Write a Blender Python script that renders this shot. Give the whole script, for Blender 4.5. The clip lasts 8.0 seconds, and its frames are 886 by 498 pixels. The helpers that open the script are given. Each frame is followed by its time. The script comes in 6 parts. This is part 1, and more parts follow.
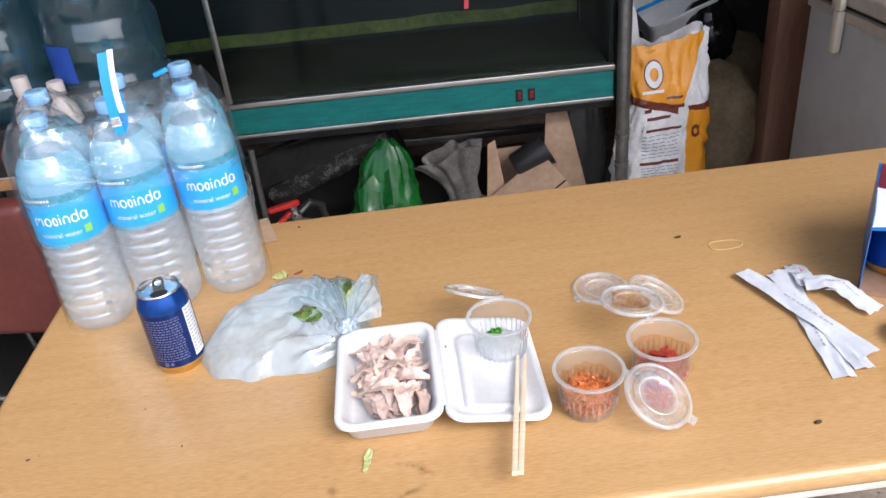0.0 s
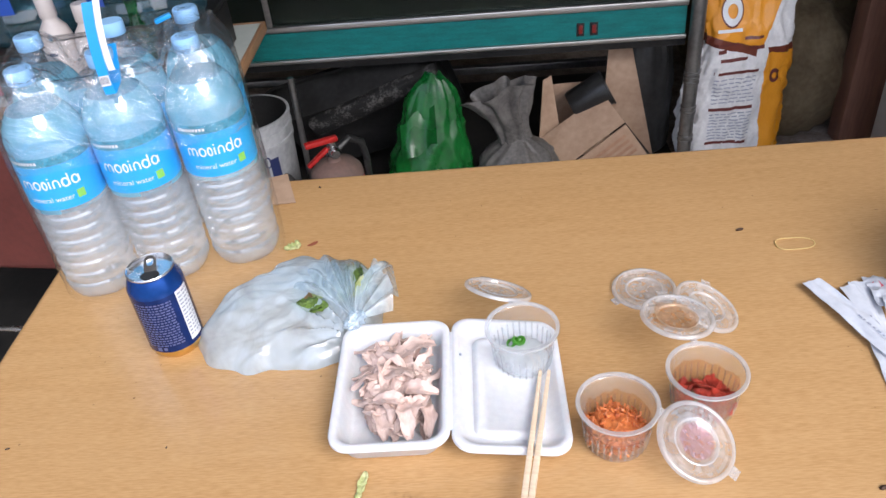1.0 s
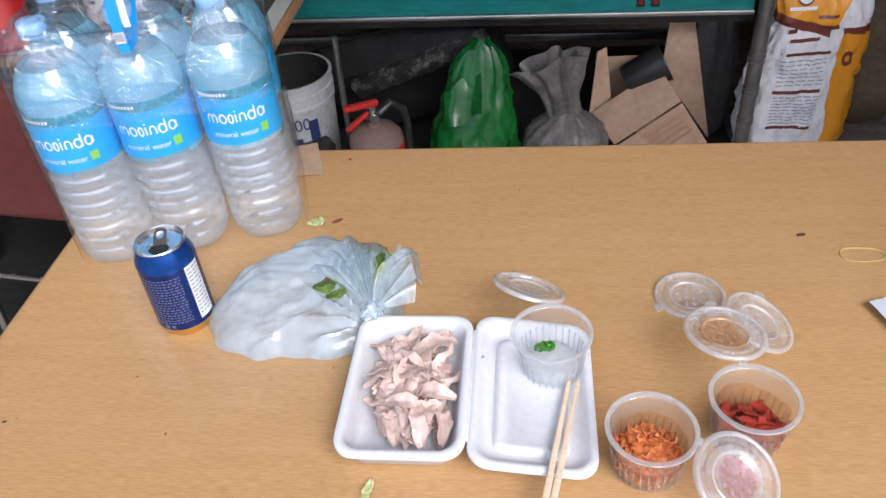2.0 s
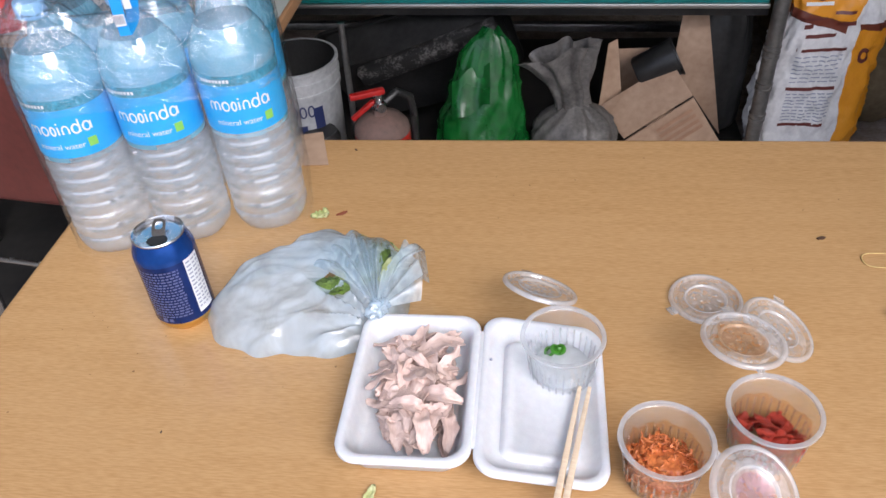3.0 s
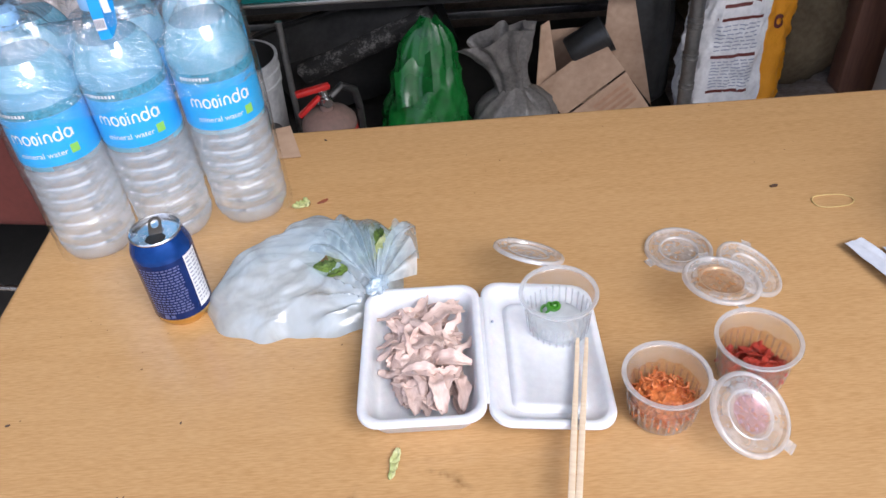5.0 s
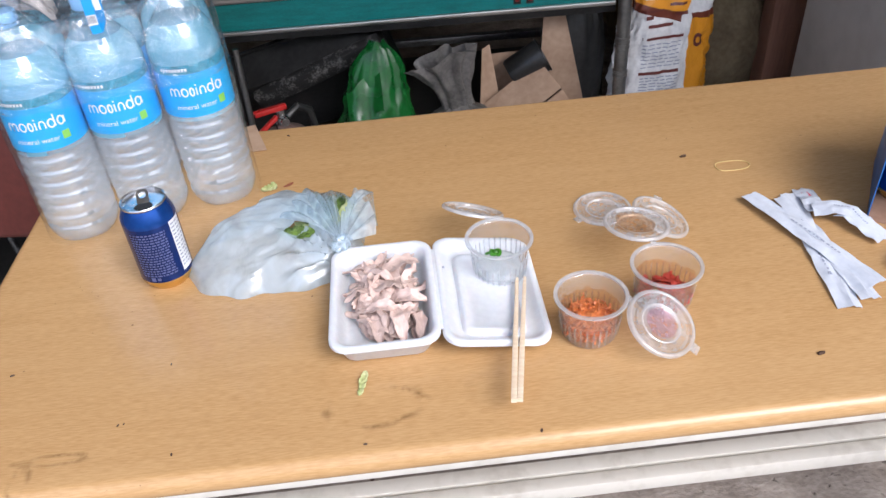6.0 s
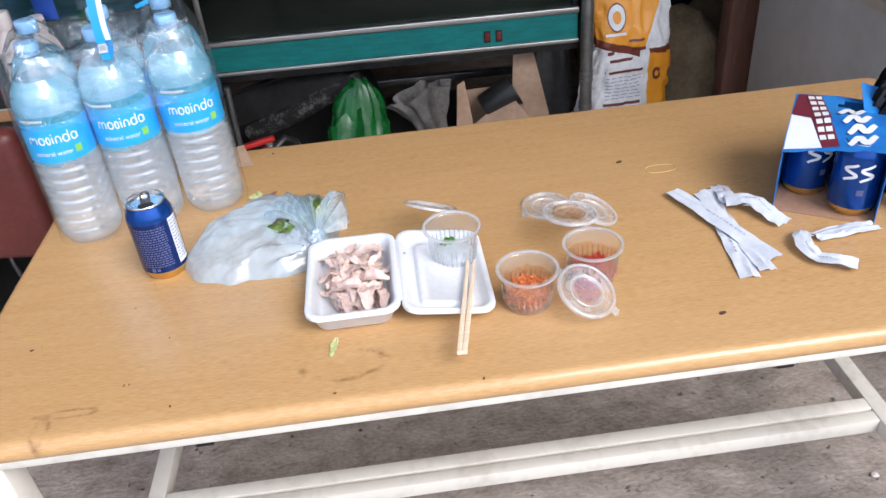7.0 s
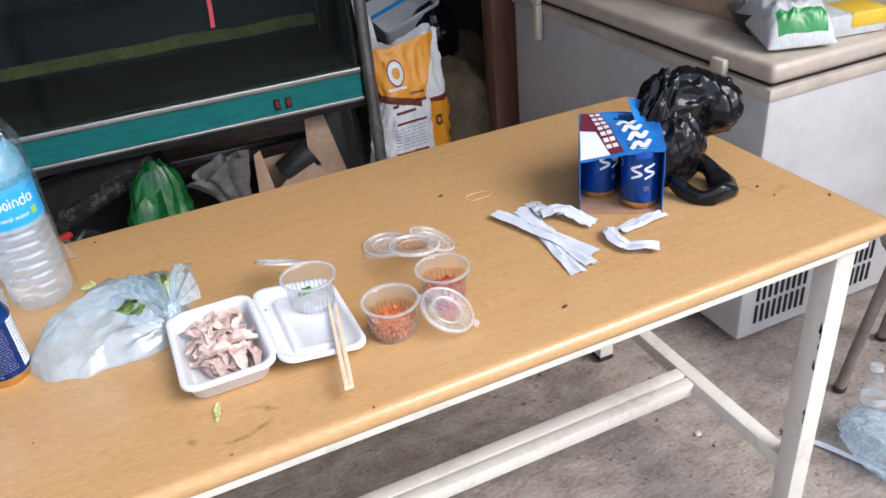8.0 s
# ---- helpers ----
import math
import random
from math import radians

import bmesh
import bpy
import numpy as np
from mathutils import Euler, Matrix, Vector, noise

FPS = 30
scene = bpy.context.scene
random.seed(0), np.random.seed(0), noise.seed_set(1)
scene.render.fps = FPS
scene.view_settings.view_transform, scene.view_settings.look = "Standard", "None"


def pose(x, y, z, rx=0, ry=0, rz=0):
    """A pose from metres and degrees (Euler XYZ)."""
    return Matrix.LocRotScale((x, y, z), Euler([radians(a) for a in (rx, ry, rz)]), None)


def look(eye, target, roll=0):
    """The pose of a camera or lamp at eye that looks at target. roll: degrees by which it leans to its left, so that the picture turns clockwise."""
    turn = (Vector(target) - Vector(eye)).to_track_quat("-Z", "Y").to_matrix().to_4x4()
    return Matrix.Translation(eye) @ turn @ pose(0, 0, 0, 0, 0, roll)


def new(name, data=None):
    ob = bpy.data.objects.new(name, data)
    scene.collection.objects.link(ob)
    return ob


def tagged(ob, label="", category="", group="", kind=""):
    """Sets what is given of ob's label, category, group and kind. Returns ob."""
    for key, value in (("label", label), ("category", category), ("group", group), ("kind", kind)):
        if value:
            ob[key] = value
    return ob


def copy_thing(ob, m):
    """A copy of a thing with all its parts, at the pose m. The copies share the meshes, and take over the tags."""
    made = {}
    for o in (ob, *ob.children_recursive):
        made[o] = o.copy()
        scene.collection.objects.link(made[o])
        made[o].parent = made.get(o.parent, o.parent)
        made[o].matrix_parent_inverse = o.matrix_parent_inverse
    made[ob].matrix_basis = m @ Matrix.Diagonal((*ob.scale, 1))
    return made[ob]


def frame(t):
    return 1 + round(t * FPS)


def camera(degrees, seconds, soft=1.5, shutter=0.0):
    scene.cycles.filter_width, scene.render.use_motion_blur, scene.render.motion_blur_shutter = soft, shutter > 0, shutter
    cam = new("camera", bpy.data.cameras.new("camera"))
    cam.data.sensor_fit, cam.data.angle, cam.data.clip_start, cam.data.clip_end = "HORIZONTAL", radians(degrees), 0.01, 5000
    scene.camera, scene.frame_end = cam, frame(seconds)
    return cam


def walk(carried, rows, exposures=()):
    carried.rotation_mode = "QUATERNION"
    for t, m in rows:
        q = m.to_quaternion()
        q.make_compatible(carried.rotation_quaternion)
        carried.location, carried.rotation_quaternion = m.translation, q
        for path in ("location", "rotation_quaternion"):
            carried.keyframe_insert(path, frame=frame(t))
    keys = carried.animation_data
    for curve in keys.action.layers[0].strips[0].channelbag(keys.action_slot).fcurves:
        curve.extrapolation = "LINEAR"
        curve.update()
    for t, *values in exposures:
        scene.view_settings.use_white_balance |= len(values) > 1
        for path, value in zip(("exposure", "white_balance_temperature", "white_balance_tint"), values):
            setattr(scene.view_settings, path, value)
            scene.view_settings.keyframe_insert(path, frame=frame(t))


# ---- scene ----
cam = camera(59.4, 8.0)
PATH = [
    (0, (0.089, -0.528, 1.372), (0.14, 1.193, 0.354), -6.3),
    (0.5, (0.096, -0.461, 1.379), (0.077, 1.176, 0.229), -7.2),
    (1, (0.141, -0.376, 1.386), (0.025, 1.224, 0.191), -6.4),
    (1.5, (0.158, -0.328, 1.379), (-0.039, 1.23, 0.14), -7.1),
    (1.7, (0.156, -0.315, 1.373), (-0.057, 1.232, 0.123), -6.4),
    (3, (0.142, -0.272, 1.354), (-0.09, 1.244, 0.071), -4.5),
    (3.5, (0.135, -0.262, 1.352), (-0.1, 1.246, 0.059), -4.2),
    (4, (0.131, -0.259, 1.35), (-0.093, 1.241, 0.046), -3.4),
    (4.2, (0.127, -0.261, 1.351), (-0.094, 1.236, 0.044), -3.6),
    (5.3, (0.057, -0.367, 1.369), (0.065, 1.156, 0.072), -5.1),
    (5.5, (0.046, -0.403, 1.365), (0.084, 1.142, 0.095), -4.5),
    (6, (0.075, -0.484, 1.367), (0.137, 1.096, 0.142), -4.8),
    (6.5, (0.107, -0.596, 1.381), (0.166, 1.022, 0.207), -5.0),
    (7, (0.108, -0.657, 1.39), (0.197, 0.992, 0.261), -5.4),
    (7.5, (0.08, -0.677, 1.398), (0.485, 0.975, 0.347), -3.3),
    (8, (0.01, -0.709, 1.403), (0.633, 0.885, 0.368), -5.8),
]
walk(cam, [(t, look(eye, target, roll)) for t, eye, target, roll in PATH], [(0.0, 1.22, 6400, 12), (1.5, 1.08, 6200, 13), (3.5, 0.97, 6250, 14), (5.5, 1.05, 6150, 13), (7.0, 1.15, 6150, 11), (7.5, 1.21, 6150, 11), (8.0, 1.16, 6200, 11)])

# ---- daylight: bright overcast sky through the open shop front ----
world = bpy.data.worlds.new("sky")
scene.world = world
world.use_nodes = True
wn = world.node_tree.nodes
sky = wn.new("ShaderNodeTexSky")
sky.sky_type = "NISHITA"
sky.sun_disc = False
sky.sun_elevation, sky.sun_rotation = radians(43), radians(146)
sky.dust_density, sky.ozone_density = 4.0, 1.0
soften = wn.new("ShaderNodeMix")
soften.data_type = "RGBA"
soften.inputs["Factor"].default_value = 0.55
soften.inputs["B"].default_value = (6.95, 7.6, 9.3, 1)
world.node_tree.links.new(sky.outputs[0], soften.inputs["A"])
world.node_tree.links.new(soften.outputs["Result"], wn["Background"].inputs["Color"])
wn["Background"].inputs["Strength"].default_value = 0.127
sun = new("sun", bpy.data.lights.new("sun", "SUN"))
sun.data.energy, sun.data.angle, sun.data.color = 1.1, radians(32), (1.0, 0.98, 0.96)
sun.matrix_world = look((2.6, -3.8, 4.3), (0, 0, 0))

T = 0.74  # height of the table's top


# ---- materials ----
def nodes_of(name):
    m = bpy.data.materials.new(name)
    m.use_nodes = True
    return m, m.node_tree.nodes, m.node_tree.links


def surf(name, c1, c2, scale=8.0, rough=0.5, metal=0.0, bump=0.15, fine=6.0, stretch=(1, 1, 1), vary=0.0, sub=0.0, spread=0.12, coat=0.0, contrast=(0.35, 0.65), depth=0.002):
    """A solid surface: two colours blended by coarse and fine noise, with gloss that varies and a fine relief."""
    m, n, l = nodes_of(name)
    b = n["Principled BSDF"]
    co = n.new("ShaderNodeTexCoord")
    mp = n.new("ShaderNodeMapping")
    mp.inputs["Scale"].default_value = stretch
    l.new(co.outputs["Object"], mp.inputs["Vector"])
    a = n.new("ShaderNodeTexNoise")
    a.inputs["Scale"].default_value, a.inputs["Detail"].default_value = scale, 6
    f = n.new("ShaderNodeTexNoise")
    f.inputs["Scale"].default_value, f.inputs["Detail"].default_value = scale * fine, 4
    for q in (a, f):
        l.new(mp.outputs[0], q.inputs["Vector"])
    mix = n.new("ShaderNodeMath")
    mix.operation = "MULTIPLY_ADD"
    mix.inputs[1].default_value = 0.4
    l.new(f.outputs["Fac"], mix.inputs[0])
    half = n.new("ShaderNodeMath")
    half.operation = "MULTIPLY"
    half.inputs[1].default_value = 0.6
    l.new(a.outputs["Fac"], half.inputs[0])
    l.new(half.outputs[0], mix.inputs[2])
    ramp = n.new("ShaderNodeValToRGB")
    ramp.color_ramp.elements[0].position, ramp.color_ramp.elements[1].position = contrast
    ramp.color_ramp.elements[0].color, ramp.color_ramp.elements[1].color = (*c1, 1), (*c2, 1)
    l.new(mix.outputs[0], ramp.inputs["Fac"])
    colour = ramp.outputs["Color"]
    if vary:
        info = n.new("ShaderNodeObjectInfo")
        hsv = n.new("ShaderNodeHueSaturation")
        mr = n.new("ShaderNodeMapRange")
        mr.inputs["To Min"].default_value, mr.inputs["To Max"].default_value = 1 - vary, 1 + vary
        l.new(info.outputs["Random"], mr.inputs["Value"])
        l.new(mr.outputs[0], hsv.inputs["Value"])
        l.new(colour, hsv.inputs["Color"])
        colour = hsv.outputs["Color"]
    l.new(colour, b.inputs["Base Color"])
    rr = n.new("ShaderNodeMapRange")
    rr.inputs["To Min"].default_value, rr.inputs["To Max"].default_value = max(0.02, rough - spread), min(1, rough + spread)
    l.new(a.outputs["Fac"], rr.inputs["Value"])
    l.new(rr.outputs[0], b.inputs["Roughness"])
    b.inputs["Metallic"].default_value = metal
    b.inputs["Coat Weight"].default_value = coat
    b.inputs["Coat Roughness"].default_value = 0.15
    if sub:
        b.inputs["Subsurface Weight"].default_value = sub
        b.inputs["Subsurface Radius"].default_value = (0.012, 0.006, 0.004)
        b.inputs["Subsurface Scale"].default_value = 0.3
    if bump:
        bp = n.new("ShaderNodeBump")
        bp.inputs["Strength"].default_value, bp.inputs["Distance"].default_value = bump, depth
        l.new(mix.outputs[0], bp.inputs["Height"])
        l.new(bp.outputs[0], b.inputs["Normal"])
    return m


def gloss_share(n, l, ior, normal=None):
    """How much a clear skin reflects, more at a grazing angle."""
    lw = n.new("ShaderNodeLayerWeight")
    if normal is not None:
        l.new(normal, lw.inputs["Normal"])
    pw = n.new("ShaderNodeMath")
    pw.operation = "POWER"
    pw.inputs[1].default_value = 4.0
    l.new(lw.outputs["Facing"], pw.inputs[0])
    r0 = ((ior - 1) / (ior + 1)) ** 2
    ma = n.new("ShaderNodeMath")
    ma.operation = "MULTIPLY_ADD"
    ma.inputs[1].default_value, ma.inputs[2].default_value = 0.75, r0 * 1.3
    l.new(pw.outputs[0], ma.inputs[0])
    return ma.outputs[0]


def film(name, tint, clear, milk, gloss_rough=0.15, wrinkle=40.0, bump=0.4, veins=0.0, gloss=1.45, depth=0.004, milk_colour=(0.9, 0.92, 0.94), swirl=1.2):
    """A thin clear or milky plastic: see-through, a little light scattered, and gloss by Fresnel; clear is the share that passes."""
    m, n, l = nodes_of(name)
    n.remove(n["Principled BSDF"])
    out = n["Material Output"]
    co = n.new("ShaderNodeTexCoord")
    no = n.new("ShaderNodeTexNoise")
    no.inputs["Scale"].default_value, no.inputs["Detail"].default_value, no.inputs["Distortion"].default_value = wrinkle, 5, swirl
    l.new(co.outputs["Object"], no.inputs["Vector"])
    bp = n.new("ShaderNodeBump")
    bp.inputs["Strength"].default_value, bp.inputs["Distance"].default_value = bump, depth
    l.new(no.outputs["Fac"], bp.inputs["Height"])
    tr = n.new("ShaderNodeBsdfTransparent")
    tr.inputs["Color"].default_value = (*tint, 1)
    df = n.new("ShaderNodeBsdfDiffuse")
    df.inputs["Color"].default_value = (*milk_colour, 1)
    tl = n.new("ShaderNodeBsdfTranslucent")
    tl.inputs["Color"].default_value = (*milk_colour, 1)
    gl = n.new("ShaderNodeBsdfGlossy")
    gl.inputs["Roughness"].default_value = gloss_rough
    l.new(bp.outputs[0], gl.inputs["Normal"])
    m1 = n.new("ShaderNodeMixShader")
    m1.inputs[0].default_value = 0.4
    l.new(df.outputs[0], m1.inputs[1])
    l.new(tl.outputs[0], m1.inputs[2])
    m2 = n.new("ShaderNodeMixShader")
    mr = n.new("ShaderNodeMapRange")
    mr.inputs["From Min"].default_value, mr.inputs["From Max"].default_value = 0.35, 0.7
    mr.inputs["To Min"].default_value, mr.inputs["To Max"].default_value = max(0.0, milk - veins), min(1.0, milk + veins)
    l.new(no.outputs["Fac"], mr.inputs["Value"])
    l.new(mr.outputs[0], m2.inputs[0])
    l.new(tr.outputs[0], m2.inputs[1])
    l.new(m1.outputs[0], m2.inputs[2])
    m3 = n.new("ShaderNodeMixShader")
    l.new(gloss_share(n, l, gloss, bp.outputs[0]), m3.inputs[0])
    l.new(m2.outputs[0], m3.inputs[1])
    l.new(gl.outputs[0], m3.inputs[2])
    l.new(m3.outputs[0], out.inputs["Surface"])
    return m


def filled_bottle(name, tint=(0.93, 0.975, 1.0), body=(0.84, 0.94, 1.0), share=0.47):
    """Water behind thin plastic: refraction, partly straight light, and a soft gloss."""
    m, n, l = nodes_of(name)
    n.remove(n["Principled BSDF"])
    out = n["Material Output"]
    rf = n.new("ShaderNodeBsdfRefraction")
    rf.inputs["IOR"].default_value, rf.inputs["Roughness"].default_value = 1.33, 0.01
    rf.inputs["Color"].default_value = (*tint, 1)
    tr = n.new("ShaderNodeBsdfTransparent")
    tr.inputs["Color"].default_value = (*tint, 1)
    gl = n.new("ShaderNodeBsdfGlossy")
    gl.inputs["Roughness"].default_value = 0.06
    tl = n.new("ShaderNodeBsdfTranslucent")
    tl.inputs["Color"].default_value = (*body, 1)
    m1 = n.new("ShaderNodeMixShader")
    m1.inputs[0].default_value = 0.6
    l.new(tr.outputs[0], m1.inputs[1])
    l.new(rf.outputs[0], m1.inputs[2])
    m2 = n.new("ShaderNodeMixShader")
    m2.inputs[0].default_value = share
    df = n.new("ShaderNodeBsdfDiffuse")
    df.inputs["Color"].default_value = (*body, 1)
    both = n.new("ShaderNodeMixShader")
    both.inputs[0].default_value = 0.5
    l.new(df.outputs[0], both.inputs[1])
    l.new(tl.outputs[0], both.inputs[2])
    l.new(m1.outputs[0], m2.inputs[1])
    l.new(both.outputs[0], m2.inputs[2])
    m3 = n.new("ShaderNodeMixShader")
    l.new(gloss_share(n, l, 2.3), m3.inputs[0])
    l.new(m2.outputs[0], m3.inputs[1])
    l.new(gl.outputs[0], m3.inputs[2])
    l.new(m3.outputs[0], out.inputs["Surface"])
    return m


def wood_laminate(name):
    """Beech-look laminate: long fine grain, pale wear, dried spill rings and smears."""
    m, n, l = nodes_of(name)
    b = n["Principled BSDF"]
    co = n.new("ShaderNodeTexCoord")

    def noise_at(sc, detail, stretch, distort=0.0):
        mp = n.new("ShaderNodeMapping")
        mp.inputs["Scale"].default_value = stretch
        l.new(co.outputs["Object"], mp.inputs["Vector"])
        q = n.new("ShaderNodeTexNoise")
        q.inputs["Scale"].default_value, q.inputs["Detail"].default_value, q.inputs["Distortion"].default_value = sc, detail, distort
        l.new(mp.outputs[0], q.inputs["Vector"])
        return q.outputs["Fac"]

    def math_node(op, *vals):
        q = n.new("ShaderNodeMath")
        q.operation = op
        for i, v in enumerate(vals):
            if isinstance(v, (int, float)):
                q.inputs[i].default_value = v
            else:
                l.new(v, q.inputs[i])
        return q.outputs[0]

    def ramp_node(fac, p0, c0, p1, c1):
        r = n.new("ShaderNodeValToRGB")
        r.color_ramp.elements[0].position, r.color_ramp.elements[1].position = p0, p1
        r.color_ramp.elements[0].color, r.color_ramp.elements[1].color = (*c0, 1), (*c1, 1)
        l.new(fac, r.inputs["Fac"])
        return r.outputs["Color"]

    def blend(fac, a, c):
        q = n.new("ShaderNodeMix")
        q.data_type = "RGBA"
        l.new(fac, q.inputs["Factor"])
        l.new(a, q.inputs["A"])
        q.inputs["B"].default_value = (*c, 1)
        return q.outputs["Result"]

    grain = noise_at(7, 8, (1.6, 14, 14), 0.5)
    streak = noise_at(75, 4, (1.0, 8, 8))
    patch = noise_at(3.2, 5, (0.6, 1.6, 1))
    mixed = math_node("ADD", math_node("MULTIPLY", grain, 0.28), math_node("MULTIPLY", streak, 0.72))
    col = ramp_node(mixed, 0.37, WOOD_A, 0.60, WOOD_B)
    col = blend(math_node("MULTIPLY", ramp_node(patch, 0.3, (0, 0, 0), 0.8, (1, 1, 1)), 0.35), col, WOOD_C)
    # dried spills: distorted rings near the front edge
    geo = n.new("ShaderNodeSeparateXYZ")
    l.new(co.outputs["Object"], geo.inputs[0])
    warp = noise_at(11, 3, (1, 1, 1))
    speck = noise_at(70, 3, (1, 1, 1))
    total = None
    for cx, cy, rx, ry, wide, amount in ((0.010, 0.066, 0.058, 0.028, 0.16, 0.8), (0.135, 0.075, 0.02, 0.026, 0.6, 0.25), (-0.315, 0.045, 0.036, 0.006, 0.5, 0.9), (-0.345, 0.022, 0.009, 0.022, 0.5, 0.9), (0.98, 0.20, 0.035, 0.03, 0.5, 0.3)):
        dx = math_node("DIVIDE", math_node("SUBTRACT", geo.outputs[0], cx), rx)
        dy = math_node("DIVIDE", math_node("SUBTRACT", geo.outputs[1], cy), ry)
        dist = math_node("SQRT", math_node("ADD", math_node("MULTIPLY", dx, dx), math_node("MULTIPLY", dy, dy)))
        dist = math_node("ADD", dist, math_node("MULTIPLY", math_node("SUBTRACT", warp, 0.5), 1.5))
        ring = math_node("SUBTRACT", 1.0, math_node("DIVIDE", math_node("ABSOLUTE", math_node("SUBTRACT", dist, 0.9)), wide))
        ring = math_node("MULTIPLY", math_node("MAXIMUM", ring, 0.0), amount)
        total = ring if total is None else math_node("MAXIMUM", total, ring)
    arcs = noise_at(16, 2, (1, 1, 1))
    broken = math_node("MULTIPLY", math_node("MULTIPLY", total, ramp_val(n, l, arcs, 0.44, 0.58)), ramp_val(n, l, speck, 0.38, 0.6))
    col = blend(broken, col, (0.19, 0.10, 0.04))
    dots = noise_at(130, 2, (1, 1, 1))
    far = noise_at(6, 2, (1, 1, 1))
    dot = math_node("MULTIPLY", ramp_val(n, l, dots, 0.735, 0.76), ramp_val(n, l, far, 0.5, 0.62))
    col = blend(math_node("MULTIPLY", dot, 0.7), col, (0.10, 0.05, 0.025))
    l.new(col, b.inputs["Base Color"])
    rr = n.new("ShaderNodeMapRange")
    rr.inputs["To Min"].default_value, rr.inputs["To Max"].default_value = 0.15, 0.28
    l.new(patch, rr.inputs["Value"])
    l.new(rr.outputs[0], b.inputs["Roughness"])
    bp = n.new("ShaderNodeBump")
    bp.inputs["Strength"].default_value, bp.inputs["Distance"].default_value = 0.06, 0.0006
    l.new(mixed, bp.inputs["Height"])
    l.new(bp.outputs[0], b.inputs["Normal"])
    return m


def ramp_val(n, l, fac, lo, hi):
    q = n.new("ShaderNodeMapRange")
    q.inputs["From Min"].default_value, q.inputs["From Max"].default_value = lo, hi
    l.new(fac, q.inputs["Value"])
    return q.outputs[0]


def plain_gloss(name, colour, rough=0.3):
    return surf(name, tuple(c * 0.93 for c in colour), colour, 30, rough, bump=0.03, spread=0.05)


WOOD_A, WOOD_B, WOOD_C = (0.435, 0.245, 0.096), (0.540, 0.328, 0.147), (0.55, 0.352, 0.17)
M_WOOD = wood_laminate("beech_laminate")
M_STEEL_WHITE = surf("worn_white_enamel", (0.46, 0.42, 0.35), (0.67, 0.635, 0.56), 7, 0.45, bump=0.1, contrast=(0.25, 0.5))
M_CONCRETE = surf("rough_concrete", (0.16, 0.128, 0.104), (0.42, 0.36, 0.31), 15, 0.85, bump=1.0, fine=6, stretch=(0.85, 1.25, 1), depth=0.008, contrast=(0.30, 0.68))


def pitted(m, scale, lo, hi, colour):
    """Dark pits and specks over a surface, with their own hollows."""
    n, l = m.node_tree.nodes, m.node_tree.links
    b = n["Principled BSDF"]
    base = b.inputs["Base Color"].links[0].from_socket
    co = n.new("ShaderNodeTexCoord")
    q = n.new("ShaderNodeTexNoise")
    q.inputs["Scale"].default_value, q.inputs["Detail"].default_value, q.inputs["Roughness"].default_value = scale, 3, 0.6
    l.new(co.outputs["Object"], q.inputs["Vector"])
    fac = ramp_val(n, l, q.outputs["Fac"], lo, hi)
    mx = n.new("ShaderNodeMix")
    mx.data_type = "RGBA"
    l.new(fac, mx.inputs["Factor"])
    l.new(base, mx.inputs["A"])
    mx.inputs["B"].default_value = (*colour, 1)
    l.new(mx.outputs["Result"], b.inputs["Base Color"])
    bp = n.new("ShaderNodeBump")
    bp.invert = True
    bp.inputs["Strength"].default_value, bp.inputs["Distance"].default_value = 0.8, 0.006
    l.new(fac, bp.inputs["Height"])
    l.new(b.inputs["Normal"].links[0].from_socket, bp.inputs["Normal"])
    l.new(bp.outputs[0], b.inputs["Normal"])


pitted(M_CONCRETE, 48, 0.63, 0.80, (0.10, 0.08, 0.066))
M_CONCRETE_OUT = surf("forecourt_concrete", (0.13, 0.125, 0.115), (0.24, 0.23, 0.21), 1.5, 0.9, bump=0.5, depth=0.006)
M_WALL = surf("dark_plaster", (0.16, 0.15, 0.135), (0.28, 0.265, 0.24), 2.5, 0.9, bump=0.3)
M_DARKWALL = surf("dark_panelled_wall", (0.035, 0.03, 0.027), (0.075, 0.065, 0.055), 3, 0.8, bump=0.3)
M_CEIL = surf("ceiling_board", (0.45, 0.44, 0.42), (0.6, 0.59, 0.56), 2, 0.9, bump=0.15)
M_GRASS = surf("dry_grass", (0.09, 0.11, 0.03), (0.22, 0.22, 0.07), 6, 0.95, bump=0.8, depth=0.03)
M_HEDGE = surf("hedge_leaves", (0.02, 0.035, 0.012), (0.06, 0.09, 0.03), 14, 0.85, bump=0.8, depth=0.02)
M_PET = film("clear_pet", (0.97, 0.985, 1.0), 0.9, 0.05, 0.08, 25, 0.1)
M_WATER = filled_bottle("water_bottle_plastic", (0.96, 0.985, 1.0), (0.88, 0.95, 1.0), 0.30)
# The label's blue, refracted by the upper water, is put into this colour.
M_WATER_BLUE = filled_bottle("refracted_blue_water", (0.70, 0.92, 1.0), (0.34, 0.80, 1.0), 0.72)
M_WRAP = film("shrink_film", (0.985, 0.99, 1.0), 0.85, 0.02, 0.05, 26, 1.0, veins=0.02, gloss=1.9, depth=0.010, swirl=2.5)
M_WRAP_TIGHT = film("tight_shrink_film", (0.99, 0.995, 1.0), 0.9, 0.008, 0.06, 34, 0.5, veins=0.008, gloss=1.4, depth=0.006, swirl=2.5)
M_CAP = plain_gloss("pale_blue_plastic", (0.30, 0.56, 0.87), 0.4)
M_LABEL = surf("label_blue", (0.012, 0.33, 0.72), (0.018, 0.40, 0.80), 12, 0.35, bump=0.03)
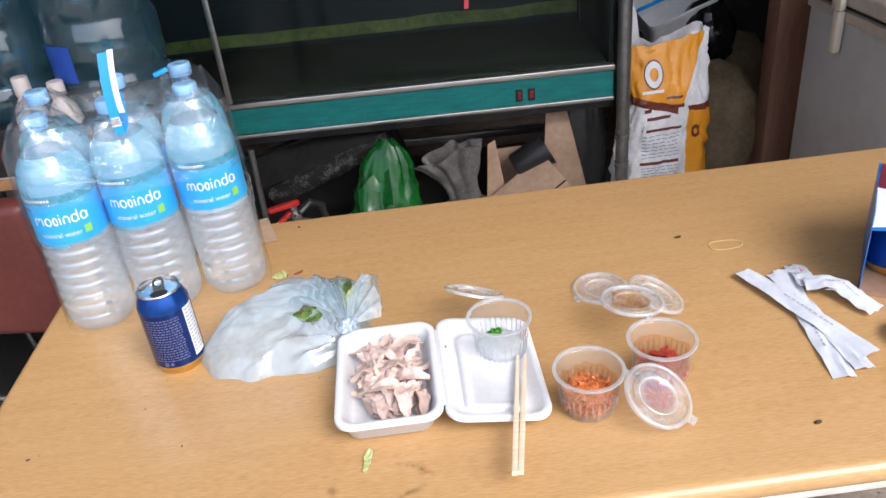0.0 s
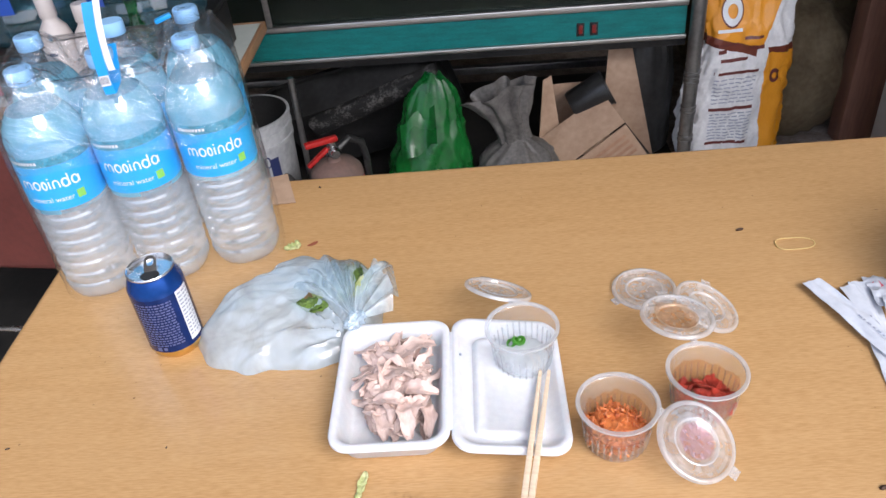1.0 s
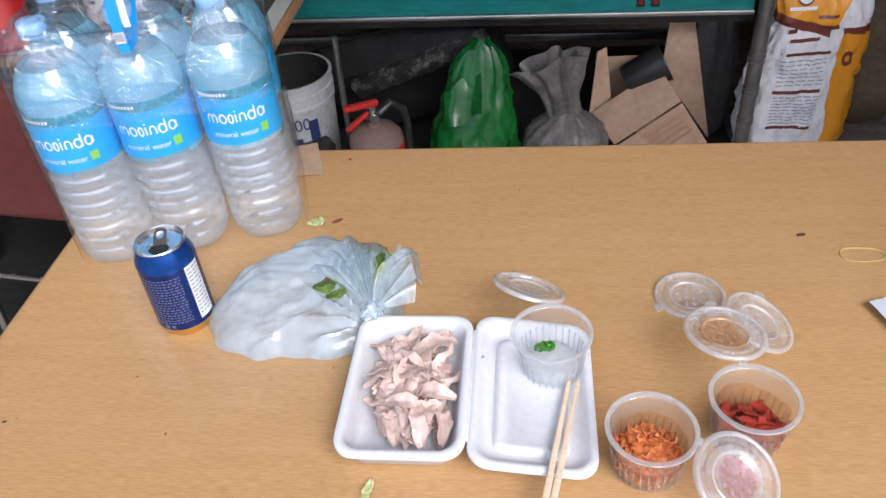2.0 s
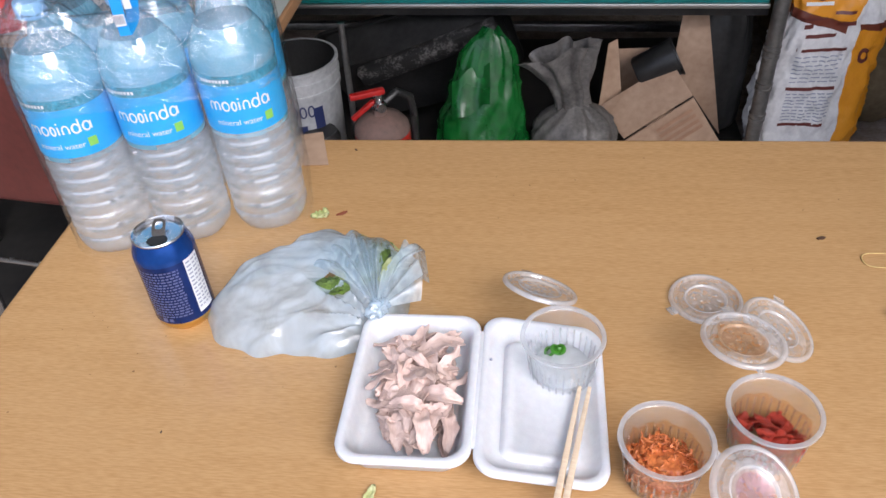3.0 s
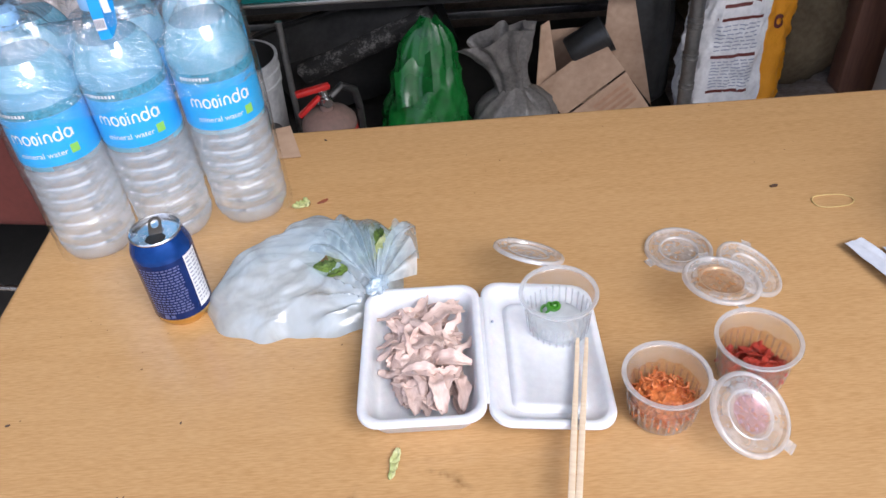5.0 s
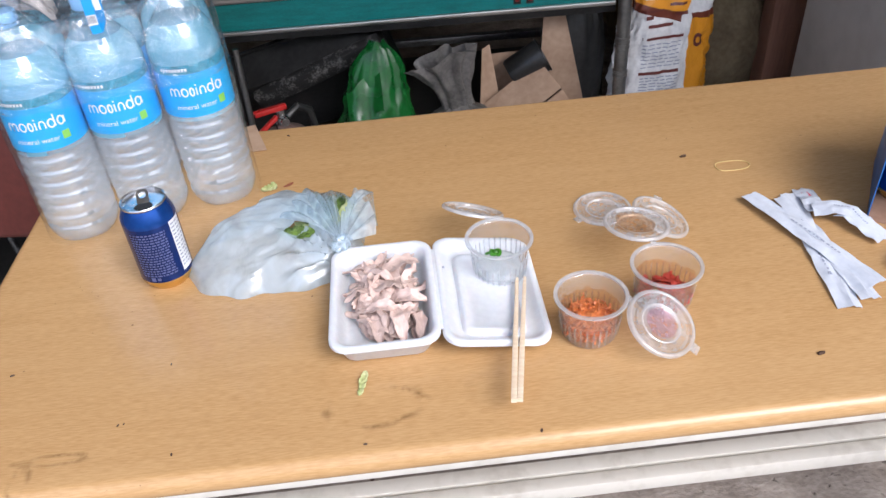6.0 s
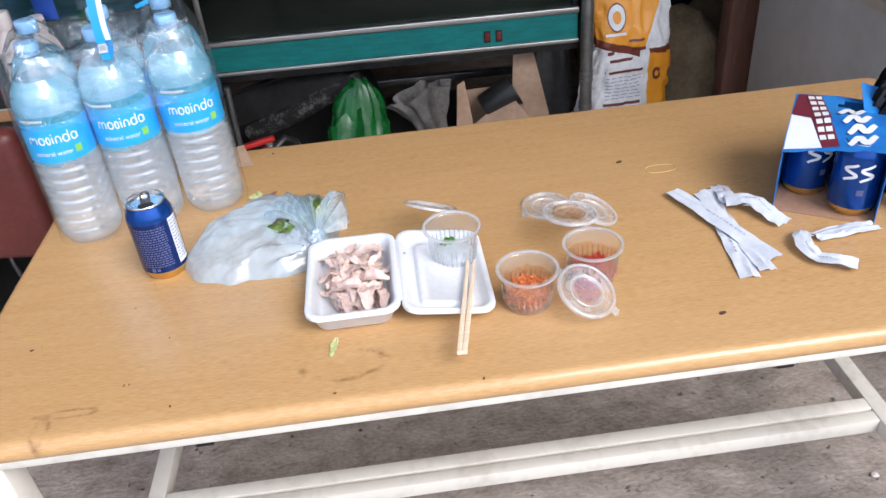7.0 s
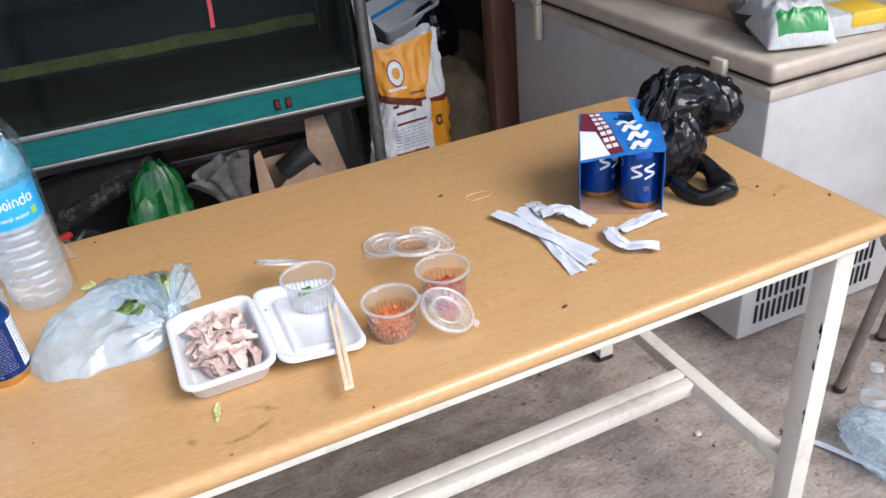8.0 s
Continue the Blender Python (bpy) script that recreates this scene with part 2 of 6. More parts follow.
M_LABEL_TOP = surf("label_green_blue", (0.02, 0.13, 0.15), (0.05, 0.40, 0.62), 60, 0.35, bump=0.0)
M_WHITE_INK = plain_gloss("white_ink", (0.74, 0.76, 0.78), 0.4)
M_GREEN_INK = plain_gloss("green_ink", (0.25, 0.60, 0.10), 0.4)
M_CANBLUE = surf("can_blue_lacquer", (0.008, 0.028, 0.15), (0.012, 0.042, 0.22), 30, 0.24, metal=0.65, bump=0.02, spread=0.04)
M_CANBRIGHT = surf("can_bright_blue_lacquer", (0.008, 0.05, 0.25), (0.012, 0.075, 0.33), 30, 0.22, metal=0.6, bump=0.02, spread=0.04)
M_GOLD = surf("gold_lacquer", (0.62, 0.40, 0.11), (0.75, 0.52, 0.18), 20, 0.28, metal=0.9, bump=0.02)
M_ALU = surf("bare_aluminium", (0.62, 0.63, 0.64), (0.78, 0.78, 0.79), 40, 0.25, metal=1.0, bump=0.03)
M_CANTEXT = plain_gloss("pale_grey_ink", (0.085, 0.10, 0.21), 0.4)
# Black for seal and bezels, and painted as shade inside openings.
M_DARK = surf("black_rubber_and_hollow_shade", (0.008, 0.008, 0.008), (0.02, 0.02, 0.02), 20, 0.7, bump=0.0)
M_FOAM = surf("white_polystyrene", (0.63, 0.64, 0.665), (0.71, 0.72, 0.74), 120, 0.6, bump=0.12, sub=0.15, depth=0.0008)
M_MEAT = surf("boiled_chicken", (0.43, 0.28, 0.235), (0.74, 0.585, 0.515), 40, 0.4, bump=0.55, vary=0.2, stretch=(0.5, 1.6, 1), depth=0.001, contrast=(0.25, 0.7))
M_BAG = film("thin_milky_bag", (0.90, 0.96, 1.0), 0.6, 0.42, 0.10, 38, 0.5, veins=0.12, gloss=1.75, depth=0.004, milk_colour=(0.76, 0.89, 0.97), swirl=2.0)
M_BAGBODY = film("doubled_milky_bag", (0.88, 0.95, 1.0), 0.4, 0.55, 0.10, 20, 0.5, veins=0.17, gloss=1.7, depth=0.004, milk_colour=(0.70, 0.84, 0.94), swirl=0.8)
M_LETTUCE = surf("lettuce_leaf", (0.03, 0.05, 0.010), (0.15, 0.24, 0.04), 90, 0.45, bump=0.7, vary=0.25)
M_LETTUCE_PALE = surf("pale_lettuce", (0.30, 0.36, 0.10), (0.60, 0.60, 0.32), 50, 0.5, bump=0.6)
M_CUP = film("clear_cup_plastic", (0.96, 0.97, 0.98), 0.8, 0.15, 0.10, 60, 0.15, veins=0.05, gloss=1.7)
M_CUPRIM = film("frosted_rim_plastic", (0.96, 0.97, 0.98), 0.5, 0.42, 0.10, 60, 0.15, veins=0.05, gloss=1.8)
M_CUPLID = film("clear_lid_plastic", (0.96, 0.97, 0.98), 0.75, 0.32, 0.12, 50, 0.25, veins=0.09, gloss=1.7)
M_KIMCHI = surf("orange_kimchi", (0.38, 0.070, 0.018), (0.76, 0.26, 0.075), 70, 0.35, bump=0.8, vary=0.2)
M_RED = surf("red_pickle", (0.32, 0.012, 0.010), (0.74, 0.10, 0.055), 90, 0.25, bump=0.8, vary=0.2)
M_SAUCE = film("orange_sauce_film", (0.98, 0.83, 0.68), 0.5, 0.05, 0.2, 150, 0.5, veins=0.08, milk_colour=(0.82, 0.27, 0.07))
M_PINKSAUCE = film("pink_sauce_film", (0.95, 0.80, 0.86), 0.5, 0.07, 0.2, 60, 0.5, veins=0.07, milk_colour=(0.66, 0.34, 0.48))
M_CHILI = plain_gloss("green_chilli", (0.05, 0.22, 0.015), 0.3)
M_CHOP = surf("pale_chopstick_wood", (0.72, 0.54, 0.36), (0.84, 0.70, 0.52), 30, 0.6, stretch=(8, 0.6, 8), bump=0.15)
M_PAPER = surf("white_wrapper_paper", (0.53, 0.56, 0.62), (0.66, 0.69, 0.75), 20, 0.6, bump=0.25)
M_INK = plain_gloss("blue_grey_ink", (0.33, 0.36, 0.45), 0.6)
M_PINK = plain_gloss("pink_red_ink", (0.72, 0.12, 0.17), 0.6)
M_CARTON_BLUE = surf("carton_blue_print", (0.008, 0.07, 0.33), (0.03, 0.24, 0.62), 5, 0.35, bump=0.04)
M_MAROON = plain_gloss("maroon_ink", (0.16, 0.02, 0.035), 0.45)
M_KRAFT = surf("brown_cardboard", (0.28, 0.15, 0.09), (0.40, 0.24, 0.15), 12, 0.8, bump=0.15)
M_CARDBOARD = surf("corrugated_cardboard", (0.32, 0.205, 0.135), (0.45, 0.315, 0.22), 9, 0.85, bump=0.15)
M_BLACKBAG = surf("black_bin_film", (0.004, 0.004, 0.005), (0.009, 0.009, 0.010), 22, 0.16, bump=0.22, depth=0.003, spread=0.06)
M_BLACKBAG.node_tree.nodes["Principled BSDF"].inputs["IOR"].default_value = 1.36
M_RUBBER = plain_gloss("rubber_band_yellow", (0.62, 0.45, 0.17), 0.5)
# Dark tiles beside the table; same tone paints shade under the tank.
M_MAT = surf("dark_tiles_and_tank_shade", (0.012, 0.012, 0.012), (0.03, 0.028, 0.026), 6, 0.5, bump=0.2)
M_SPECK = plain_gloss("dark_scrap", (0.07, 0.035, 0.02), 0.6)
M_REDSCRAP = plain_gloss("red_brown_scrap", (0.26, 0.07, 0.03), 0.5)
M_SWITCH = surf("dark_red_switch_plastic", (0.16, 0.012, 0.012), (0.24, 0.025, 0.02), 40, 0.35, bump=0.03)
M_DUSTYBLACK = surf("dust_flecked_black_plastic", (0.012, 0.012, 0.012), (0.22, 0.21, 0.20), 30, 0.6, bump=0.4, fine=5, contrast=(0.5, 0.72))
M_TEAL = surf("teal_laminate", (0.0, 0.115, 0.115), (0.003, 0.20, 0.195), 26, 0.35, bump=0.03, stretch=(0.6, 3, 3))
M_TRIM = surf("brushed_trim", (0.45, 0.45, 0.44), (0.62, 0.62, 0.60), 25, 0.32, metal=0.95, bump=0.05, stretch=(0.2, 4, 4))
M_POLE = surf("grey_steel_tube", (0.20, 0.20, 0.20), (0.32, 0.32, 0.31), 14, 0.35, metal=0.85, bump=0.04)
M_GLASS = film("tank_glass", (0.80, 0.86, 0.85), 0.9, 0.001, 0.03, 6, 0.02, veins=0.001, gloss=1.18)
M_TANKBACK = surf("tank_backing", (0.003, 0.005, 0.009), (0.008, 0.012, 0.019), 4, 0.6, bump=0.1)
M_BED = surf("tank_silt", (0.010, 0.011, 0.007), (0.026, 0.027, 0.018), 7, 0.8, bump=0.4)
M_ALGAE = surf("olive_film", (0.08, 0.09, 0.03), (0.22, 0.24, 0.07), 9, 0.8, bump=0.5)
M_BLACKPLASTIC = surf("black_plastic", (0.012, 0.012, 0.012), (0.03, 0.03, 0.03), 12, 0.38, bump=0.1)
M_GREENBAG = surf("green_shop_bag", (0.002, 0.055, 0.010), (0.005, 0.13, 0.020), 9, 0.28, bump=0.35, depth=0.006)
M_GREYBAG = surf("grey_dusty_bag", (0.055, 0.052, 0.049), (0.16, 0.15, 0.14), 18, 0.45, bump=0.8)
M_EXT = surf("extinguisher_red", (0.32, 0.010, 0.010), (0.47, 0.020, 0.016), 10, 0.3, bump=0.05)
M_DUST = surf("dusty_red_paint", (0.12, 0.085, 0.072), (0.20, 0.12, 0.10), 14, 0.8, bump=0.2)
M_BUCKET = surf("white_pail_plastic", (0.55, 0.56, 0.57), (0.72, 0.72, 0.72), 9, 0.4, bump=0.06)
# White pail plastic made greyer: the shade on the pail is in the colour.
M_PAIL = surf("shaded_pail_plastic", (0.26, 0.27, 0.28), (0.46, 0.47, 0.48), 9, 0.5, bump=0.06)
M_NAVY = plain_gloss("navy_ink", (0.02, 0.03, 0.10), 0.4)
def sack_print(name):
    """White woven film with orange printed areas: a block at the upper front and a stripe up one side."""
    m = surf(name, (0.60, 0.60, 0.61), (0.80, 0.80, 0.80), 14, 0.38, bump=0.7, depth=0.006)
    n, l = m.node_tree.nodes, m.node_tree.links
    b = n["Principled BSDF"]
    white = b.inputs["Base Color"].links[0].from_socket
    co = n.new("ShaderNodeTexCoord")
    sep = n.new("ShaderNodeSeparateXYZ")
    l.new(co.outputs["Object"], sep.inputs[0])
    x, y, z = sep.outputs

    def op(kind, p, q):
        k = n.new("ShaderNodeMath")
        k.operation = kind
        for i, v in enumerate((p, q)):
            if isinstance(v, (int, float)):
                k.inputs[i].default_value = v
            else:
                l.new(v, k.inputs[i])
        return k.outputs[0]
    wob = n.new("ShaderNodeTexNoise")
    wob.inputs["Scale"].default_value = 12
    l.new(co.outputs["Object"], wob.inputs["Vector"])
    w = op("MULTIPLY", op("SUBTRACT", wob.outputs["Fac"], 0.5), 0.035)
    xw = op("ADD", x, w)
    block = op("MULTIPLY", op("LESS_THAN", op("SUBTRACT", xw, op("MULTIPLY", z, 0.5)), -0.165), op("MULTIPLY", op("GREATER_THAN", op("ADD", z, op("MULTIPLY", xw, 0.25)), 0.435), op("LESS_THAN", op("ADD", z, w), 0.635)))
    stripe = op("MULTIPLY", op("GREATER_THAN", op("ADD", xw, op("MULTIPLY", z, 0.06)), 0.092), op("LESS_THAN", op("ADD", z, w), 0.40))
    both = op("MULTIPLY", op("MAXIMUM", block, stripe), op("LESS_THAN", y, 0.02))
    edge = op("MULTIPLY", op("MULTIPLY", op("LESS_THAN", xw, 0.03), op("LESS_THAN", y, 0.02)), op("MULTIPLY", op("GREATER_THAN", op("ADD", z, op("MULTIPLY", xw, 0.25)), 0.408), op("LESS_THAN", op("ADD", z, op("MULTIPLY", xw, 0.25)), 0.435)))
    cap = op("MULTIPLY", op("MULTIPLY", op("GREATER_THAN", xw, 0.07), op("LESS_THAN", y, 0.02)), op("MULTIPLY", op("GREATER_THAN", op("ADD", z, w), 0.40), op("LESS_THAN", op("ADD", z, w), 0.422)))
    dark = n.new("ShaderNodeMix")
    dark.data_type = "RGBA"
    l.new(op("MAXIMUM", edge, cap), dark.inputs["Factor"])
    l.new(white, dark.inputs["A"])
    dark.inputs["B"].default_value = (0.15, 0.035, 0.02, 1)
    mx = n.new("ShaderNodeMix")
    mx.data_type = "RGBA"
    l.new(both, mx.inputs["Factor"])
    l.new(dark.outputs["Result"], mx.inputs["A"])
    mx.inputs["B"].default_value = (0.74, 0.30, 0.02, 1)
    l.new(mx.outputs["Result"], b.inputs["Base Color"])
    return m


M_SACK = sack_print("printed_sack_film")
M_SACKW = surf("white_sack_film", (0.60, 0.60, 0.61), (0.80, 0.80, 0.80), 14, 0.38, bump=0.7, depth=0.006)
M_SACKB = plain_gloss("brown_sack_ink", (0.13, 0.03, 0.025), 0.45)
M_BROWNDOOR = surf("red_brown_door_frame", (0.15, 0.068, 0.046), (0.24, 0.118, 0.078), 5, 0.5, stretch=(6, 6, 0.5), bump=0.12)
M_KHAKI = surf("khaki_sacking", (0.12, 0.085, 0.045), (0.22, 0.165, 0.095), 10, 0.85, bump=0.7)
M_FREEZER = surf("freezer_enamel", (0.39, 0.38, 0.365), (0.50, 0.49, 0.475), 3, 0.4, bump=0.05, contrast=(0.3, 0.6))
M_FREEZERLID = surf("yellowed_freezer_lid", (0.38, 0.32, 0.26), (0.54, 0.47, 0.39), 5, 0.42, bump=0.06)
M_LATCH = plain_gloss("cream_plastic", (0.60, 0.52, 0.41), 0.4)
M_VINYL = surf("oxblood_vinyl", (0.085, 0.018, 0.015), (0.13, 0.03, 0.024), 12, 0.4, bump=0.15)
M_CHROME = surf("dull_chrome", (0.45, 0.45, 0.46), (0.6, 0.6, 0.6), 20, 0.25, metal=1.0, bump=0.03)
M_SIDETOP = surf("pale_tabletop", (0.52, 0.58, 0.55), (0.62, 0.67, 0.63), 6, 0.4, bump=0.04)
M_EDGEWOOD = surf("tabletop_edging", (0.32, 0.17, 0.08), (0.46, 0.26, 0.13), 8, 0.5, stretch=(6, 0.4, 6), bump=0.1)
M_JUG = film("blue_jug_plastic", (0.42, 0.66, 0.76), 0.6, 0.14, 0.05, 8, 0.15, veins=0.05, gloss=1.8, milk_colour=(0.24, 0.50, 0.62))
M_BLUEFILM = plain_gloss("blue_jug_label", (0.02, 0.08, 0.42), 0.35)
M_BOTTLEWHITE = plain_gloss("white_bottle_plastic", (0.66, 0.60, 0.57), 0.4)
M_GREENGLASS = film("green_glass", (0.25, 0.62, 0.35), 0.7, 0.05, 0.05, 8, 0.02, milk_colour=(0.1, 0.35, 0.15))
M_REDBASIN = plain_gloss("red_basin_plastic", (0.52, 0.02, 0.02), 0.35)
M_STRAP = plain_gloss("strap_blue", (0.012, 0.30, 0.72), 0.35)
M_REDTAPE = plain_gloss("coral_ribbon", (0.80, 0.10, 0.13), 0.5)
M_SNACK = surf("white_snack_foil", (0.46, 0.47, 0.47), (0.60, 0.61, 0.60), 14, 0.3, bump=0.6, depth=0.006)
M_SNACKGREEN = surf("green_snack_print", (0.01, 0.17, 0.03), (0.02, 0.27, 0.06), 10, 0.3, bump=0.4)
M_STOOL = surf("brown_stool_leg", (0.16, 0.12, 0.10), (0.26, 0.21, 0.18), 12, 0.5, bump=0.1)
M_YELLOW = plain_gloss("yellow_print", (0.75, 0.50, 0.05), 0.4)


# ---- mesh helpers ----
def finish(name, bm, material, angle=38, flat=False):
    me = bpy.data.meshes.new(name)
    bmesh.ops.recalc_face_normals(bm, faces=bm.faces)
    bm.to_mesh(me)
    bm.free()
    me.materials.append(material)
    if not flat:
        me.polygons.foreach_set("use_smooth", [True] * len(me.polygons))
        me.set_sharp_from_angle(angle=radians(angle))
    return me


def thicken(bm, t):
    """Gives a sheet its thickness."""
    bm.normal_update()
    bmesh.ops.solidify(bm, geom=bm.faces[:], thickness=t)
    return bm


def part(name, bm, material, parent=None, label="", angle=38):
    ob = new(name, finish(name, bm, material, angle))
    if parent is not None:
        ob.parent = parent
    if label:
        ob["label"] = label
    return ob


def thing(name, label, category, m=None, group="", kind=""):
    ob = new(name)
    ob.empty_display_size = 0.05
    if m is not None:
        ob.matrix_world = m
    return tagged(ob, label, category, group, kind)


def solid(name, bm, material, label, category, m=None, group="", kind="", angle=38):
    ob = part(name, bm, material, angle=angle)
    if m is not None:
        ob.matrix_world = m
    return tagged(ob, label, category, group, kind)


def box(x0, x1, y0, y1, z0, z1, bevel=0.0, bm=None, seg=2):
    own = bmesh.new()
    bmesh.ops.create_cube(own, size=1)
    for v in own.verts:
        v.co = Vector(((x0 + x1) / 2 + v.co.x * (x1 - x0), (y0 + y1) / 2 + v.co.y * (y1 - y0), (z0 + z1) / 2 + v.co.z * (z1 - z0)))
    if bevel:
        bmesh.ops.bevel(own, geom=own.edges[:], offset=bevel, segments=seg, affect="EDGES", profile=0.5)
    if bm is None:
        return own
    return join_into(bm, own)


def join_into(bm, other, m=None):
    me = bpy.data.meshes.new("joining")
    if m is not None:
        bmesh.ops.transform(other, matrix=m, verts=other.verts)
    other.to_mesh(me)
    other.free()
    bm.from_mesh(me)
    bpy.data.meshes.remove(me)
    return bm


def skin(rings, closed=True, cap_start=False, cap_end=False, bm=None):
    """Joins rings of points of equal count by quads."""
    bm = bm or bmesh.new()
    vs = [[bm.verts.new(p) for p in r] for r in rings]
    count = len(vs[0])
    for a, b in zip(vs, vs[1:]):
        for i in range(count if closed else count - 1):
            j = (i + 1) % count
            bm.faces.new((a[i], a[j], b[j], b[i]))
    if cap_start:
        bm.faces.new(vs[0][::-1])
    if cap_end:
        bm.faces.new(vs[-1])
    return bm


def lathe(profile, seg=40, cap_start=False, cap_end=False, bm=None, wave=0.0, waves=0):
    rings = []
    for r, z in profile:
        rings.append([(r * (1 + wave * math.cos(waves * a)) * math.cos(a), r * (1 + wave * math.cos(waves * a)) * math.sin(a), z) for a in (2 * math.pi * i / seg for i in range(seg))])
    return skin(rings, True, cap_start, cap_end, bm)


def rounded(cx, cy, hx, hy, r, z, n=6):
    pts = []
    r = min(r, hx, hy)
    for k, (sx, sy) in enumerate(((1, 1), (-1, 1), (-1, -1), (1, -1))):
        for i in range(n + 1):
            a = math.pi / 2 * (k + i / n)
            pts.append((cx + sx * (hx - r) + r * math.cos(a), cy + sy * (hy - r) + r * math.sin(a), z))
    return pts


def tube(points, radius, seg=10, bm=None):
    """A round tube along a line of points."""
    pts = [Vector(p) for p in points]
    rings = []
    for i, p in enumerate(pts):
        d = (pts[min(i + 1, len(pts) - 1)] - pts[max(i - 1, 0)]).normalized()
        q = d.to_track_quat("Z", "Y")
        rings.append([p + q @ Vector((radius * math.cos(2 * math.pi * k / seg), radius * math.sin(2 * math.pi * k / seg), 0)) for k in range(seg)])
    return skin(rings, True, True, True, bm)


def bent_patch(radius, a0, a1, z0, z1, n=8, bm=None):
    """A strip of a cylinder's wall, from angle a0 to a1 (degrees)."""
    angles = [radians(a0 + (a1 - a0) * i / n) for i in range(n + 1)]
    return skin([[(radius * math.cos(a), radius * math.sin(a), z) for a in angles] for z in (z0, z1)], False, bm=bm)


def quad(pts, bm=None):
    bm = bm or bmesh.new()
    bm.faces.new([bm.verts.new(p) for p in pts])
    return bm


def lettering(text, size):
    """The built-in font's letters as a flat mesh: x along the line, centred."""
    cu = bpy.data.curves.new("letters", "FONT")
    cu.body, cu.size, cu.align_x, cu.align_y = text, size, "CENTER", "CENTER"
    ob = new("letters", cu)
    me = bpy.data.meshes.new_from_object(ob.evaluated_get(bpy.context.evaluated_depsgraph_get()))
    bm = bmesh.new()
    bm.from_mesh(me)
    bpy.data.objects.remove(ob)
    bpy.data.curves.remove(cu)
    bpy.data.meshes.remove(me)
    bmesh.ops.triangulate(bm, faces=bm.faces)
    return bm


def around(bm, radius, middle, z):
    """Bends a flat mesh in x and y round a cylinder, at the angle middle (degrees)."""
    for v in bm.verts:
        a = radians(middle) + v.co.x / radius
        v.co = Vector((radius * math.cos(a), radius * math.sin(a), z + v.co.y))
    return bm


def rough_up(bm, amount, scale, seed=0.0, along=None):
    bm.normal_update()
    for v in bm.verts:
        d = noise.noise(v.co * scale + Vector((seed, seed * 1.7, seed * 0.3)))
        d += 0.5 * noise.noise(v.co * scale * 2.3 + Vector((seed * 2, 5, seed)))
        v.co += (along or v.normal) * amount * d
    return bm


def stroke(points, width, bm=None):
    """A flat brush stroke in the x-y plane along a line of points."""
    pts = [Vector(p) for p in points]
    rows = []
    for i, p in enumerate(pts):
        d = (pts[min(i + 1, len(pts) - 1)] - pts[max(i - 1, 0)]).normalized()
        w = width * (0.75 + 0.25 * math.sin(math.pi * i / (len(pts) - 1)))
        rows.append([p + Vector((-d.y, d.x, 0)) * w / 2, p - Vector((-d.y, d.x, 0)) * w / 2])
    return skin(rows, False, bm=bm)


def ridged(p, scale, seed):
    q = p * scale + Vector((seed, -seed, seed * 0.7))
    return 1 - 2 * abs(noise.noise(q)) + 0.5 * (1 - 2 * abs(noise.noise(q * 2.1)))


def pose_along(p, q, roll=0.0):
    """A pose at p with x towards q."""
    d = Vector(q) - Vector(p)
    return Matrix.Translation(p) @ d.to_track_quat("X", "Z").to_matrix().to_4x4() @ Matrix.Rotation(radians(roll), 4, "X")


# ---- the large structure ----
def structure(name, bm, material, label, category):
    return solid(name, bm, material, label, category, kind="structure")


def ground_sheet():
    bm = bmesh.new()
    quad([(-400, -400, -0.03), (400, -400, -0.03), (400, 400, -0.03), (-400, 400, -0.03)], bm)
    structure("ground", bm, M_CONCRETE_OUT, "pale concrete forecourt reaching away outside", "ground")
    fl = bmesh.new()
    bmesh.ops.create_grid(fl, x_segments=90, y_segments=90, size=1)
    for v in fl.verts:
        v.co = Vector((0.3 + v.co.x * 2.9, 0.75 + v.co.y * 2.75, 0))
        v.co.z = 0.004 * noise.noise(v.co * 2.2) - 0.002 + 0.0015 * noise.noise(v.co * 11)
    structure("floor", fl, M_CONCRETE, "rough stained grey concrete floor", "floor")
    structure("grass_verge", box(-40, 40, -30, -8, -0.03, 0.02), M_GRASS, "dry yellow-green grass beyond the forecourt", "grass")
    # Unseen hedge, added to cut off the lowest band of sky.
    hedge = bmesh.new()
    for i in range(60):
        cx = -30 + i
        b = bmesh.new()
        bmesh.ops.create_icosphere(b, subdivisions=2, radius=1.0)
        rough_up(b, 0.35, 1.7, i)
        join_into(hedge, b, Matrix.Translation((cx, -24 + random.uniform(-1, 1), 0.7)) @ Matrix.Diagonal((1.1, 0.9, random.uniform(1.4, 2.2), 1)))
    tagged(part("hedge", hedge, M_HEDGE), "unseen dark green hedge added to block the low sky", "hedge", kind="stuff")


def room():
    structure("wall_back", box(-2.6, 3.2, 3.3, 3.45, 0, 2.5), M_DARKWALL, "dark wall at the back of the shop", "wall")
    # Side walls are added out of view, dark so they bounce less light.
    structure("wall_left", box(-2.75, -2.6, -1.2, 3.45, 0, 2.5), M_WALL, "unseen plastered side wall added to close the room", "wall")
    structure("wall_right", box(3.2, 3.35, -1.2, 3.45, 0, 2.5), M_WALL, "unseen plastered side wall added to close the room", "wall")
    # Unseen; height and front edge are set to limit the sky's light.
    structure("ceiling", box(-2.75, 3.35, -0.3, 3.45, 2.5, 2.65), M_CEIL, "unseen off-white ceiling placed to limit the daylight", "ceiling")


ground_sheet()
room()


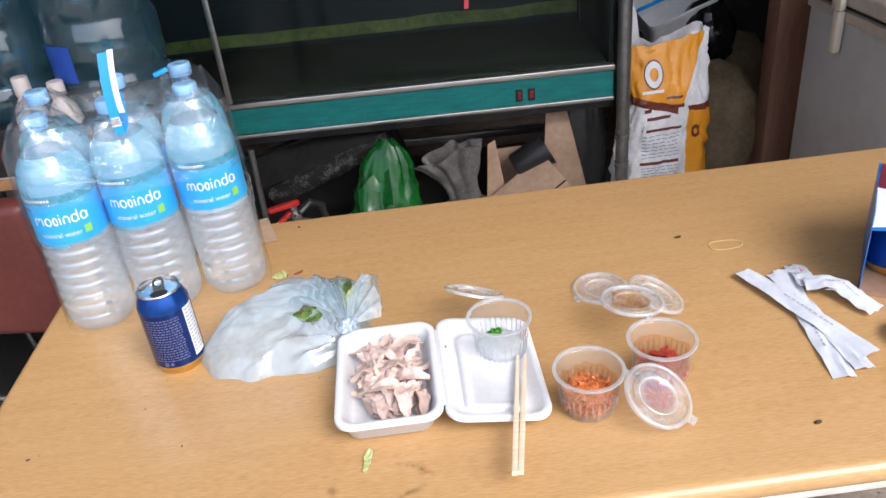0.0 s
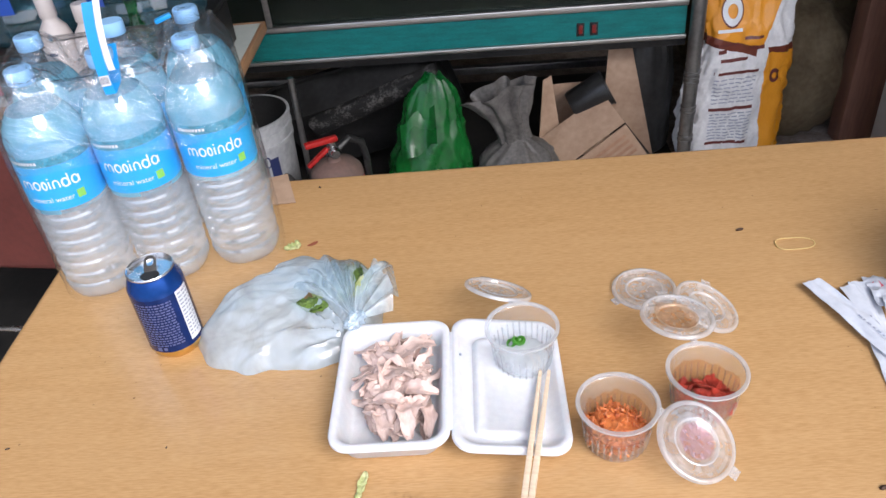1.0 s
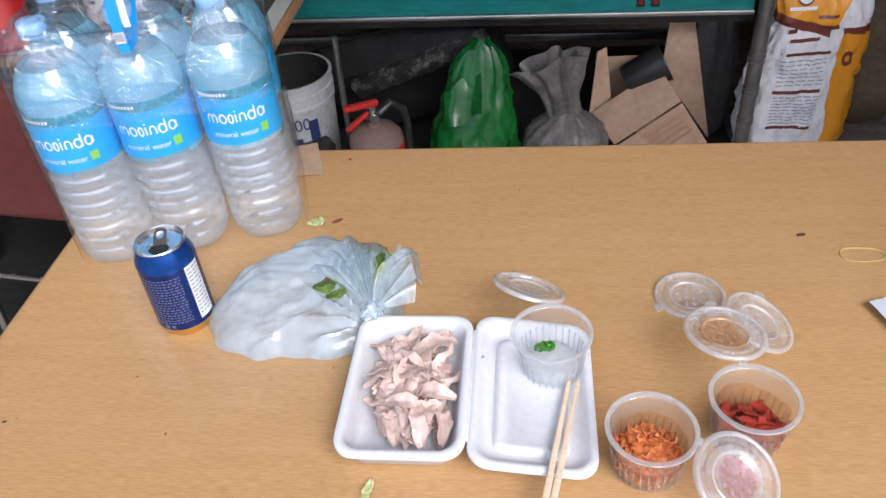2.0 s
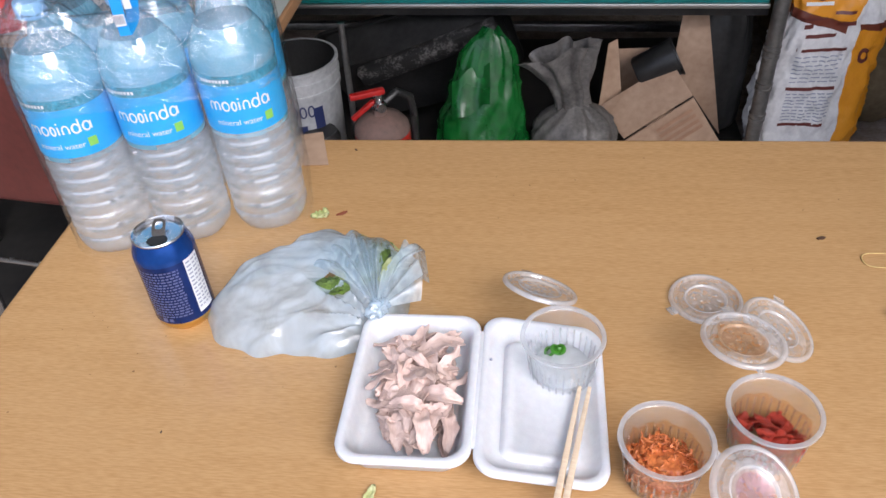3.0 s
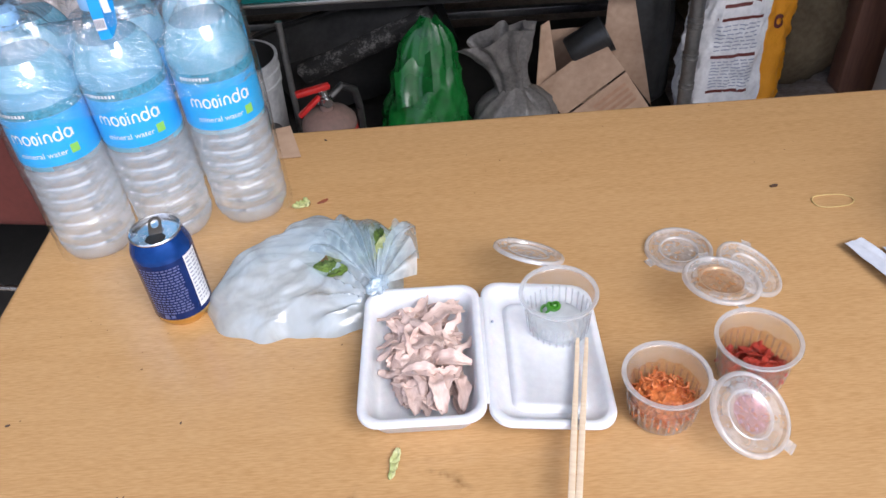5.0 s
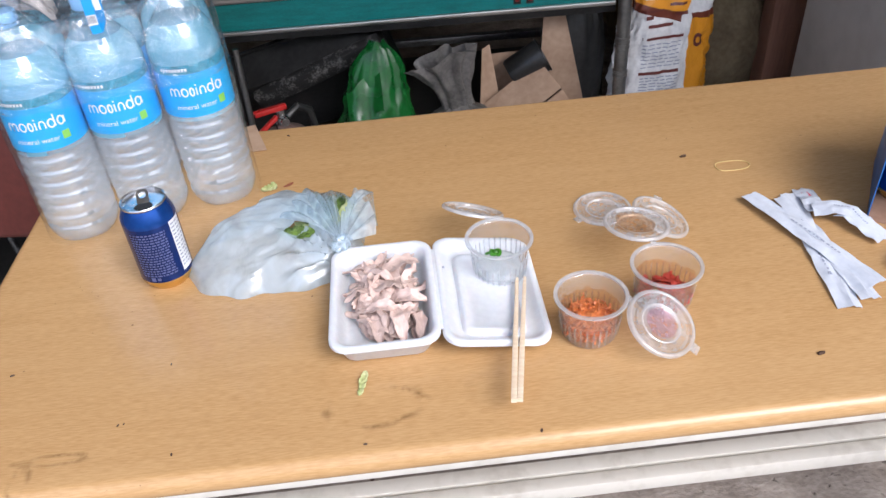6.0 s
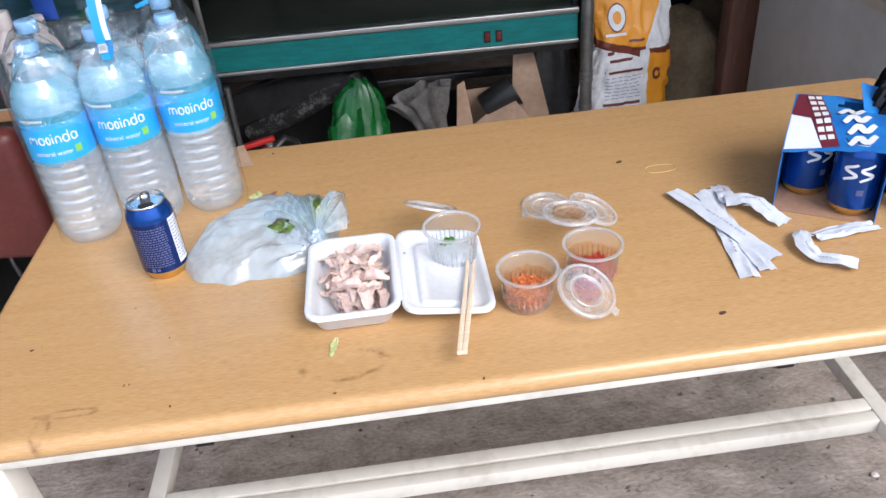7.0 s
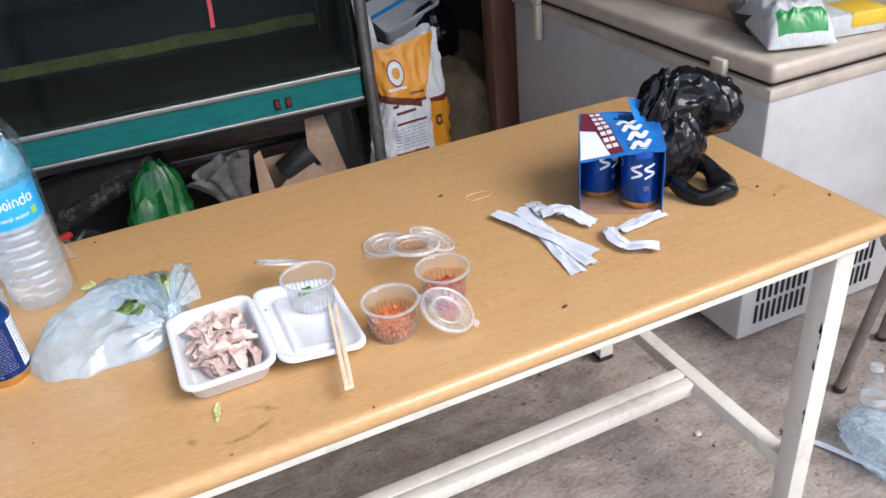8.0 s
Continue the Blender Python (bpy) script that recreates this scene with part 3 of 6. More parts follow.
# ---- the table ----
def long_table():
    tb = thing("long_table", "long beech-laminate table on a worn white steel frame", "table")
    x0, x1, y0, y1, th, r = -0.487, 1.068, 0.0, 0.713, 0.030, 0.014
    cx, cy, hx, hy = (x0 + x1) / 2, (y0 + y1) / 2, (x1 - x0) / 2, (y1 - y0) / 2
    rings = []
    for i in range(13):
        a = math.pi * i / 12
        inset = r * (1 - math.sin(a))
        rings.append(rounded(cx, cy, hx - inset, hy - inset, 0.022, T - th / 2 + (th / 2) * math.cos(a)))
    part("tabletop", skin(rings, True, True, True), M_WOOD, tb, "beech laminate top with a rounded edge and dried spills", 60)
    fx0, fx1, fy0, fy1, zt = -0.445, 1.025, 0.009, 0.704, T - th
    for a in ((fx0, fx1, fy0, fy0 + 0.028), (fx0, fx1, fy1 - 0.028, fy1)):
        part("rail", box(*a, zt - 0.013, zt - 0.0005, 0.002), M_STEEL_WHITE, tb)
    for a in ((fx0, fx0 + 0.028, fy0 + 0.029, fy1 - 0.029), (fx1 - 0.028, fx1, fy0 + 0.029, fy1 - 0.029)):
        part("rail", box(*a, zt - 0.013, zt - 0.0005, 0.002), M_STEEL_WHITE, tb)
    zl = zt - 0.0135
    for lx in (-0.43, 0.995):
        for ly in (0.042, 0.690):
            leg = part("leg", box(lx - 0.021, lx + 0.021, ly - 0.021, ly + 0.021, 0.016, zl, 0.003), M_STEEL_WHITE, tb)
            part("rubber_foot", box(lx - 0.022, lx + 0.022, ly - 0.022, ly + 0.022, 0.002, 0.0155, 0.003), M_BLACKPLASTIC, leg)
    for lx in (-0.43, 0.995):
        part("cross_bar", box(lx - 0.017, lx + 0.017, 0.064, 0.668, 0.165, 0.2, 0.003), M_STEEL_WHITE, tb)
    part("stretcher", box(-0.412, 0.977, 0.312, 0.338, 0.165, 0.198, 0.002), M_STEEL_WHITE, tb)
    part("stretcher", box(-0.412, 0.977, 0.3425, 0.372, 0.165, 0.2, 0.002), M_STEEL_WHITE, tb)
    wear = bmesh.new()
    rng = random.Random(4)
    for lx, ly in ((0.995, 0.042),):
        for i in range(9):
            z = rng.uniform(0.28, 0.55)
            w = rng.uniform(0.002, 0.007)
            quad([(lx - 0.0214, ly - 0.020, z), (lx - 0.0214, ly - 0.020 + w, z + 0.004), (lx - 0.0214, ly - 0.020 + w * 0.7, z + rng.uniform(0.01, 0.03)), (lx - 0.0214, ly - 0.020, z + 0.012)], wear)
            part("rust_chip", wear, M_SPECK, tb, "dark rust chip on the enamel")
            wear = bmesh.new()
    return tb


# ---- drinking water pack ----
LABEL_FACE = -76  # the side that the labels show


def scaled(bm, k, tall=1.0):
    bmesh.ops.scale(bm, vec=(k, k, k * tall), verts=bm.verts)
    return bm


def water_bottle(m):
    b = thing("water_bottle", "clear two-litre water bottle with pale blue cap and blue label", "bottle", m, "shrink-wrapped pack of water bottles")
    prof = [(0.012, 0.006), (0.030, 0.004), (0.036, 0.0008), (0.043, 0.003), (0.047, 0.012)]
    z = 0.014
    for i in range(7):
        prof += [(0.0476, z + 0.0012), (0.0482, z + 0.0065), (0.0476, z + 0.0128), (0.0462, z + 0.0142), (0.0462, z + 0.0160)]
        z += 0.0174
    prof += [(0.0472, 0.1395), (0.0472, 0.217), (0.0479, 0.221), (0.0479, 0.227), (0.0462, 0.237), (0.0425, 0.248), (0.0375, 0.257), (0.0325, 0.264)]
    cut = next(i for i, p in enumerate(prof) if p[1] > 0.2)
    # above the label: its refracted blue painted in as the body colour
    part("filled_shoulder", lathe(prof[cut - 1:], 48), M_WATER_BLUE, b, "upper half coloured with the label's refracted blue", 70).visible_shadow = False
    body = lathe(prof[:cut + 1], 48, True)
    for v in body.verts:
        if v.co.z < 0.02:
            a = math.atan2(v.co.y, v.co.x)
            v.co *= 1 - 0.05 * (0.5 + 0.5 * math.cos(5 * a)) * (1 - v.co.z / 0.02)
            v.co.z = max(v.co.z, 0.0)
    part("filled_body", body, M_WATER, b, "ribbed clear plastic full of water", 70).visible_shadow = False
    part("shoulder", lathe([(0.0324, 0.2643), (0.025, 0.273), (0.018, 0.280), (0.0138, 0.285), (0.0132, 0.292), (0.0165, 0.2925), (0.0165, 0.294)], 36), M_PET, b, "", 70)
    cap = lathe([(0.0152, 0.2945), (0.0160, 0.2955), (0.0160, 0.309), (0.0150, 0.3115)], 60, True, True, wave=0.012, waves=30)
    part("cap", cap, M_CAP, b, "pale blue ribbed screw cap")
    label = part("label", lathe([(0.0478, 0.146), (0.0478, 0.2055)], 64), M_LABEL, b, "blue paper label with white print")
    part("label_border", lathe([(0.04785, 0.206), (0.04785, 0.2175)], 64), M_LABEL_TOP, label, "dark green-blue picture border")
    R = 0.0484
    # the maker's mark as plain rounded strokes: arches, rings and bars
    marks = bmesh.new()

    def arch(x0, wide):
        c = x0 + wide / 2
        stroke([(x0, -0.0045, 0), (x0, 0.001, 0)], 0.0024, marks)
        stroke([(c - wide / 2 * math.cos(math.pi * k / 8), 0.0005 + 0.0042 * math.sin(math.pi * k / 8), 0) for k in range(9)], 0.0018, marks)
        stroke([(x0 + wide, 0.001, 0), (x0 + wide, -0.0045, 0)], 0.0024, marks)

    def ring(x0, wide):
        stroke([(x0 + wide / 2 + wide / 2 * math.cos(2 * math.pi * k / 14), 0.0048 * math.sin(2 * math.pi * k / 14), 0) for k in range(15)], 0.0021, marks)

    arch(-0.0335, 0.0054)
    arch(-0.0281, 0.0054)
    ring(-0.0195, 0.0072)
    ring(-0.0096, 0.0046)
    stroke([(-0.0018, -0.0045, 0), (-0.0018, 0.0045, 0)], 0.0024, marks)
    stroke([(-0.0018, 0.0068, 0), (-0.0018, 0.0086, 0)], 0.0024, marks)
    arch(0.0022, 0.0060)
    ring(0.0114, 0.0072)
    stroke([(0.0188, -0.0045, 0), (0.0188, 0.0098, 0)], 0.0022, marks)
    ring(0.0222, 0.0070)
    stroke([(0.0300, -0.0045, 0), (0.0300, 0.004, 0)], 0.0022, marks)
    part("brand_mark", around(scaled(marks, 1.12), R, LABEL_FACE + 2, 0.1815), M_WHITE_INK, label, "white stroke-shaped maker's mark")
    part("label_text", around(lettering("mineral water", 0.0098), R, LABEL_FACE - 6, 0.1605), M_WHITE_INK, label, "white lettering")
    small = bmesh.new()
    for i in range(9):
        quad([(-0.03 + i * 0.0042, -0.0018, 0), (-0.0272 + i * 0.0042, -0.0018, 0), (-0.0272 + i * 0.0042, 0.002, 0), (-0.03 + i * 0.0042, 0.002, 0)], small)
    part("small_print", around(small, R, LABEL_FACE - 14, 0.2115), M_WHITE_INK, label)
    part("green_badge", bent_patch(R, LABEL_FACE + 31, LABEL_FACE + 43, 0.156, 0.167, 4), M_GREEN_INK, label, "green square badge")
    return b


PACK_AT, PACK_TURN = (-0.300, 0.498), 15.6


def water_pack():
    base = pose(PACK_AT[0], PACK_AT[1], T, 0, 0, PACK_TURN)
    first = None
    spots = []
    for row in (0, 1):
        for col in (-1, 0, 1):
            spots.append((col * 0.1, row * 0.102))
    rng = random.Random(8)
    for sx, sy in spots:
        m = base @ pose(sx, sy, 0.0006, rng.uniform(-0.6, 0.6), rng.uniform(-0.6, 0.6), rng.uniform(-5, 5) - PACK_TURN) @ Matrix.Diagonal((1, 1, 1.015, 1))
        if first is None:
            first = water_bottle(m)
        else:
            copy_thing(first, m)
    # shrink film: a skirt round all six, then a tent over the caps
    film_of = thing("shrink_wrap", "clear crinkled shrink film round six water bottles", "plastic wrap", base @ Matrix.Diagonal((1, 1, 1.015, 1)))
    hx, hy, cy = 0.1515, 0.1015, 0.051
    rings = []
    levels = [0.004 + 0.196 * i / 30 for i in range(31)]
    for z in levels:
        ring = []
        for x, y, _ in rounded(0, cy, hx, hy, 0.05, z, 44):
            fold = 0.0035 * ridged(Vector((x, y, z * 0.35)), 17, 3.0) + 0.0012 * noise.noise(Vector((x, y, z)) * 60)
            d = Vector((x, y - cy)).normalized()
            near = min(spots, key=lambda s: (x - s[0]) ** 2 + (y - s[1]) ** 2)
            out = Vector((x - near[0], y - near[1]))
            out = Vector(near) + out.normalized() * 0.0496
            k = 0.75 - 0.35 * math.exp(-z / 0.012)
            ring.append((x + (out.x - x) * k + d.x * (fold * 0.35 + 0.0012), y + (out.y - y) * k + d.y * (fold * 0.35 + 0.0012), z))
        rings.append(ring)
    steps = 44
    top = rings[-1]
    peaks = [Vector(s) for s in spots]
    for i in range(1, steps + 1):
        s = i / steps
        ring = []
        for x, y, _ in top:
            px, py = x * (1 - s), cy + (y - cy) * (1 - s)
            p = Vector((px, py))
            h = 0.0
            for q in peaks:
                d = (p - q).length
                h = max(h, 0.3165 - 0.9 * max(0, d - 0.013) - 2.2 * max(0, d - 0.012) ** 1.5)
            edge = 0.2 + 0.055 * min(1, s * 3.2)
            z = max(h, edge)
            z += (0.008 * ridged(Vector((px, py, 0)), 24, 1.0) + 0.003 * ridged(Vector((px, py, 0)), 70, 4.0)) * min(1, s * 6) * (0.2 if h > 0.3 else 1)
            ring.append((px, py, z))
        rings.append(ring)
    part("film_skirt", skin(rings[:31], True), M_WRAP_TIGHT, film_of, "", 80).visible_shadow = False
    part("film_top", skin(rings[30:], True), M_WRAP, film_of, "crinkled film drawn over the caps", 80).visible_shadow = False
    # carrying strap: a folded printed tape that stands up
    st = thing("carrying_strap", "blue and white printed carrying tape standing on the water pack", "strap", pose(0.005, -0.009, 0.004))
    def tape(a, b, c, wide, off):
        pts = []
        for i in range(13):
            s = i / 12
            p = Vector(a) * (1 - s) ** 2 + Vector(b) * 2 * s * (1 - s) + Vector(c) * s * s
            pts.append([(p.x - wide / 2, p.y + off, p.z), (p.x + wide / 2, p.y + off + wide * 0.3, p.z)])
        return skin(pts, False)
    part("tape", tape((-0.283, 0.449, 1.025), (-0.288, 0.452, 1.075), (-0.281, 0.466, 1.126), 0.011, 0), M_STRAP, st)
    part("tape", tape((-0.276, 0.455, 1.05), (-0.279, 0.458, 1.085), (-0.272, 0.468, 1.128), 0.007, 0.003), M_WHITE_INK, st, "white half of the tape")
    part("barcode_patch", quad([(-0.2885, 0.4475, 1.036), (-0.2785, 0.4505, 1.036), (-0.2785, 0.4508, 1.048), (-0.2885, 0.4478, 1.048)]), M_WHITE_INK, st)
    code = bmesh.new()
    for i in range(6):
        x = -0.2878 + i * 0.0015
        y = 0.4472 + (x + 0.2885) * 0.3
        quad([(x, y, 1.038), (x + 0.0007, y + 0.0002, 1.038), (x + 0.0007, y + 0.0004, 1.047), (x, y + 0.0002, 1.047)], code)
    part("barcode_bar", code, M_NAVY, st)
    lay = bmesh.new()
    skin([[(-0.283 - 0.0065, 0.449, 1.0255), (-0.283 + 0.0065, 0.4529, 1.0255)], [(-0.292, 0.475, 1.03), (-0.279, 0.479, 1.03)], [(-0.305, 0.52, 1.058), (-0.292, 0.524, 1.058)]], False, bm=lay)
    part("tape", lay, M_STRAP, st)
    clip = solid("blue_tape_end", box(-0.006, 0.016, -0.004, 0.004, 0, 0.006, 0.0015), M_STRAP, "short blue tape end on the wrapped bottles", "tape", pose(-0.257, 0.591, 1.056, 0, -15, 20))
    # cardboard sheet under the back of the pack
    card = bmesh.new()
    skin([[(-0.30, 0.63, T + 0.0022), (-0.30, 0.70, T + 0.0022)], [(-0.21, 0.63, T + 0.0022), (-0.21, 0.71, T + 0.0026)], [(-0.152, 0.632, T + 0.0022), (-0.178, 0.715, T + 0.005)]], False, bm=card)
    thicken(card, 0.0015)
    solid("cardboard_sheet", card, M_CARDBOARD, "thin brown cardboard sheet lying under the water pack", "cardboard")


# ---- beer can ----
def can_parts(parent, blue, opened=True, print_side=-70):
    part("body", lathe([(0.0250, 0.004), (0.0290, 0.006), (0.0325, 0.0125), (0.0331, 0.016), (0.0331, 0.0965)], 48), blue, parent, "blue lacquered aluminium")
    part("neck", lathe([(0.0331, 0.0966), (0.0331, 0.100), (0.0322, 0.1045), (0.0275, 0.1165), (0.0268, 0.1185)], 48), M_CANBRIGHT, parent, "bright blue lacquered neck")
    part("base_band", lathe([(0.021, 0.0065), (0.0235, 0.0), (0.0253, 0.0), (0.0294, 0.0055), (0.0328, 0.0122), (0.03315, 0.0160)], 48, True), M_GOLD, parent, "gold base band")
    lid = part("lid", lathe([(0.0268, 0.1187), (0.0276, 0.1195), (0.0279, 0.1212), (0.0270, 0.1222), (0.0258, 0.1212), (0.0248, 0.1165), (0.0236, 0.1160), (0.0228, 0.1172), (0.0, 0.1172)], 48), M_ALU, parent, "bare aluminium lid")
    if opened:
        # flat black disc on the lid paints the dark inside the can
        hole = bmesh.new()
        hole.faces.new([hole.verts.new((0.011 * math.cos(a), -0.0105 + 0.0088 * math.sin(a), 0.1176)) for a in (2 * math.pi * i / 20 for i in range(20))])
        part("opening", hole, M_DARK, lid, "open mouth of the can")
        bmt = bmesh.new()
        outer = rounded(0, 0, 0.0072, 0.0125, 0.0065, 0, 5)
        inner = rounded(0, 0.004, 0.0042, 0.0055, 0.004, 0, 5)
        skin([[(x, y, 0.0) for x, y, _ in outer], [(x, y, 0.0014) for x, y, _ in outer], [(x, y, 0.0014) for x, y, _ in inner], [(x, y, 0.0) for x, y, _ in inner]], True, bm=bmt)
        bmesh.ops.transform(bmt, matrix=pose(0, 0.006, 0.1198, 22, 0, 0), verts=bmt.verts)
        part("pull_tab", bmt, M_ALU, lid, "lifted ring pull")


def opened_can():
    c = thing("beer_can", "opened blue and gold beer can beside the water pack", "can", pose(-0.252, 0.330, T, 0, 0, 12))
    can_parts(c, M_CANBLUE)
    rng = random.Random(11)
    R = 0.03328
    text = bmesh.new()
    for row in range(17):
        z = 0.088 - row * 0.0039
        a = -138.0
        while a < -62:
            w = rng.uniform(3, 9)
            bent_patch(R, a, min(a + w, -60), z, z + 0.0021, 2, text)
            a += w + 2.2
    tagged(part("small_print", text, M_CANTEXT, c, "rows of pale grey print"), kind="stuff")
    side = part("white_panel", bent_patch(R, -46, -10, 0.022, 0.097, 8), M_WHITE_INK, c, "white panel with dark print")
    rows = bmesh.new()
    for i in range(13):
        z = 0.091 - i * 0.0052
        a = -43.0
        while a < -15:
            w = rng.uniform(4, 11)
            bent_patch(R + 0.0002, a, min(a + w, -13), z, z + 0.0022, 2, rows)
            a += w + 3
    tagged(part("panel_print", rows, M_INK, side), kind="stuff")
    dots = bmesh.new()
    bent_patch(R, -122, -112, 0.018, 0.024, 3, dots)
    bent_patch(R, -108, -100, 0.019, 0.0235, 3, dots)
    part("mark", dots, M_CANTEXT, c)


# ---- bag of lettuce ----
def leaf(length, wide, seed, curl=0.25):
    bm = bmesh.new()
    rows = []
    for i in range(15):
        s = i / 14
        w = wide * (math.sin(math.pi * min(1, s * 0.93 + 0.05)) ** 0.6) * (0.6 + 0.4 * s)
        row = []
        for j in range(11):
            u = j / 5 - 1
            ruffle = 0.16 * wide * abs(u) ** 2 * math.sin(9 * s * math.pi + seed + 2 * u)
            row.append((s * length, u * w * (1 + 0.12 * math.sin(13 * s + seed)), ruffle + curl * length * s * s - 0.15 * wide * (1 - u * u) + 0.1 * wide * noise.noise(Vector((s * 5, u * 3, seed)))))
        rows.append(row)
    skin(rows, False, bm=bm)
    thicken(bm, 0.0006)
    return bm


def lettuce_bag():
    bag = thing("plastic_bag", "thin milky plastic bag with leftover lettuce, tied and crumpled", "plastic bag")
    knot_at = Vector((-0.020, 0.300, T + 0.046))
    # the slack body, pointed away from the knot, with two slits where the leaves show
    cx, cy, bearing = -0.112, 0.345, radians(14)
    cb, sb = math.cos(bearing), math.sin(bearing)
    count, steps = 180, 56
    verts, bm = [], bmesh.new()
    for k in range(1, steps + 1):
        s = k / steps
        ring = []
        for i in range(count):
            a = 2 * math.pi * i / count
            ca, sa = math.cos(a), math.sin(a)
            rad = 1 / ((abs(ca) / 0.118) ** 2 + (abs(sa) / (0.080 + 0.014 * ca)) ** 2) ** 0.5
            rad *= 1 + 0.05 * math.sin(5 * a + 1.2) + 0.06 * noise.noise(Vector((ca * 2.4, sa * 2.4, 4))) + 0.018 * math.sin(13 * a)
            lx, ly = rad * s * ca, rad * s * sa
            p = Vector((cx + lx * cb - ly * sb, cy + lx * sb + ly * cb, 0))
            h = (0.046 + 0.022 * min(1, max(-1, ly / 0.07)) + 0.012 * min(1, max(-1, lx / 0.1))) * (1 - s ** 3.0) ** 0.6
            d = p - Vector((knot_at.x, knot_at.y, 0))
            turn, dist = math.atan2(d.y, d.x), d.length
            pleat = (0.5 - abs(math.sin(turn * 9 + 2.0 * noise.noise(p * 14)))) * 0.010 * math.exp(-((dist - 0.045) / 0.05) ** 2)
            lay = Vector((lx * 0.32, ly * 1.25, 0)) + 0.02 * Vector((noise.noise(p * 12), noise.noise(p * 12 + Vector((5, 0, 0))), 0))
            crease = 0.0050 * ridged(lay, 10, 7.0) + 0.0026 * ridged(lay, 27, 2.0) + 0.0012 * ridged(lay, 70, 5.0)
            p.z = T + 0.001 + max(0.0006, h + (pleat + crease) * min(1.0, (1 - s) * 5))
            ring.append(bm.verts.new(p))
        verts.append(ring)
    bm.faces.new(verts[0])

    def torn(p):
        u, v = p.x + 0.078, p.y - 0.338
        w = 0.25 * noise.noise(p * 70)
        return (u / 0.020 + v / 0.03) ** 2 + ((v - 0.5 * u) / 0.0085) ** 2 < 1 + w
    for a, b in zip(verts, verts[1:]):
        for i in range(count):
            j = (i + 1) % count
            if not torn((a[i].co + b[j].co) / 2):
                bm.faces.new((a[i], a[j], b[j], b[i]))
    part("bag_film", bm, M_BAGBODY, bag, "", 60)
    # the pleated fan that rises from the knot to the loose mouth
    fan, rows = bmesh.new(), []
    n1, n2 = 96, 26
    for i in range(n1 + 1):
        q = i / n1
        rim = Vector((-0.112 + 0.136 * q, 0.362 + 0.052 * math.sin(math.pi * min(1, q * 1.25)) * (1 - 0.35 * q), T + 0.050 + 0.026 * q + 0.004 * math.sin(q * 9)))
        rim.y += 0.006 * math.sin(q * 23) + 0.005 * noise.noise(Vector((q * 9, 1, 2)))
        row = []
        for j in range(n2 + 1):
            r = j / n2
            p = knot_at.lerp(rim, r)
            p.z += 0.014 * math.sin(math.pi * r) + 0.0075 * r * (1.15 - r) * math.sin(q * 46 + 2.5 * noise.noise(Vector((q * 5, r * 2, 3)))) * 2
            row.append(p)
        back = rim + Vector((0.004 * math.sin(q * 31), 0.022, -0.030))
        row += [rim + Vector((0, 0.010, -0.006)), back, Vector((back.x, back.y + 0.008, T + 0.004))]
        rows.append([fan.verts.new(p) for p in row])
    for i in range(n1):
        for j in range(len(rows[0]) - 1):
            q, r = i / n1, j / n2
            gap = ((q - 0.70) / 0.075) ** 2 + ((r - 0.62) / 0.26) ** 2 < 1 + 0.3 * noise.noise(Vector((q * 30, r * 9, 0)))
            if not gap:
                fan.faces.new((rows[i][j], rows[i + 1][j], rows[i + 1][j + 1], rows[i][j + 1]))
    part("tied_mouth", fan, M_BAG, bag, "pleated mouth of the bag fanning out from the knot", 60)
    # the end beyond the knot: a loose ear
    ear, rows = bmesh.new(), []
    for i in range(25):
        q = i / 24
        rim = Vector((-0.004 + 0.028 * math.sin(1.9 * q), 0.386 - 0.058 * q + 0.004 * math.sin(11 * q), T + 0.066 - 0.024 * q * q))
        rows.append([knot_at.lerp(rim, r / 10) + Vector((0, 0, 0.006 * math.sin(q * 17) * r / 10)) for r in range(11)])
    skin(rows, False, bm=ear)
    part("bag_ear", ear, M_BAG, bag, "loose end of the bag", 60)
    knot = bmesh.new()
    bmesh.ops.create_icosphere(knot, subdivisions=4, radius=1.0)
    rough_up(knot, 0.45, 2.6, 6)
    bmesh.ops.transform(knot, matrix=Matrix.Translation(knot_at) @ pose(0, 0, 0, 0, -20, 40) @ Matrix.Diagonal((0.013, 0.009, 0.010, 1)), verts=knot.verts)
    part("knot", knot, M_BAG, bag, "twisted gathered neck of the bag", 60)
    # x, y, height, heading, tilt, length, half width, leaf
    leaves = ((-0.105, 0.352, 0.038, -30, 10, 0.050, 0.014, M_LETTUCE), (-0.098, 0.338, 0.041, -14, 24, 0.046, 0.011, M_LETTUCE), (-0.090, 0.347, 0.036, 12, -18, 0.040, 0.013, M_LETTUCE_PALE),
              (-0.043, 0.338, 0.046, 70, 20, 0.055, 0.012, M_LETTUCE), (-0.034, 0.345, 0.048, 92, -24, 0.050, 0.011, M_LETTUCE), (-0.026, 0.342, 0.046, 64, 10, 0.052, 0.010, M_LETTUCE_PALE),
              (-0.070, 0.360, 0.030, 40, 8, 0.070, 0.030, M_LETTUCE), (-0.085, 0.375, 0.024, 20, 0, 0.080, 0.032, M_LETTUCE_PALE), (-0.060, 0.380, 0.030, 100, 0, 0.050, 0.028, M_LETTUCE))
    for i, (x, y, z, turn, tilt, ln, wd, mt) in enumerate(leaves):
        solid("lettuce_leaf", leaf(ln, wd, i * 1.7, 0.10), mt, "crinkled green lettuce leaf in the torn plastic bag", "lettuce", pose(x, y, T + z, tilt, -6, turn), "lettuce leaves in the bag", angle=80)


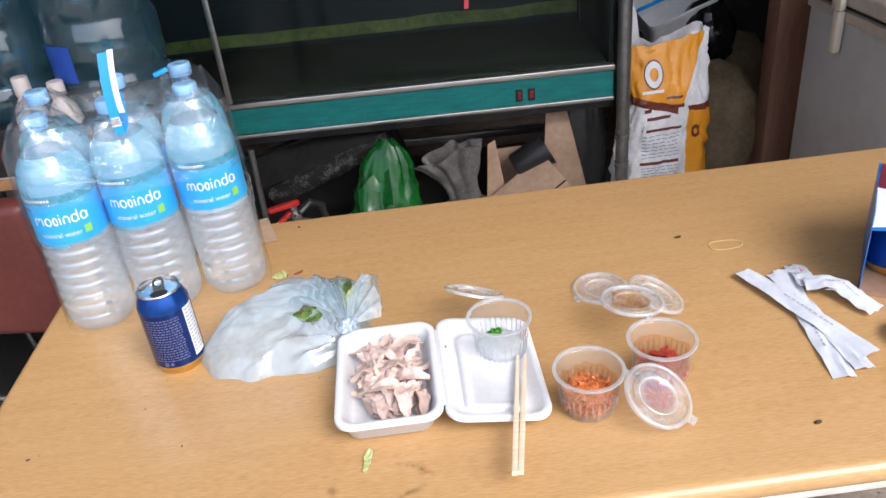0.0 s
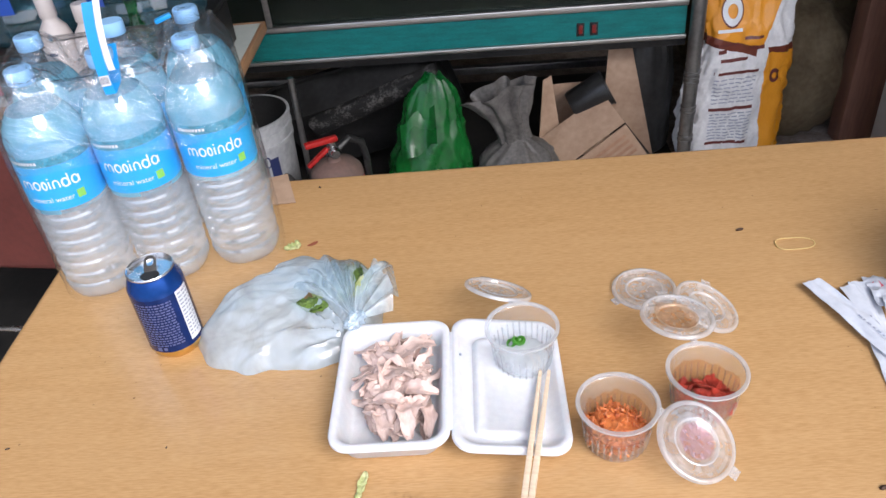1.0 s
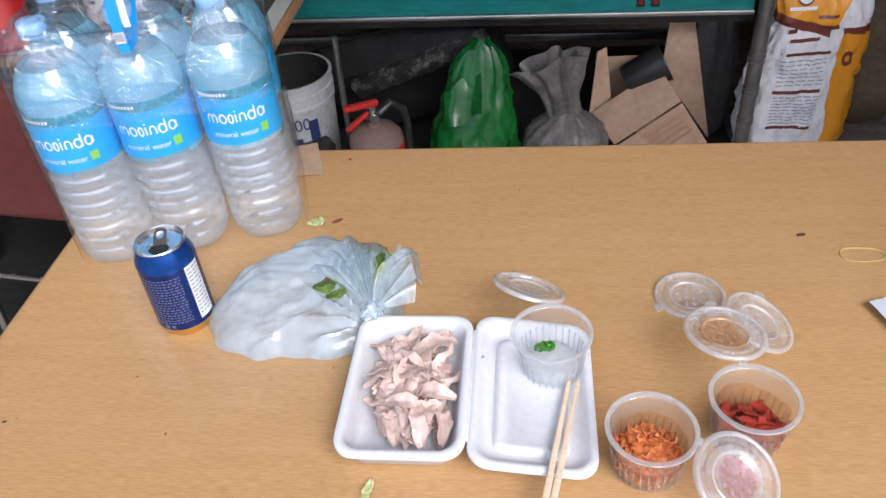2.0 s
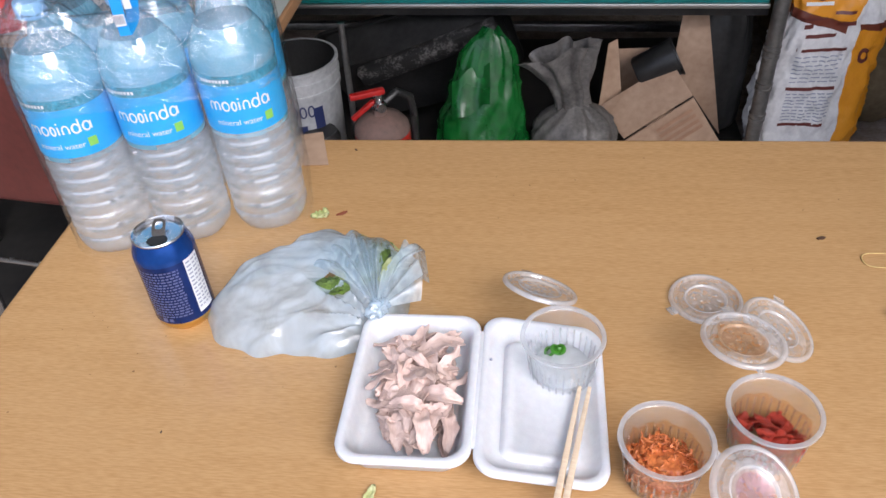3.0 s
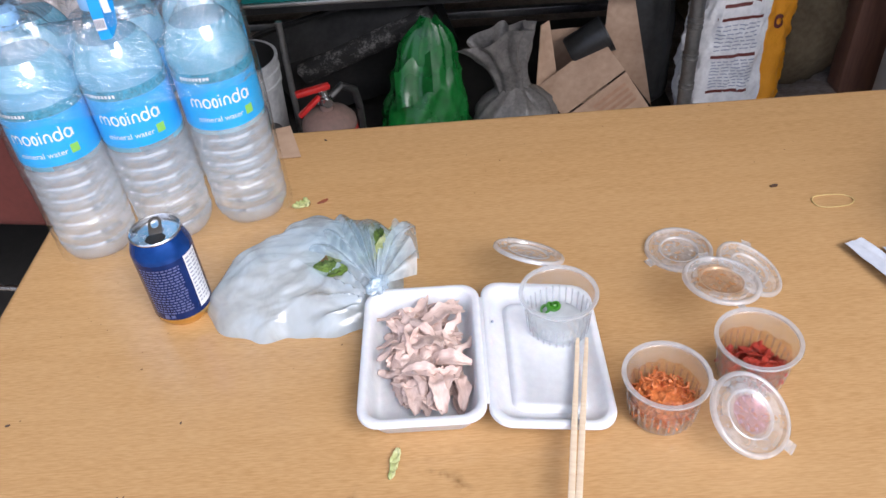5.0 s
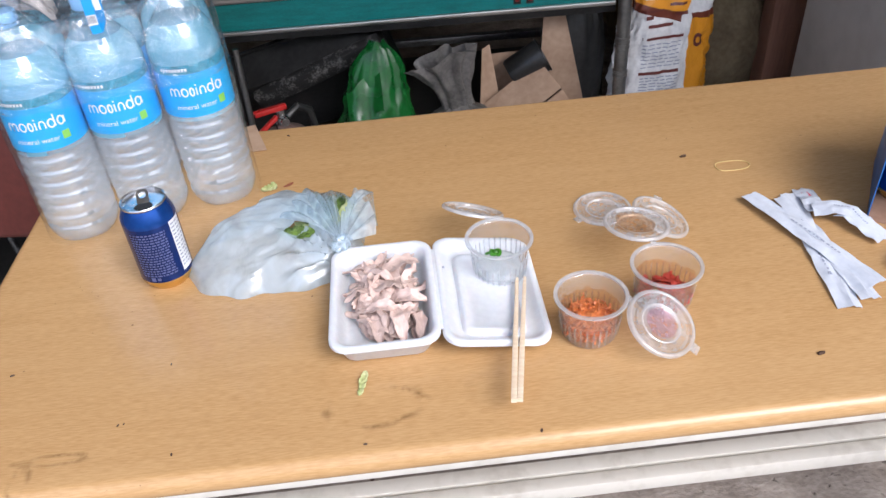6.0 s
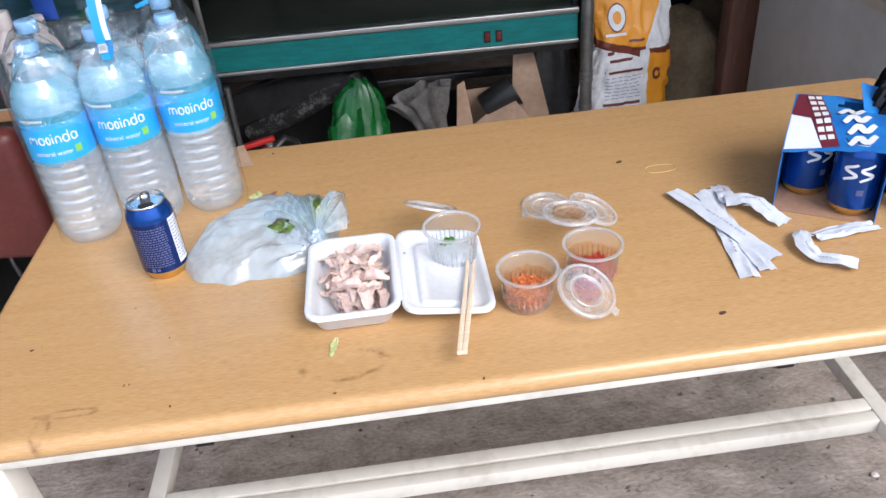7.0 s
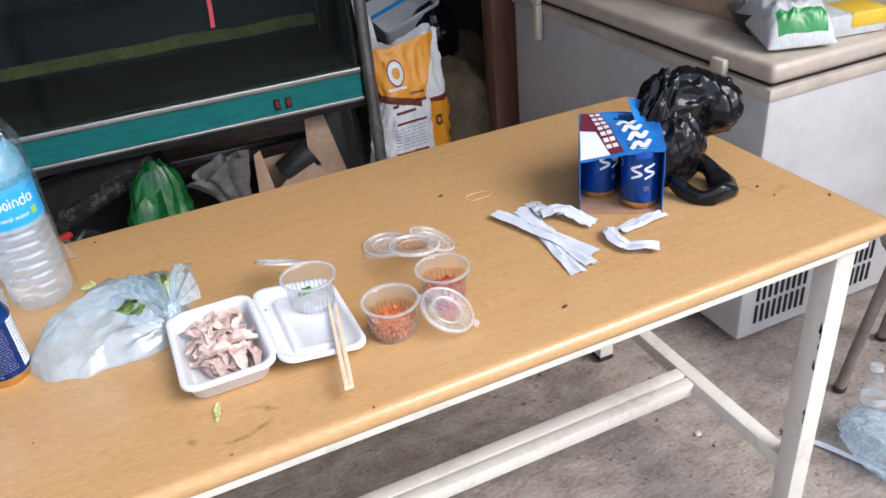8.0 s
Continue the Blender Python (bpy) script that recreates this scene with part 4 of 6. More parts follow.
# ---- polystyrene meal box ----
def tray(cx, cy, hx, hy, depth, thick, panel):
    """A moulded polystyrene half: outer wall, rolled rim, inner wall, sunken floor; its rim lies at z 0."""
    rings = []
    def ring(inset, z, r=0.022):
        rings.append(rounded(cx, cy, hx - inset, hy - inset, max(0.006, r - inset * 0.4), z, 7))
    ring(0.030, -depth + 0.0002)
    ring(0.017, -depth)
    ring(0.013, -depth + 0.003)
    ring(0.006, -0.010)
    ring(0.0025, -0.008)
    ring(0.0, -0.0062)
    ring(0.0, -0.0015)
    ring(0.0015, 0.0)
    ring(0.0065, 0.0)
    ring(0.0085, -0.002)
    ring(0.0115, -depth * 0.45)
    ring(0.0155, -depth + thick + 0.003)
    ring(0.019, -depth + thick)
    if panel:
        ring(0.024, -depth + thick)
        ring(0.0265, -depth + thick + 0.0052)
        ring(0.0285, -depth + thick + 0.0062)
        ring(0.032, -depth + thick + 0.0062)
        ring(0.0345, -depth + thick + 0.0048)
    bm = skin(rings, True, True, True)
    return bm


def meal_box():
    bx = thing("polystyrene_box", "open white polystyrene meal box on the table", "food box")
    zr = T + 0.034
    part("tray", tray(0, 0, 0.0625, 0.0925, 0.0335, 0.004, False), M_FOAM, bx, "deep half holding the meat", 50).matrix_world = pose(0.0275, 0.214, zr)
    lid = part("lid", tray(0.062, 0, 0.0612, 0.0965, 0.0165, 0.0035, True), M_FOAM, bx, "shallow open lid", 50)
    lid.matrix_world = pose(0.0915, 0.213, zr - 0.0005, 0, 8.0, 0)
    part("hinge", box(-0.003, 0.003, -0.072, 0.072, -0.0035, -0.0012, 0.001), M_FOAM, bx).matrix_world = pose(0.0905, 0.213, zr)
    dent = bmesh.new()
    bmesh.ops.create_uvsphere(dent, u_segments=10, v_segments=6, radius=0.0016)
    part("scuff", dent, M_INK, bx).matrix_world = pose(0.102, 0.247, zr - 0.0015)
    # sliced meat piled in the tray
    rng = random.Random(21)
    variants = []
    for k in range(14):
        bm = bmesh.new()
        rows = []
        ln, wd = rng.uniform(0.030, 0.056), rng.uniform(0.0042, 0.0105)
        n1, n2 = 22, 8
        bend, cup_up, sway = rng.uniform(-0.004, 0.010), rng.uniform(-0.75, 0.75), rng.uniform(-0.009, 0.009)
        fold = rng.uniform(0.3, 0.7)
        thick = rng.uniform(0.0009, 0.0020)
        for i in range(n1 + 1):
            s = i / n1
            over, under = [], []
            for j in range(n2 + 1):
                u = 2 * j / n2 - 1
                edge = 1 + 0.34 * noise.noise(Vector((s * 4, u * 1.0, k * 3.1))) + 0.20 * noise.noise(Vector((s * 11, u * 1.5, k)))
                w = wd * max(0.2, math.sin(math.pi * (0.08 + 0.86 * s)) ** 0.55) * edge
                yy = u * w + sway * math.sin(3 * s + k)
                zz = bend * math.sin(math.pi * s) + cup_up * u * u * w + 0.003 * noise.noise(Vector((s * 4, u * 1.2, k + 9))) + 0.003 * math.exp(-((s - fold) / 0.10) ** 2)
                xx = (s - 0.5) * ln + 0.004 * noise.noise(Vector((u * 1.5, k, 4)))
                half = thick * (1 - 0.75 * abs(u) ** 5) * (0.5 + 0.5 * math.sin(math.pi * min(1, max(0, s))) ** 0.4)
                over.append((xx, yy, zz + half))
                under.append((xx, yy, zz - half))
            rows.append(over + under[::-1])
        skin(rows, True, True, True, bm)
        variants.append(finish("meat_slice", bm, M_MEAT, 50))
    # added filler mound, so gaps between slices show pink instead of dark
    heap = bmesh.new()
    bmesh.ops.create_icosphere(heap, subdivisions=5, radius=1.0)
    rough_up(heap, 0.22, 3.0, 2)
    rough_up(heap, 0.06, 11.0, 5)
    solid("meat_slice", heap, M_MEAT, "pale pink mound added under the chicken slices to fill gaps", "meat", pose(0.0295, 0.220, T + 0.0135) @ Matrix.Diagonal((0.036, 0.066, 0.0125, 1)), "slices of chicken", angle=60)
    count = 96
    for i in range(count):
        layer = i / count
        ob = new("meat_slice", variants[i % 14])
        x = 0.0305 + rng.uniform(-0.033, 0.033) * (1 - 0.12 * layer)
        y = 0.220 + rng.uniform(-0.060, 0.058)
        mound = 1 - 0.5 * (((x - 0.029) / 0.045) ** 2 + ((y - 0.220) / 0.08) ** 2)
        z = T + 0.011 + 0.020 * layer * max(0.35, mound)
        sc = rng.uniform(0.72, 1.08)
        along = rng.uniform(45, 130) if rng.random() < 0.7 else rng.uniform(-30, 30)
        ob.matrix_world = pose(x, y, z, rng.uniform(-30, 30), rng.uniform(-10, 10), along) @ Matrix.Diagonal((sc, sc, 1, 1))
        tagged(ob, "slice of pale pink boiled chicken in the meal box", "meat", "slices of chicken")


# ---- sauce cups ----
CUP_H = 0.055


def cup_parts(c, rim=0.0415):
    bm = bmesh.new()
    lathe([(0.0, 0.0016), (0.028, 0.0016), (0.0305, 0.0004), (0.0318, 0.0022), (0.0352, 0.034), (0.0358, 0.0355), (0.0385, 0.050), (0.0392, 0.0515), (rim, 0.0522), (rim, 0.0530)], 56, bm=bm)
    part("rim", scaled(lathe([(rim - 0.0030, 0.0526), (rim - 0.0028, 0.0546), (rim - 0.0012, CUP_H), (rim + 0.0016, 0.0548), (rim + 0.0020, 0.0532), (rim + 0.0012, 0.0520), (rim - 0.0006, 0.0520)], 56), 0.95, 1.08), M_CUPRIM, c, "frosted rolled rim", 50)
    part("cup_wall", scaled(bm, 0.95, 1.08), M_CUP, c, "", 50)
    ribs = bmesh.new()
    for i in range(30):
        a = 2 * math.pi * i / 30
        join_into(ribs, box(-0.0006, 0.0003, -0.0011, 0.0011, 0.006, 0.030, 0.0003, seg=1), Matrix.Rotation(a, 4, "Z") @ pose(0.0334, 0, 0) @ pose(0, 0, 0, 0, 6.2, 0))
    part("rib", scaled(ribs, 0.95, 1.08), M_CUP, c, "fine moulded ribs")


def lid_mesh(r=0.0425):
    bm = lathe([(0.0, 0.0012), (0.022, 0.0012), (0.0235, 0.0026), (0.031, 0.0026), (0.0325, 0.0), (0.0365, 0.0), (0.0375, 0.0042), (0.0378, 0.0044)], 56)
    return bm


def lid_parts(l, stamped=True):
    part("lid_disc", lid_mesh(), M_CUPLID, l, "", 45)
    part("lid_rim", lathe([(0.0376, 0.0044), (0.0386, 0.0052), (0.0410, 0.0050), (0.0426, 0.0036), (0.0428, 0.0008), (0.0418, 0.0006)], 56), M_CUPRIM, l, "frosted rim", 45)
    part("lid_ridge", lathe([(0.0218, 0.0014), (0.0226, 0.0028), (0.0240, 0.0034), (0.0252, 0.0029)], 48), M_CUPRIM, l, "", 45)
    part("tab", box(-0.0065, 0.0065, 0.0415, 0.0515, 0.0020, 0.0030, 0.0004, seg=1), M_CUPLID, l)
    if stamped:
        st = bmesh.new()
        for i in range(10):
            a = 2 * math.pi * i / 10
            join_into(st, box(-0.0016, 0.0016, 0.0125, 0.0175, 0.0014, 0.0022, 0.0004, seg=1), Matrix.Rotation(a, 4, "Z"))
        for i in range(4):
            join_into(st, box(-0.0011, 0.0011, 0.003, 0.009, 0.0014, 0.0022, 0.0004, seg=1), Matrix.Rotation(2 * math.pi * i / 4, 4, "Z"))
        part("stamp", st, M_CUPLID, l, "raised moulded pattern")


def shreds(name, parent_pose, count, radius, z0, z1, material, seed, label, size=1.0, group=""):
    """A heap of small irregular shreds, one mesh."""
    rng = random.Random(seed)
    bm = bmesh.new()
    heap = bmesh.new()
    bmesh.ops.create_icosphere(heap, subdivisions=5, radius=1.0)
    rough_up(heap, 0.16, 5.0, seed)
    rough_up(heap, 0.05, 16.0, seed + 3)
    join_into(bm, heap, pose(0, 0, z1 * 0.62) @ Matrix.Diagonal((radius * 1.02, radius * 1.02, z1 * 0.55, 1)))
    for i in range(count):
        a, r = rng.uniform(0, 2 * math.pi), radius * math.sqrt(rng.random())
        pts = []
        p = Vector((r * math.cos(a), r * math.sin(a), rng.uniform(z0, z1) + 0.4 * (z1 - z0) * (1 - (r / radius) ** 2)))
        d = Vector((rng.uniform(-1, 1), rng.uniform(-1, 1), rng.uniform(-0.35, 0.35))).normalized()
        for k in range(4):
            pts.append(p + d * 0.0027 * k * size)
            d = (d + 0.5 * Vector((rng.uniform(-1, 1), rng.uniform(-1, 1), rng.uniform(-0.5, 0.5)))).normalized()
        tube(pts, rng.uniform(0.0006, 0.0014) * size * (1.0 if rng.random() < 0.85 else 1.8), 5, bm)
    return tagged_part(name, bm, material, parent_pose, label)


def tagged_part(name, bm, material, m, label):
    return solid(name, bm, material, label, "side dish", m, angle=80)


def sauce_cups():
    def cup(x, y, z, label, turn=0):
        c = thing("sauce_cup", label, "plastic cup", pose(x, y, z, 0, 0, turn), "small clear sauce cups")
        cup_parts(c)
        return c

    # orange shredded kimchi, with its lid hanging to the side
    p1 = pose(0.2575, 0.1435, T + 0.0002) @ Matrix.Diagonal((0.955, 0.955, 1.10, 1))
    c1 = cup(0.2575, 0.1435, T + 0.0002, "small clear plastic cup of orange shredded radish, lid folded open")
    shreds("radish_kimchi", p1, 420, 0.0285, 0.009, 0.023, M_KIMCHI, 3, "orange chilli-dressed shredded radish in a clear cup")
    smear = lathe([(0.0315, 0.003), (0.0338, 0.022), (0.0350, 0.031), (0.0354, 0.035), (0.0362, 0.038)], 64)
    for v in smear.verts:
        if v.co.z > 0.034:
            v.co.z += 0.009 * noise.noise(v.co * 110) - (0.010 if v.co.y < 0 else 0)
    part("sauce_smear", scaled(smear, 0.92, 1.05), M_SAUCE, c1, "orange sauce clinging to the wall")
    # red pickle
    p2 = pose(0.3535, 0.180, T + 0.0002) @ Matrix.Diagonal((1.18, 1.18, 1.2, 1))
    c2 = cup(0.3535, 0.180, T + 0.0002, "small clear plastic cup with a little red pickle, lid folded back", 50)
    rng = random.Random(15)
    shapes = []
    for i in range(8):
        q = bmesh.new()
        bmesh.ops.create_icosphere(q, subdivisions=2, radius=1)
        rough_up(q, 0.55, 1.3, i)
        shapes.append(finish("pickle_piece", q, M_RED, 80))
    for i in range(80):
        r, an = 0.024 * math.sqrt(rng.random()), rng.uniform(0, 6.3)
        ob = new("pickle_piece", shapes[i % 8])
        ob.matrix_world = p2 @ pose(r * math.cos(an), r * math.sin(an), rng.uniform(0.006, 0.015) + 0.009 * (1 - r / 0.024), rng.uniform(0, 180), rng.uniform(0, 180), 0) @ Matrix.Diagonal((rng.uniform(0.005, 0.009), rng.uniform(0.0025, 0.0045), rng.uniform(0.0015, 0.003), 1))
        tagged(ob, "small piece of bright red chilli pickle in a cup", "side dish", "pieces of red pickle")
    smear = lathe([(0.0312, 0.003), (0.0335, 0.020), (0.0350, 0.031), (0.0356, 0.036), (0.0364, 0.039)], 64)
    for v in smear.verts:
        if v.co.z > 0.034:
            v.co.z += 0.007 * noise.noise(v.co * 90)
    part("sauce_smear", scaled(smear, 0.92, 1.05), M_SAUCE, c2, "orange-red sauce clinging to the wall")
    # nearly empty cup standing in the box's lid
    c3 = cup(0.1718, 0.2525, T + 0.0085, "small clear plastic cup standing in the open box lid", 20)
    ch = bmesh.new()
    rng = random.Random(9)
    for i in range(5):
        q = lathe([(0.0032, 0), (0.0058, 0), (0.0062, 0.002), (0.0056, 0.004), (0.0034, 0.004)], 14)
        join_into(ch, q, pose(-0.004 + rng.uniform(-0.009, 0.009), 0.012 + rng.uniform(-0.004, 0.004), 0.019 + 0.002 * i, rng.uniform(-40, 40), rng.uniform(-40, 40), 0))
    solid("green_chilli", ch, M_CHILI, "few green chilli slices inside a clear cup", "chilli", pose(0.1718, 0.2525, T + 0.0085) @ Matrix.Diagonal((0.9, 0.9, 0.95, 1)))
    salt = lathe([(0.0, 0.0225), (0.018, 0.0215), (0.029, 0.017), (0.0322, 0.012), (0.0305, 0.003), (0.0, 0.003)], 36)
    solid("white_radish_water", rough_up(salt, 0.0008, 130), film_white, "cloudy white dip left in a clear cup", "dip", pose(0.1718, 0.2525, T + 0.0085) @ Matrix.Diagonal((0.9, 0.9, 0.95, 1)))

    def lid(x, y, z, rx, ry, rz, label, group="clear cup lids"):
        l = thing("cup_lid", label, "cup lid", pose(x, y, z, rx, ry, rz) @ Matrix.Diagonal((0.93, 0.93, 0.93, 1)), group)
        lid_parts(l)
        return l

    # lids: x, y, z of the middle, then the tilt
    def lid_between(a, b, roll, label, twist=0):
        """From the hinge at a to the tab at b."""
        a, b = Vector(a), Vector(b)
        d = (b - a).normalized()
        up = Vector((0, 0, 1)) - d * d.z
        up = (Matrix.Rotation(radians(roll), 4, d) @ up.normalized()).normalized()
        m = Matrix((d.cross(up), d, up)).transposed().to_4x4()
        m.translation = a + d * 0.0425
        l = thing("cup_lid", label, "cup lid", m @ Matrix.Diagonal((0.95, 0.95, 0.95, 1)), "clear cup lids")
        lid_parts(l)
        part("hinge", box(-0.004, 0.004, -0.0475, -0.0410, 0.0016, 0.0026, 0.0003, seg=1), M_CUPLID, l)
        return l

    l1 = lid_between((0.2960, 0.1315, T + 0.0530), (0.370, 0.0770, T + 0.0035), 6, "clear lid smeared with pink sauce leaning on the table")
    pk = lathe([(0.0, 0.0036), (0.012, 0.0036), (0.019, 0.0034)], 24)
    part("sauce_smear", rough_up(pk, 0.0012, 80, 3, Vector((1, 0.4, 0))), M_PINKSAUCE, l1, "pink sauce smear")
    lid_between((0.162, 0.293, T + 0.0625), (0.131, 0.383, T + 0.032), 22, "clear lid hanging open behind its cup")
    l2 = lid_between((0.350, 0.2225, T + 0.0545), (0.336, 0.309, T + 0.048), 6, "clear lid with orange sauce folded back from its cup")
    sm = lathe([(0.0, 0.0036), (0.021, 0.0036), (0.0225, 0.0046), (0.030, 0.0044)], 40)
    for v in sm.verts:
        k = 0.86 + 0.16 * noise.noise(Vector((v.co.x, v.co.y, 2)) * 55)
        v.co.x *= k
        v.co.y *= k
        v.co.x -= 0.004
    part("sauce_smear", sm, M_SAUCE, l2, "orange sauce left in the lid")
    lid(0.332, 0.374, T + 0.0003, 0, 0, 118, "clear lid lying flat on the table")
    lid(0.3865, 0.302, T + 0.0300, -2, 24, -14, "clear lid resting slanted on another")


film_white = film("cloudy_dip", (0.9, 0.92, 0.92), 0.3, 0.62, 0.2, 30, 0.2, veins=0.1, milk_colour=(0.88, 0.90, 0.90))


# ---- chopsticks, wrappers and scraps ----
def chopsticks():
    a0, b0 = Vector((0.1560, 0.0285, T + 0.030)), Vector((0.1935, 0.2265, T + 0.0195))
    for k, (dx0, dx1) in enumerate(((-0.0031, -0.0046), (0.0031, 0.0048))):
        a, b = a0 + Vector((dx0, 0, 0)), b0 + Vector((dx1, 0, 0))
        ln = (b - a).length
        bm = skin([rounded_section(0, 0.0030, 0.0028), rounded_section(ln * 0.35, 0.0030, 0.0026), rounded_section(ln * 0.93, 0.0021, 0.0019), rounded_section(ln, 0.0018, 0.0016)], True, True, True)
        m = pose_along(a, b)
        solid("chopstick", bm, M_CHOP, "pale wooden throwaway chopstick resting on the box lid", "chopstick", m, "pair of chopsticks", angle=30)


def rounded_section(x, hy, hz):
    return [(x, y, z) for y, z, _ in rounded(0, 0, hy, hz, 0.0008, 0, 2)]


def wrapper(path, wide, label, seed, bars=True, name="paper_wrapper", twist=0.0):
    """A flat paper sleeve along a line of points, with a fold, crimps and printed bars."""
    pts = [Vector(p) for p in path]
    lens = [0]
    for a, b in zip(pts, pts[1:]):
        lens.append(lens[-1] + (b - a).length)
    rows, marks = [], bmesh.new()
    rng = random.Random(seed)
    n = 30

    def at(s):
        d = s * lens[-1]
        for i in range(len(pts) - 1):
            if d <= lens[i + 1] + 1e-9:
                k = (d - lens[i]) / (lens[i + 1] - lens[i])
                return pts[i].lerp(pts[i + 1], k), (pts[i + 1] - pts[i]).normalized()
        return pts[-1], (pts[-1] - pts[-2]).normalized()

    for i in range(n + 1):
        s = i / n
        p, d = at(s)
        side = Vector((-d.y, d.x, 0)).normalized()
        roll = twist * s
        row = []
        for j in range(9):
            u = j / 4 - 1
            lift = 0.0016 * (1 - abs(u)) + 0.0030 * ridged(Vector((s * 1.2, u * 0.5, 0)), 3.0, seed)
            q = p + side * (u * wide / 2 * math.cos(roll)) + Vector((0, 0, max(0.0002, lift + 0.0009 + abs(u * wide / 2 * math.sin(roll)) * (1 if u > 0 else 0.4))))
            row.append(q)
        rows.append(row)
    bm = skin(rows, False)
    thicken(bm, 0.0006)
    w = thing(name, label, "paper wrapper", None, "torn paper wrappers")
    part("sleeve", bm, M_PAPER, w, "", 60)
    if bars:
        for side_u in (0.2,):
            s = rng.uniform(0.22, 0.35)
            while s < 0.72:
                e = s + rng.uniform(0.012, 0.03)
                a, d = at(s)
                b, _ = at(min(e, 1))
                sd = Vector((-d.y, d.x, 0)).normalized()
                o = sd * side_u * wide / 2
                t = sd * wide * 0.045
                up = Vector((0, 0, 0.0066))
                quad([a + o - t + up, b + o - t + up, b + o + t + up, a + o + t + up], marks)
                s = e + rng.uniform(0.006, 0.018)
        part("print_bar", marks, M_INK, w)
    return w


def scraps():
    wrapper([(0.556, 0.132, T), (0.570, 0.25, T), (0.588, 0.358, T)], 0.027, "flat white printed paper chopstick sleeve", 1)
    wrapper([(0.584, 0.140, T + 0.001), (0.580, 0.24, T + 0.001), (0.574, 0.352, T + 0.001)], 0.025, "flat white paper chopstick sleeve under another", 7, False)
    wrapper([(0.532, 0.362, T + 0.004), (0.566, 0.262, T + 0.006), (0.602, 0.160, T + 0.004)], 0.027, "flat white printed paper chopstick sleeve lying across others", 2)
    w = wrapper([(0.607, 0.366, T), (0.604, 0.338, T + 0.006), (0.600, 0.305, T + 0.007)], 0.026, "short torn paper sleeve end with a pink mark", 3, False)
    part("pink_mark", quad([(0.599, 0.352, T + 0.0086), (0.608, 0.354, T + 0.0086), (0.609, 0.342, T + 0.0098), (0.600, 0.340, T + 0.0098)]), M_PINK, w, "small pink-red printed mark")
    wrapper([(0.592, 0.306, T + 0.010), (0.615, 0.300, T + 0.014), (0.634, 0.293, T + 0.013), (0.640, 0.272, T + 0.007), (0.655, 0.240, T + 0.001)], 0.029, "crumpled white paper sleeve folded over the others", 4, twist=0.3)
    wrapper([(0.776, 0.211, T), (0.730, 0.207, T + 0.003), (0.680, 0.200, T + 0.002)], 0.025, "torn white paper strip beside the drinks carton", 5)
    wrapper([(0.672, 0.210, T + 0.003), (0.657, 0.200, T + 0.010), (0.650, 0.174, T + 0.008), (0.655, 0.148, T + 0.003), (0.676, 0.132, T + 0.008), (0.696, 0.120, T + 0.003)], 0.023, "twisted white paper strip beside the drinks carton", 6, twist=0.5)
    # rubber band
    ring = []
    for i in range(49):
        a = 2 * math.pi * i / 48
        ring.append((0.541 + 0.025 * math.cos(a) + 0.002 * math.cos(2 * a), 0.447 + 0.0135 * math.sin(a) + 0.001 * math.sin(3 * a), T + 0.0012))
    solid("rubber_band", tube(ring, 0.0007, 6), M_RUBBER, "thin yellow rubber band lying on the table", "rubber band")
    # scraps of food
    solid("lettuce_scrap", rough_up(leaf(0.032, 0.0055, 2.0, 0.05), 0.003, 110), M_LETTUCE_PALE, "pale green lettuce shred on the table", "food scrap", pose(-0.004, 0.085, T + 0.002, 0, 0, 80), angle=80)
    solid("lettuce_scrap", rough_up(leaf(0.024, 0.010, 4.0, 0.1), 0.005, 120), M_LETTUCE_PALE, "torn bit of curly lettuce by the water pack", "food scrap", pose(-0.149, 0.512, T + 0.003, 0, 0, 15), angle=80)
    solid("red_scrap", leaf(0.016, 0.004, 5.0, 0.15), M_REDSCRAP, "dry reddish scrap on the table", "food scrap", pose(-0.117, 0.517, T + 0.0012, 0, 0, 20), angle=80)
    for x, y, s in ((0.483, 0.486, 0.0055), (0.178, 0.012, 0.0026), (0.001, 0.02, 0.0024), (-0.403, 0.175, 0.0028), (0.493, 0.071, 0.0050), (-0.261, 0.082, 0.0020), (-0.255, 0.083, 0.0016), (-0.196, 0.035, 0.0022), (-0.12, 0.675, 0.003), (-0.22, 0.165, 0.0018), (0.97, 0.203, 0.004), (0.971, 0.164, 0.003), (1.045, 0.115, 0.004)):
        b = bmesh.new()
        bmesh.ops.create_icosphere(b, subdivisions=2, radius=1)
        rough_up(b, 0.5, 1.6, x * 9)
        solid("table_crumb", b, M_SPECK, "tiny dark food crumb on the table", "crumb", pose(x, y, T + s * 0.22, 0, 0, x * 400) @ Matrix.Diagonal((s, s * 0.5, s * 0.35, 1)), "crumbs on the table")


# ---- carton of beer cans and black bag ----
CARTON = pose(0.660, 0.2915, T, 0, 0, -32)


def curl(cx, cy, w, h, flip=1):
    """The line of one S-shaped stroke."""
    out = []
    for i in range(17):
        t = i / 16
        out.append((cx + flip * w / 2 * math.cos(3 * math.pi * t), cy + h / 2 - h * t, 0))
    return out


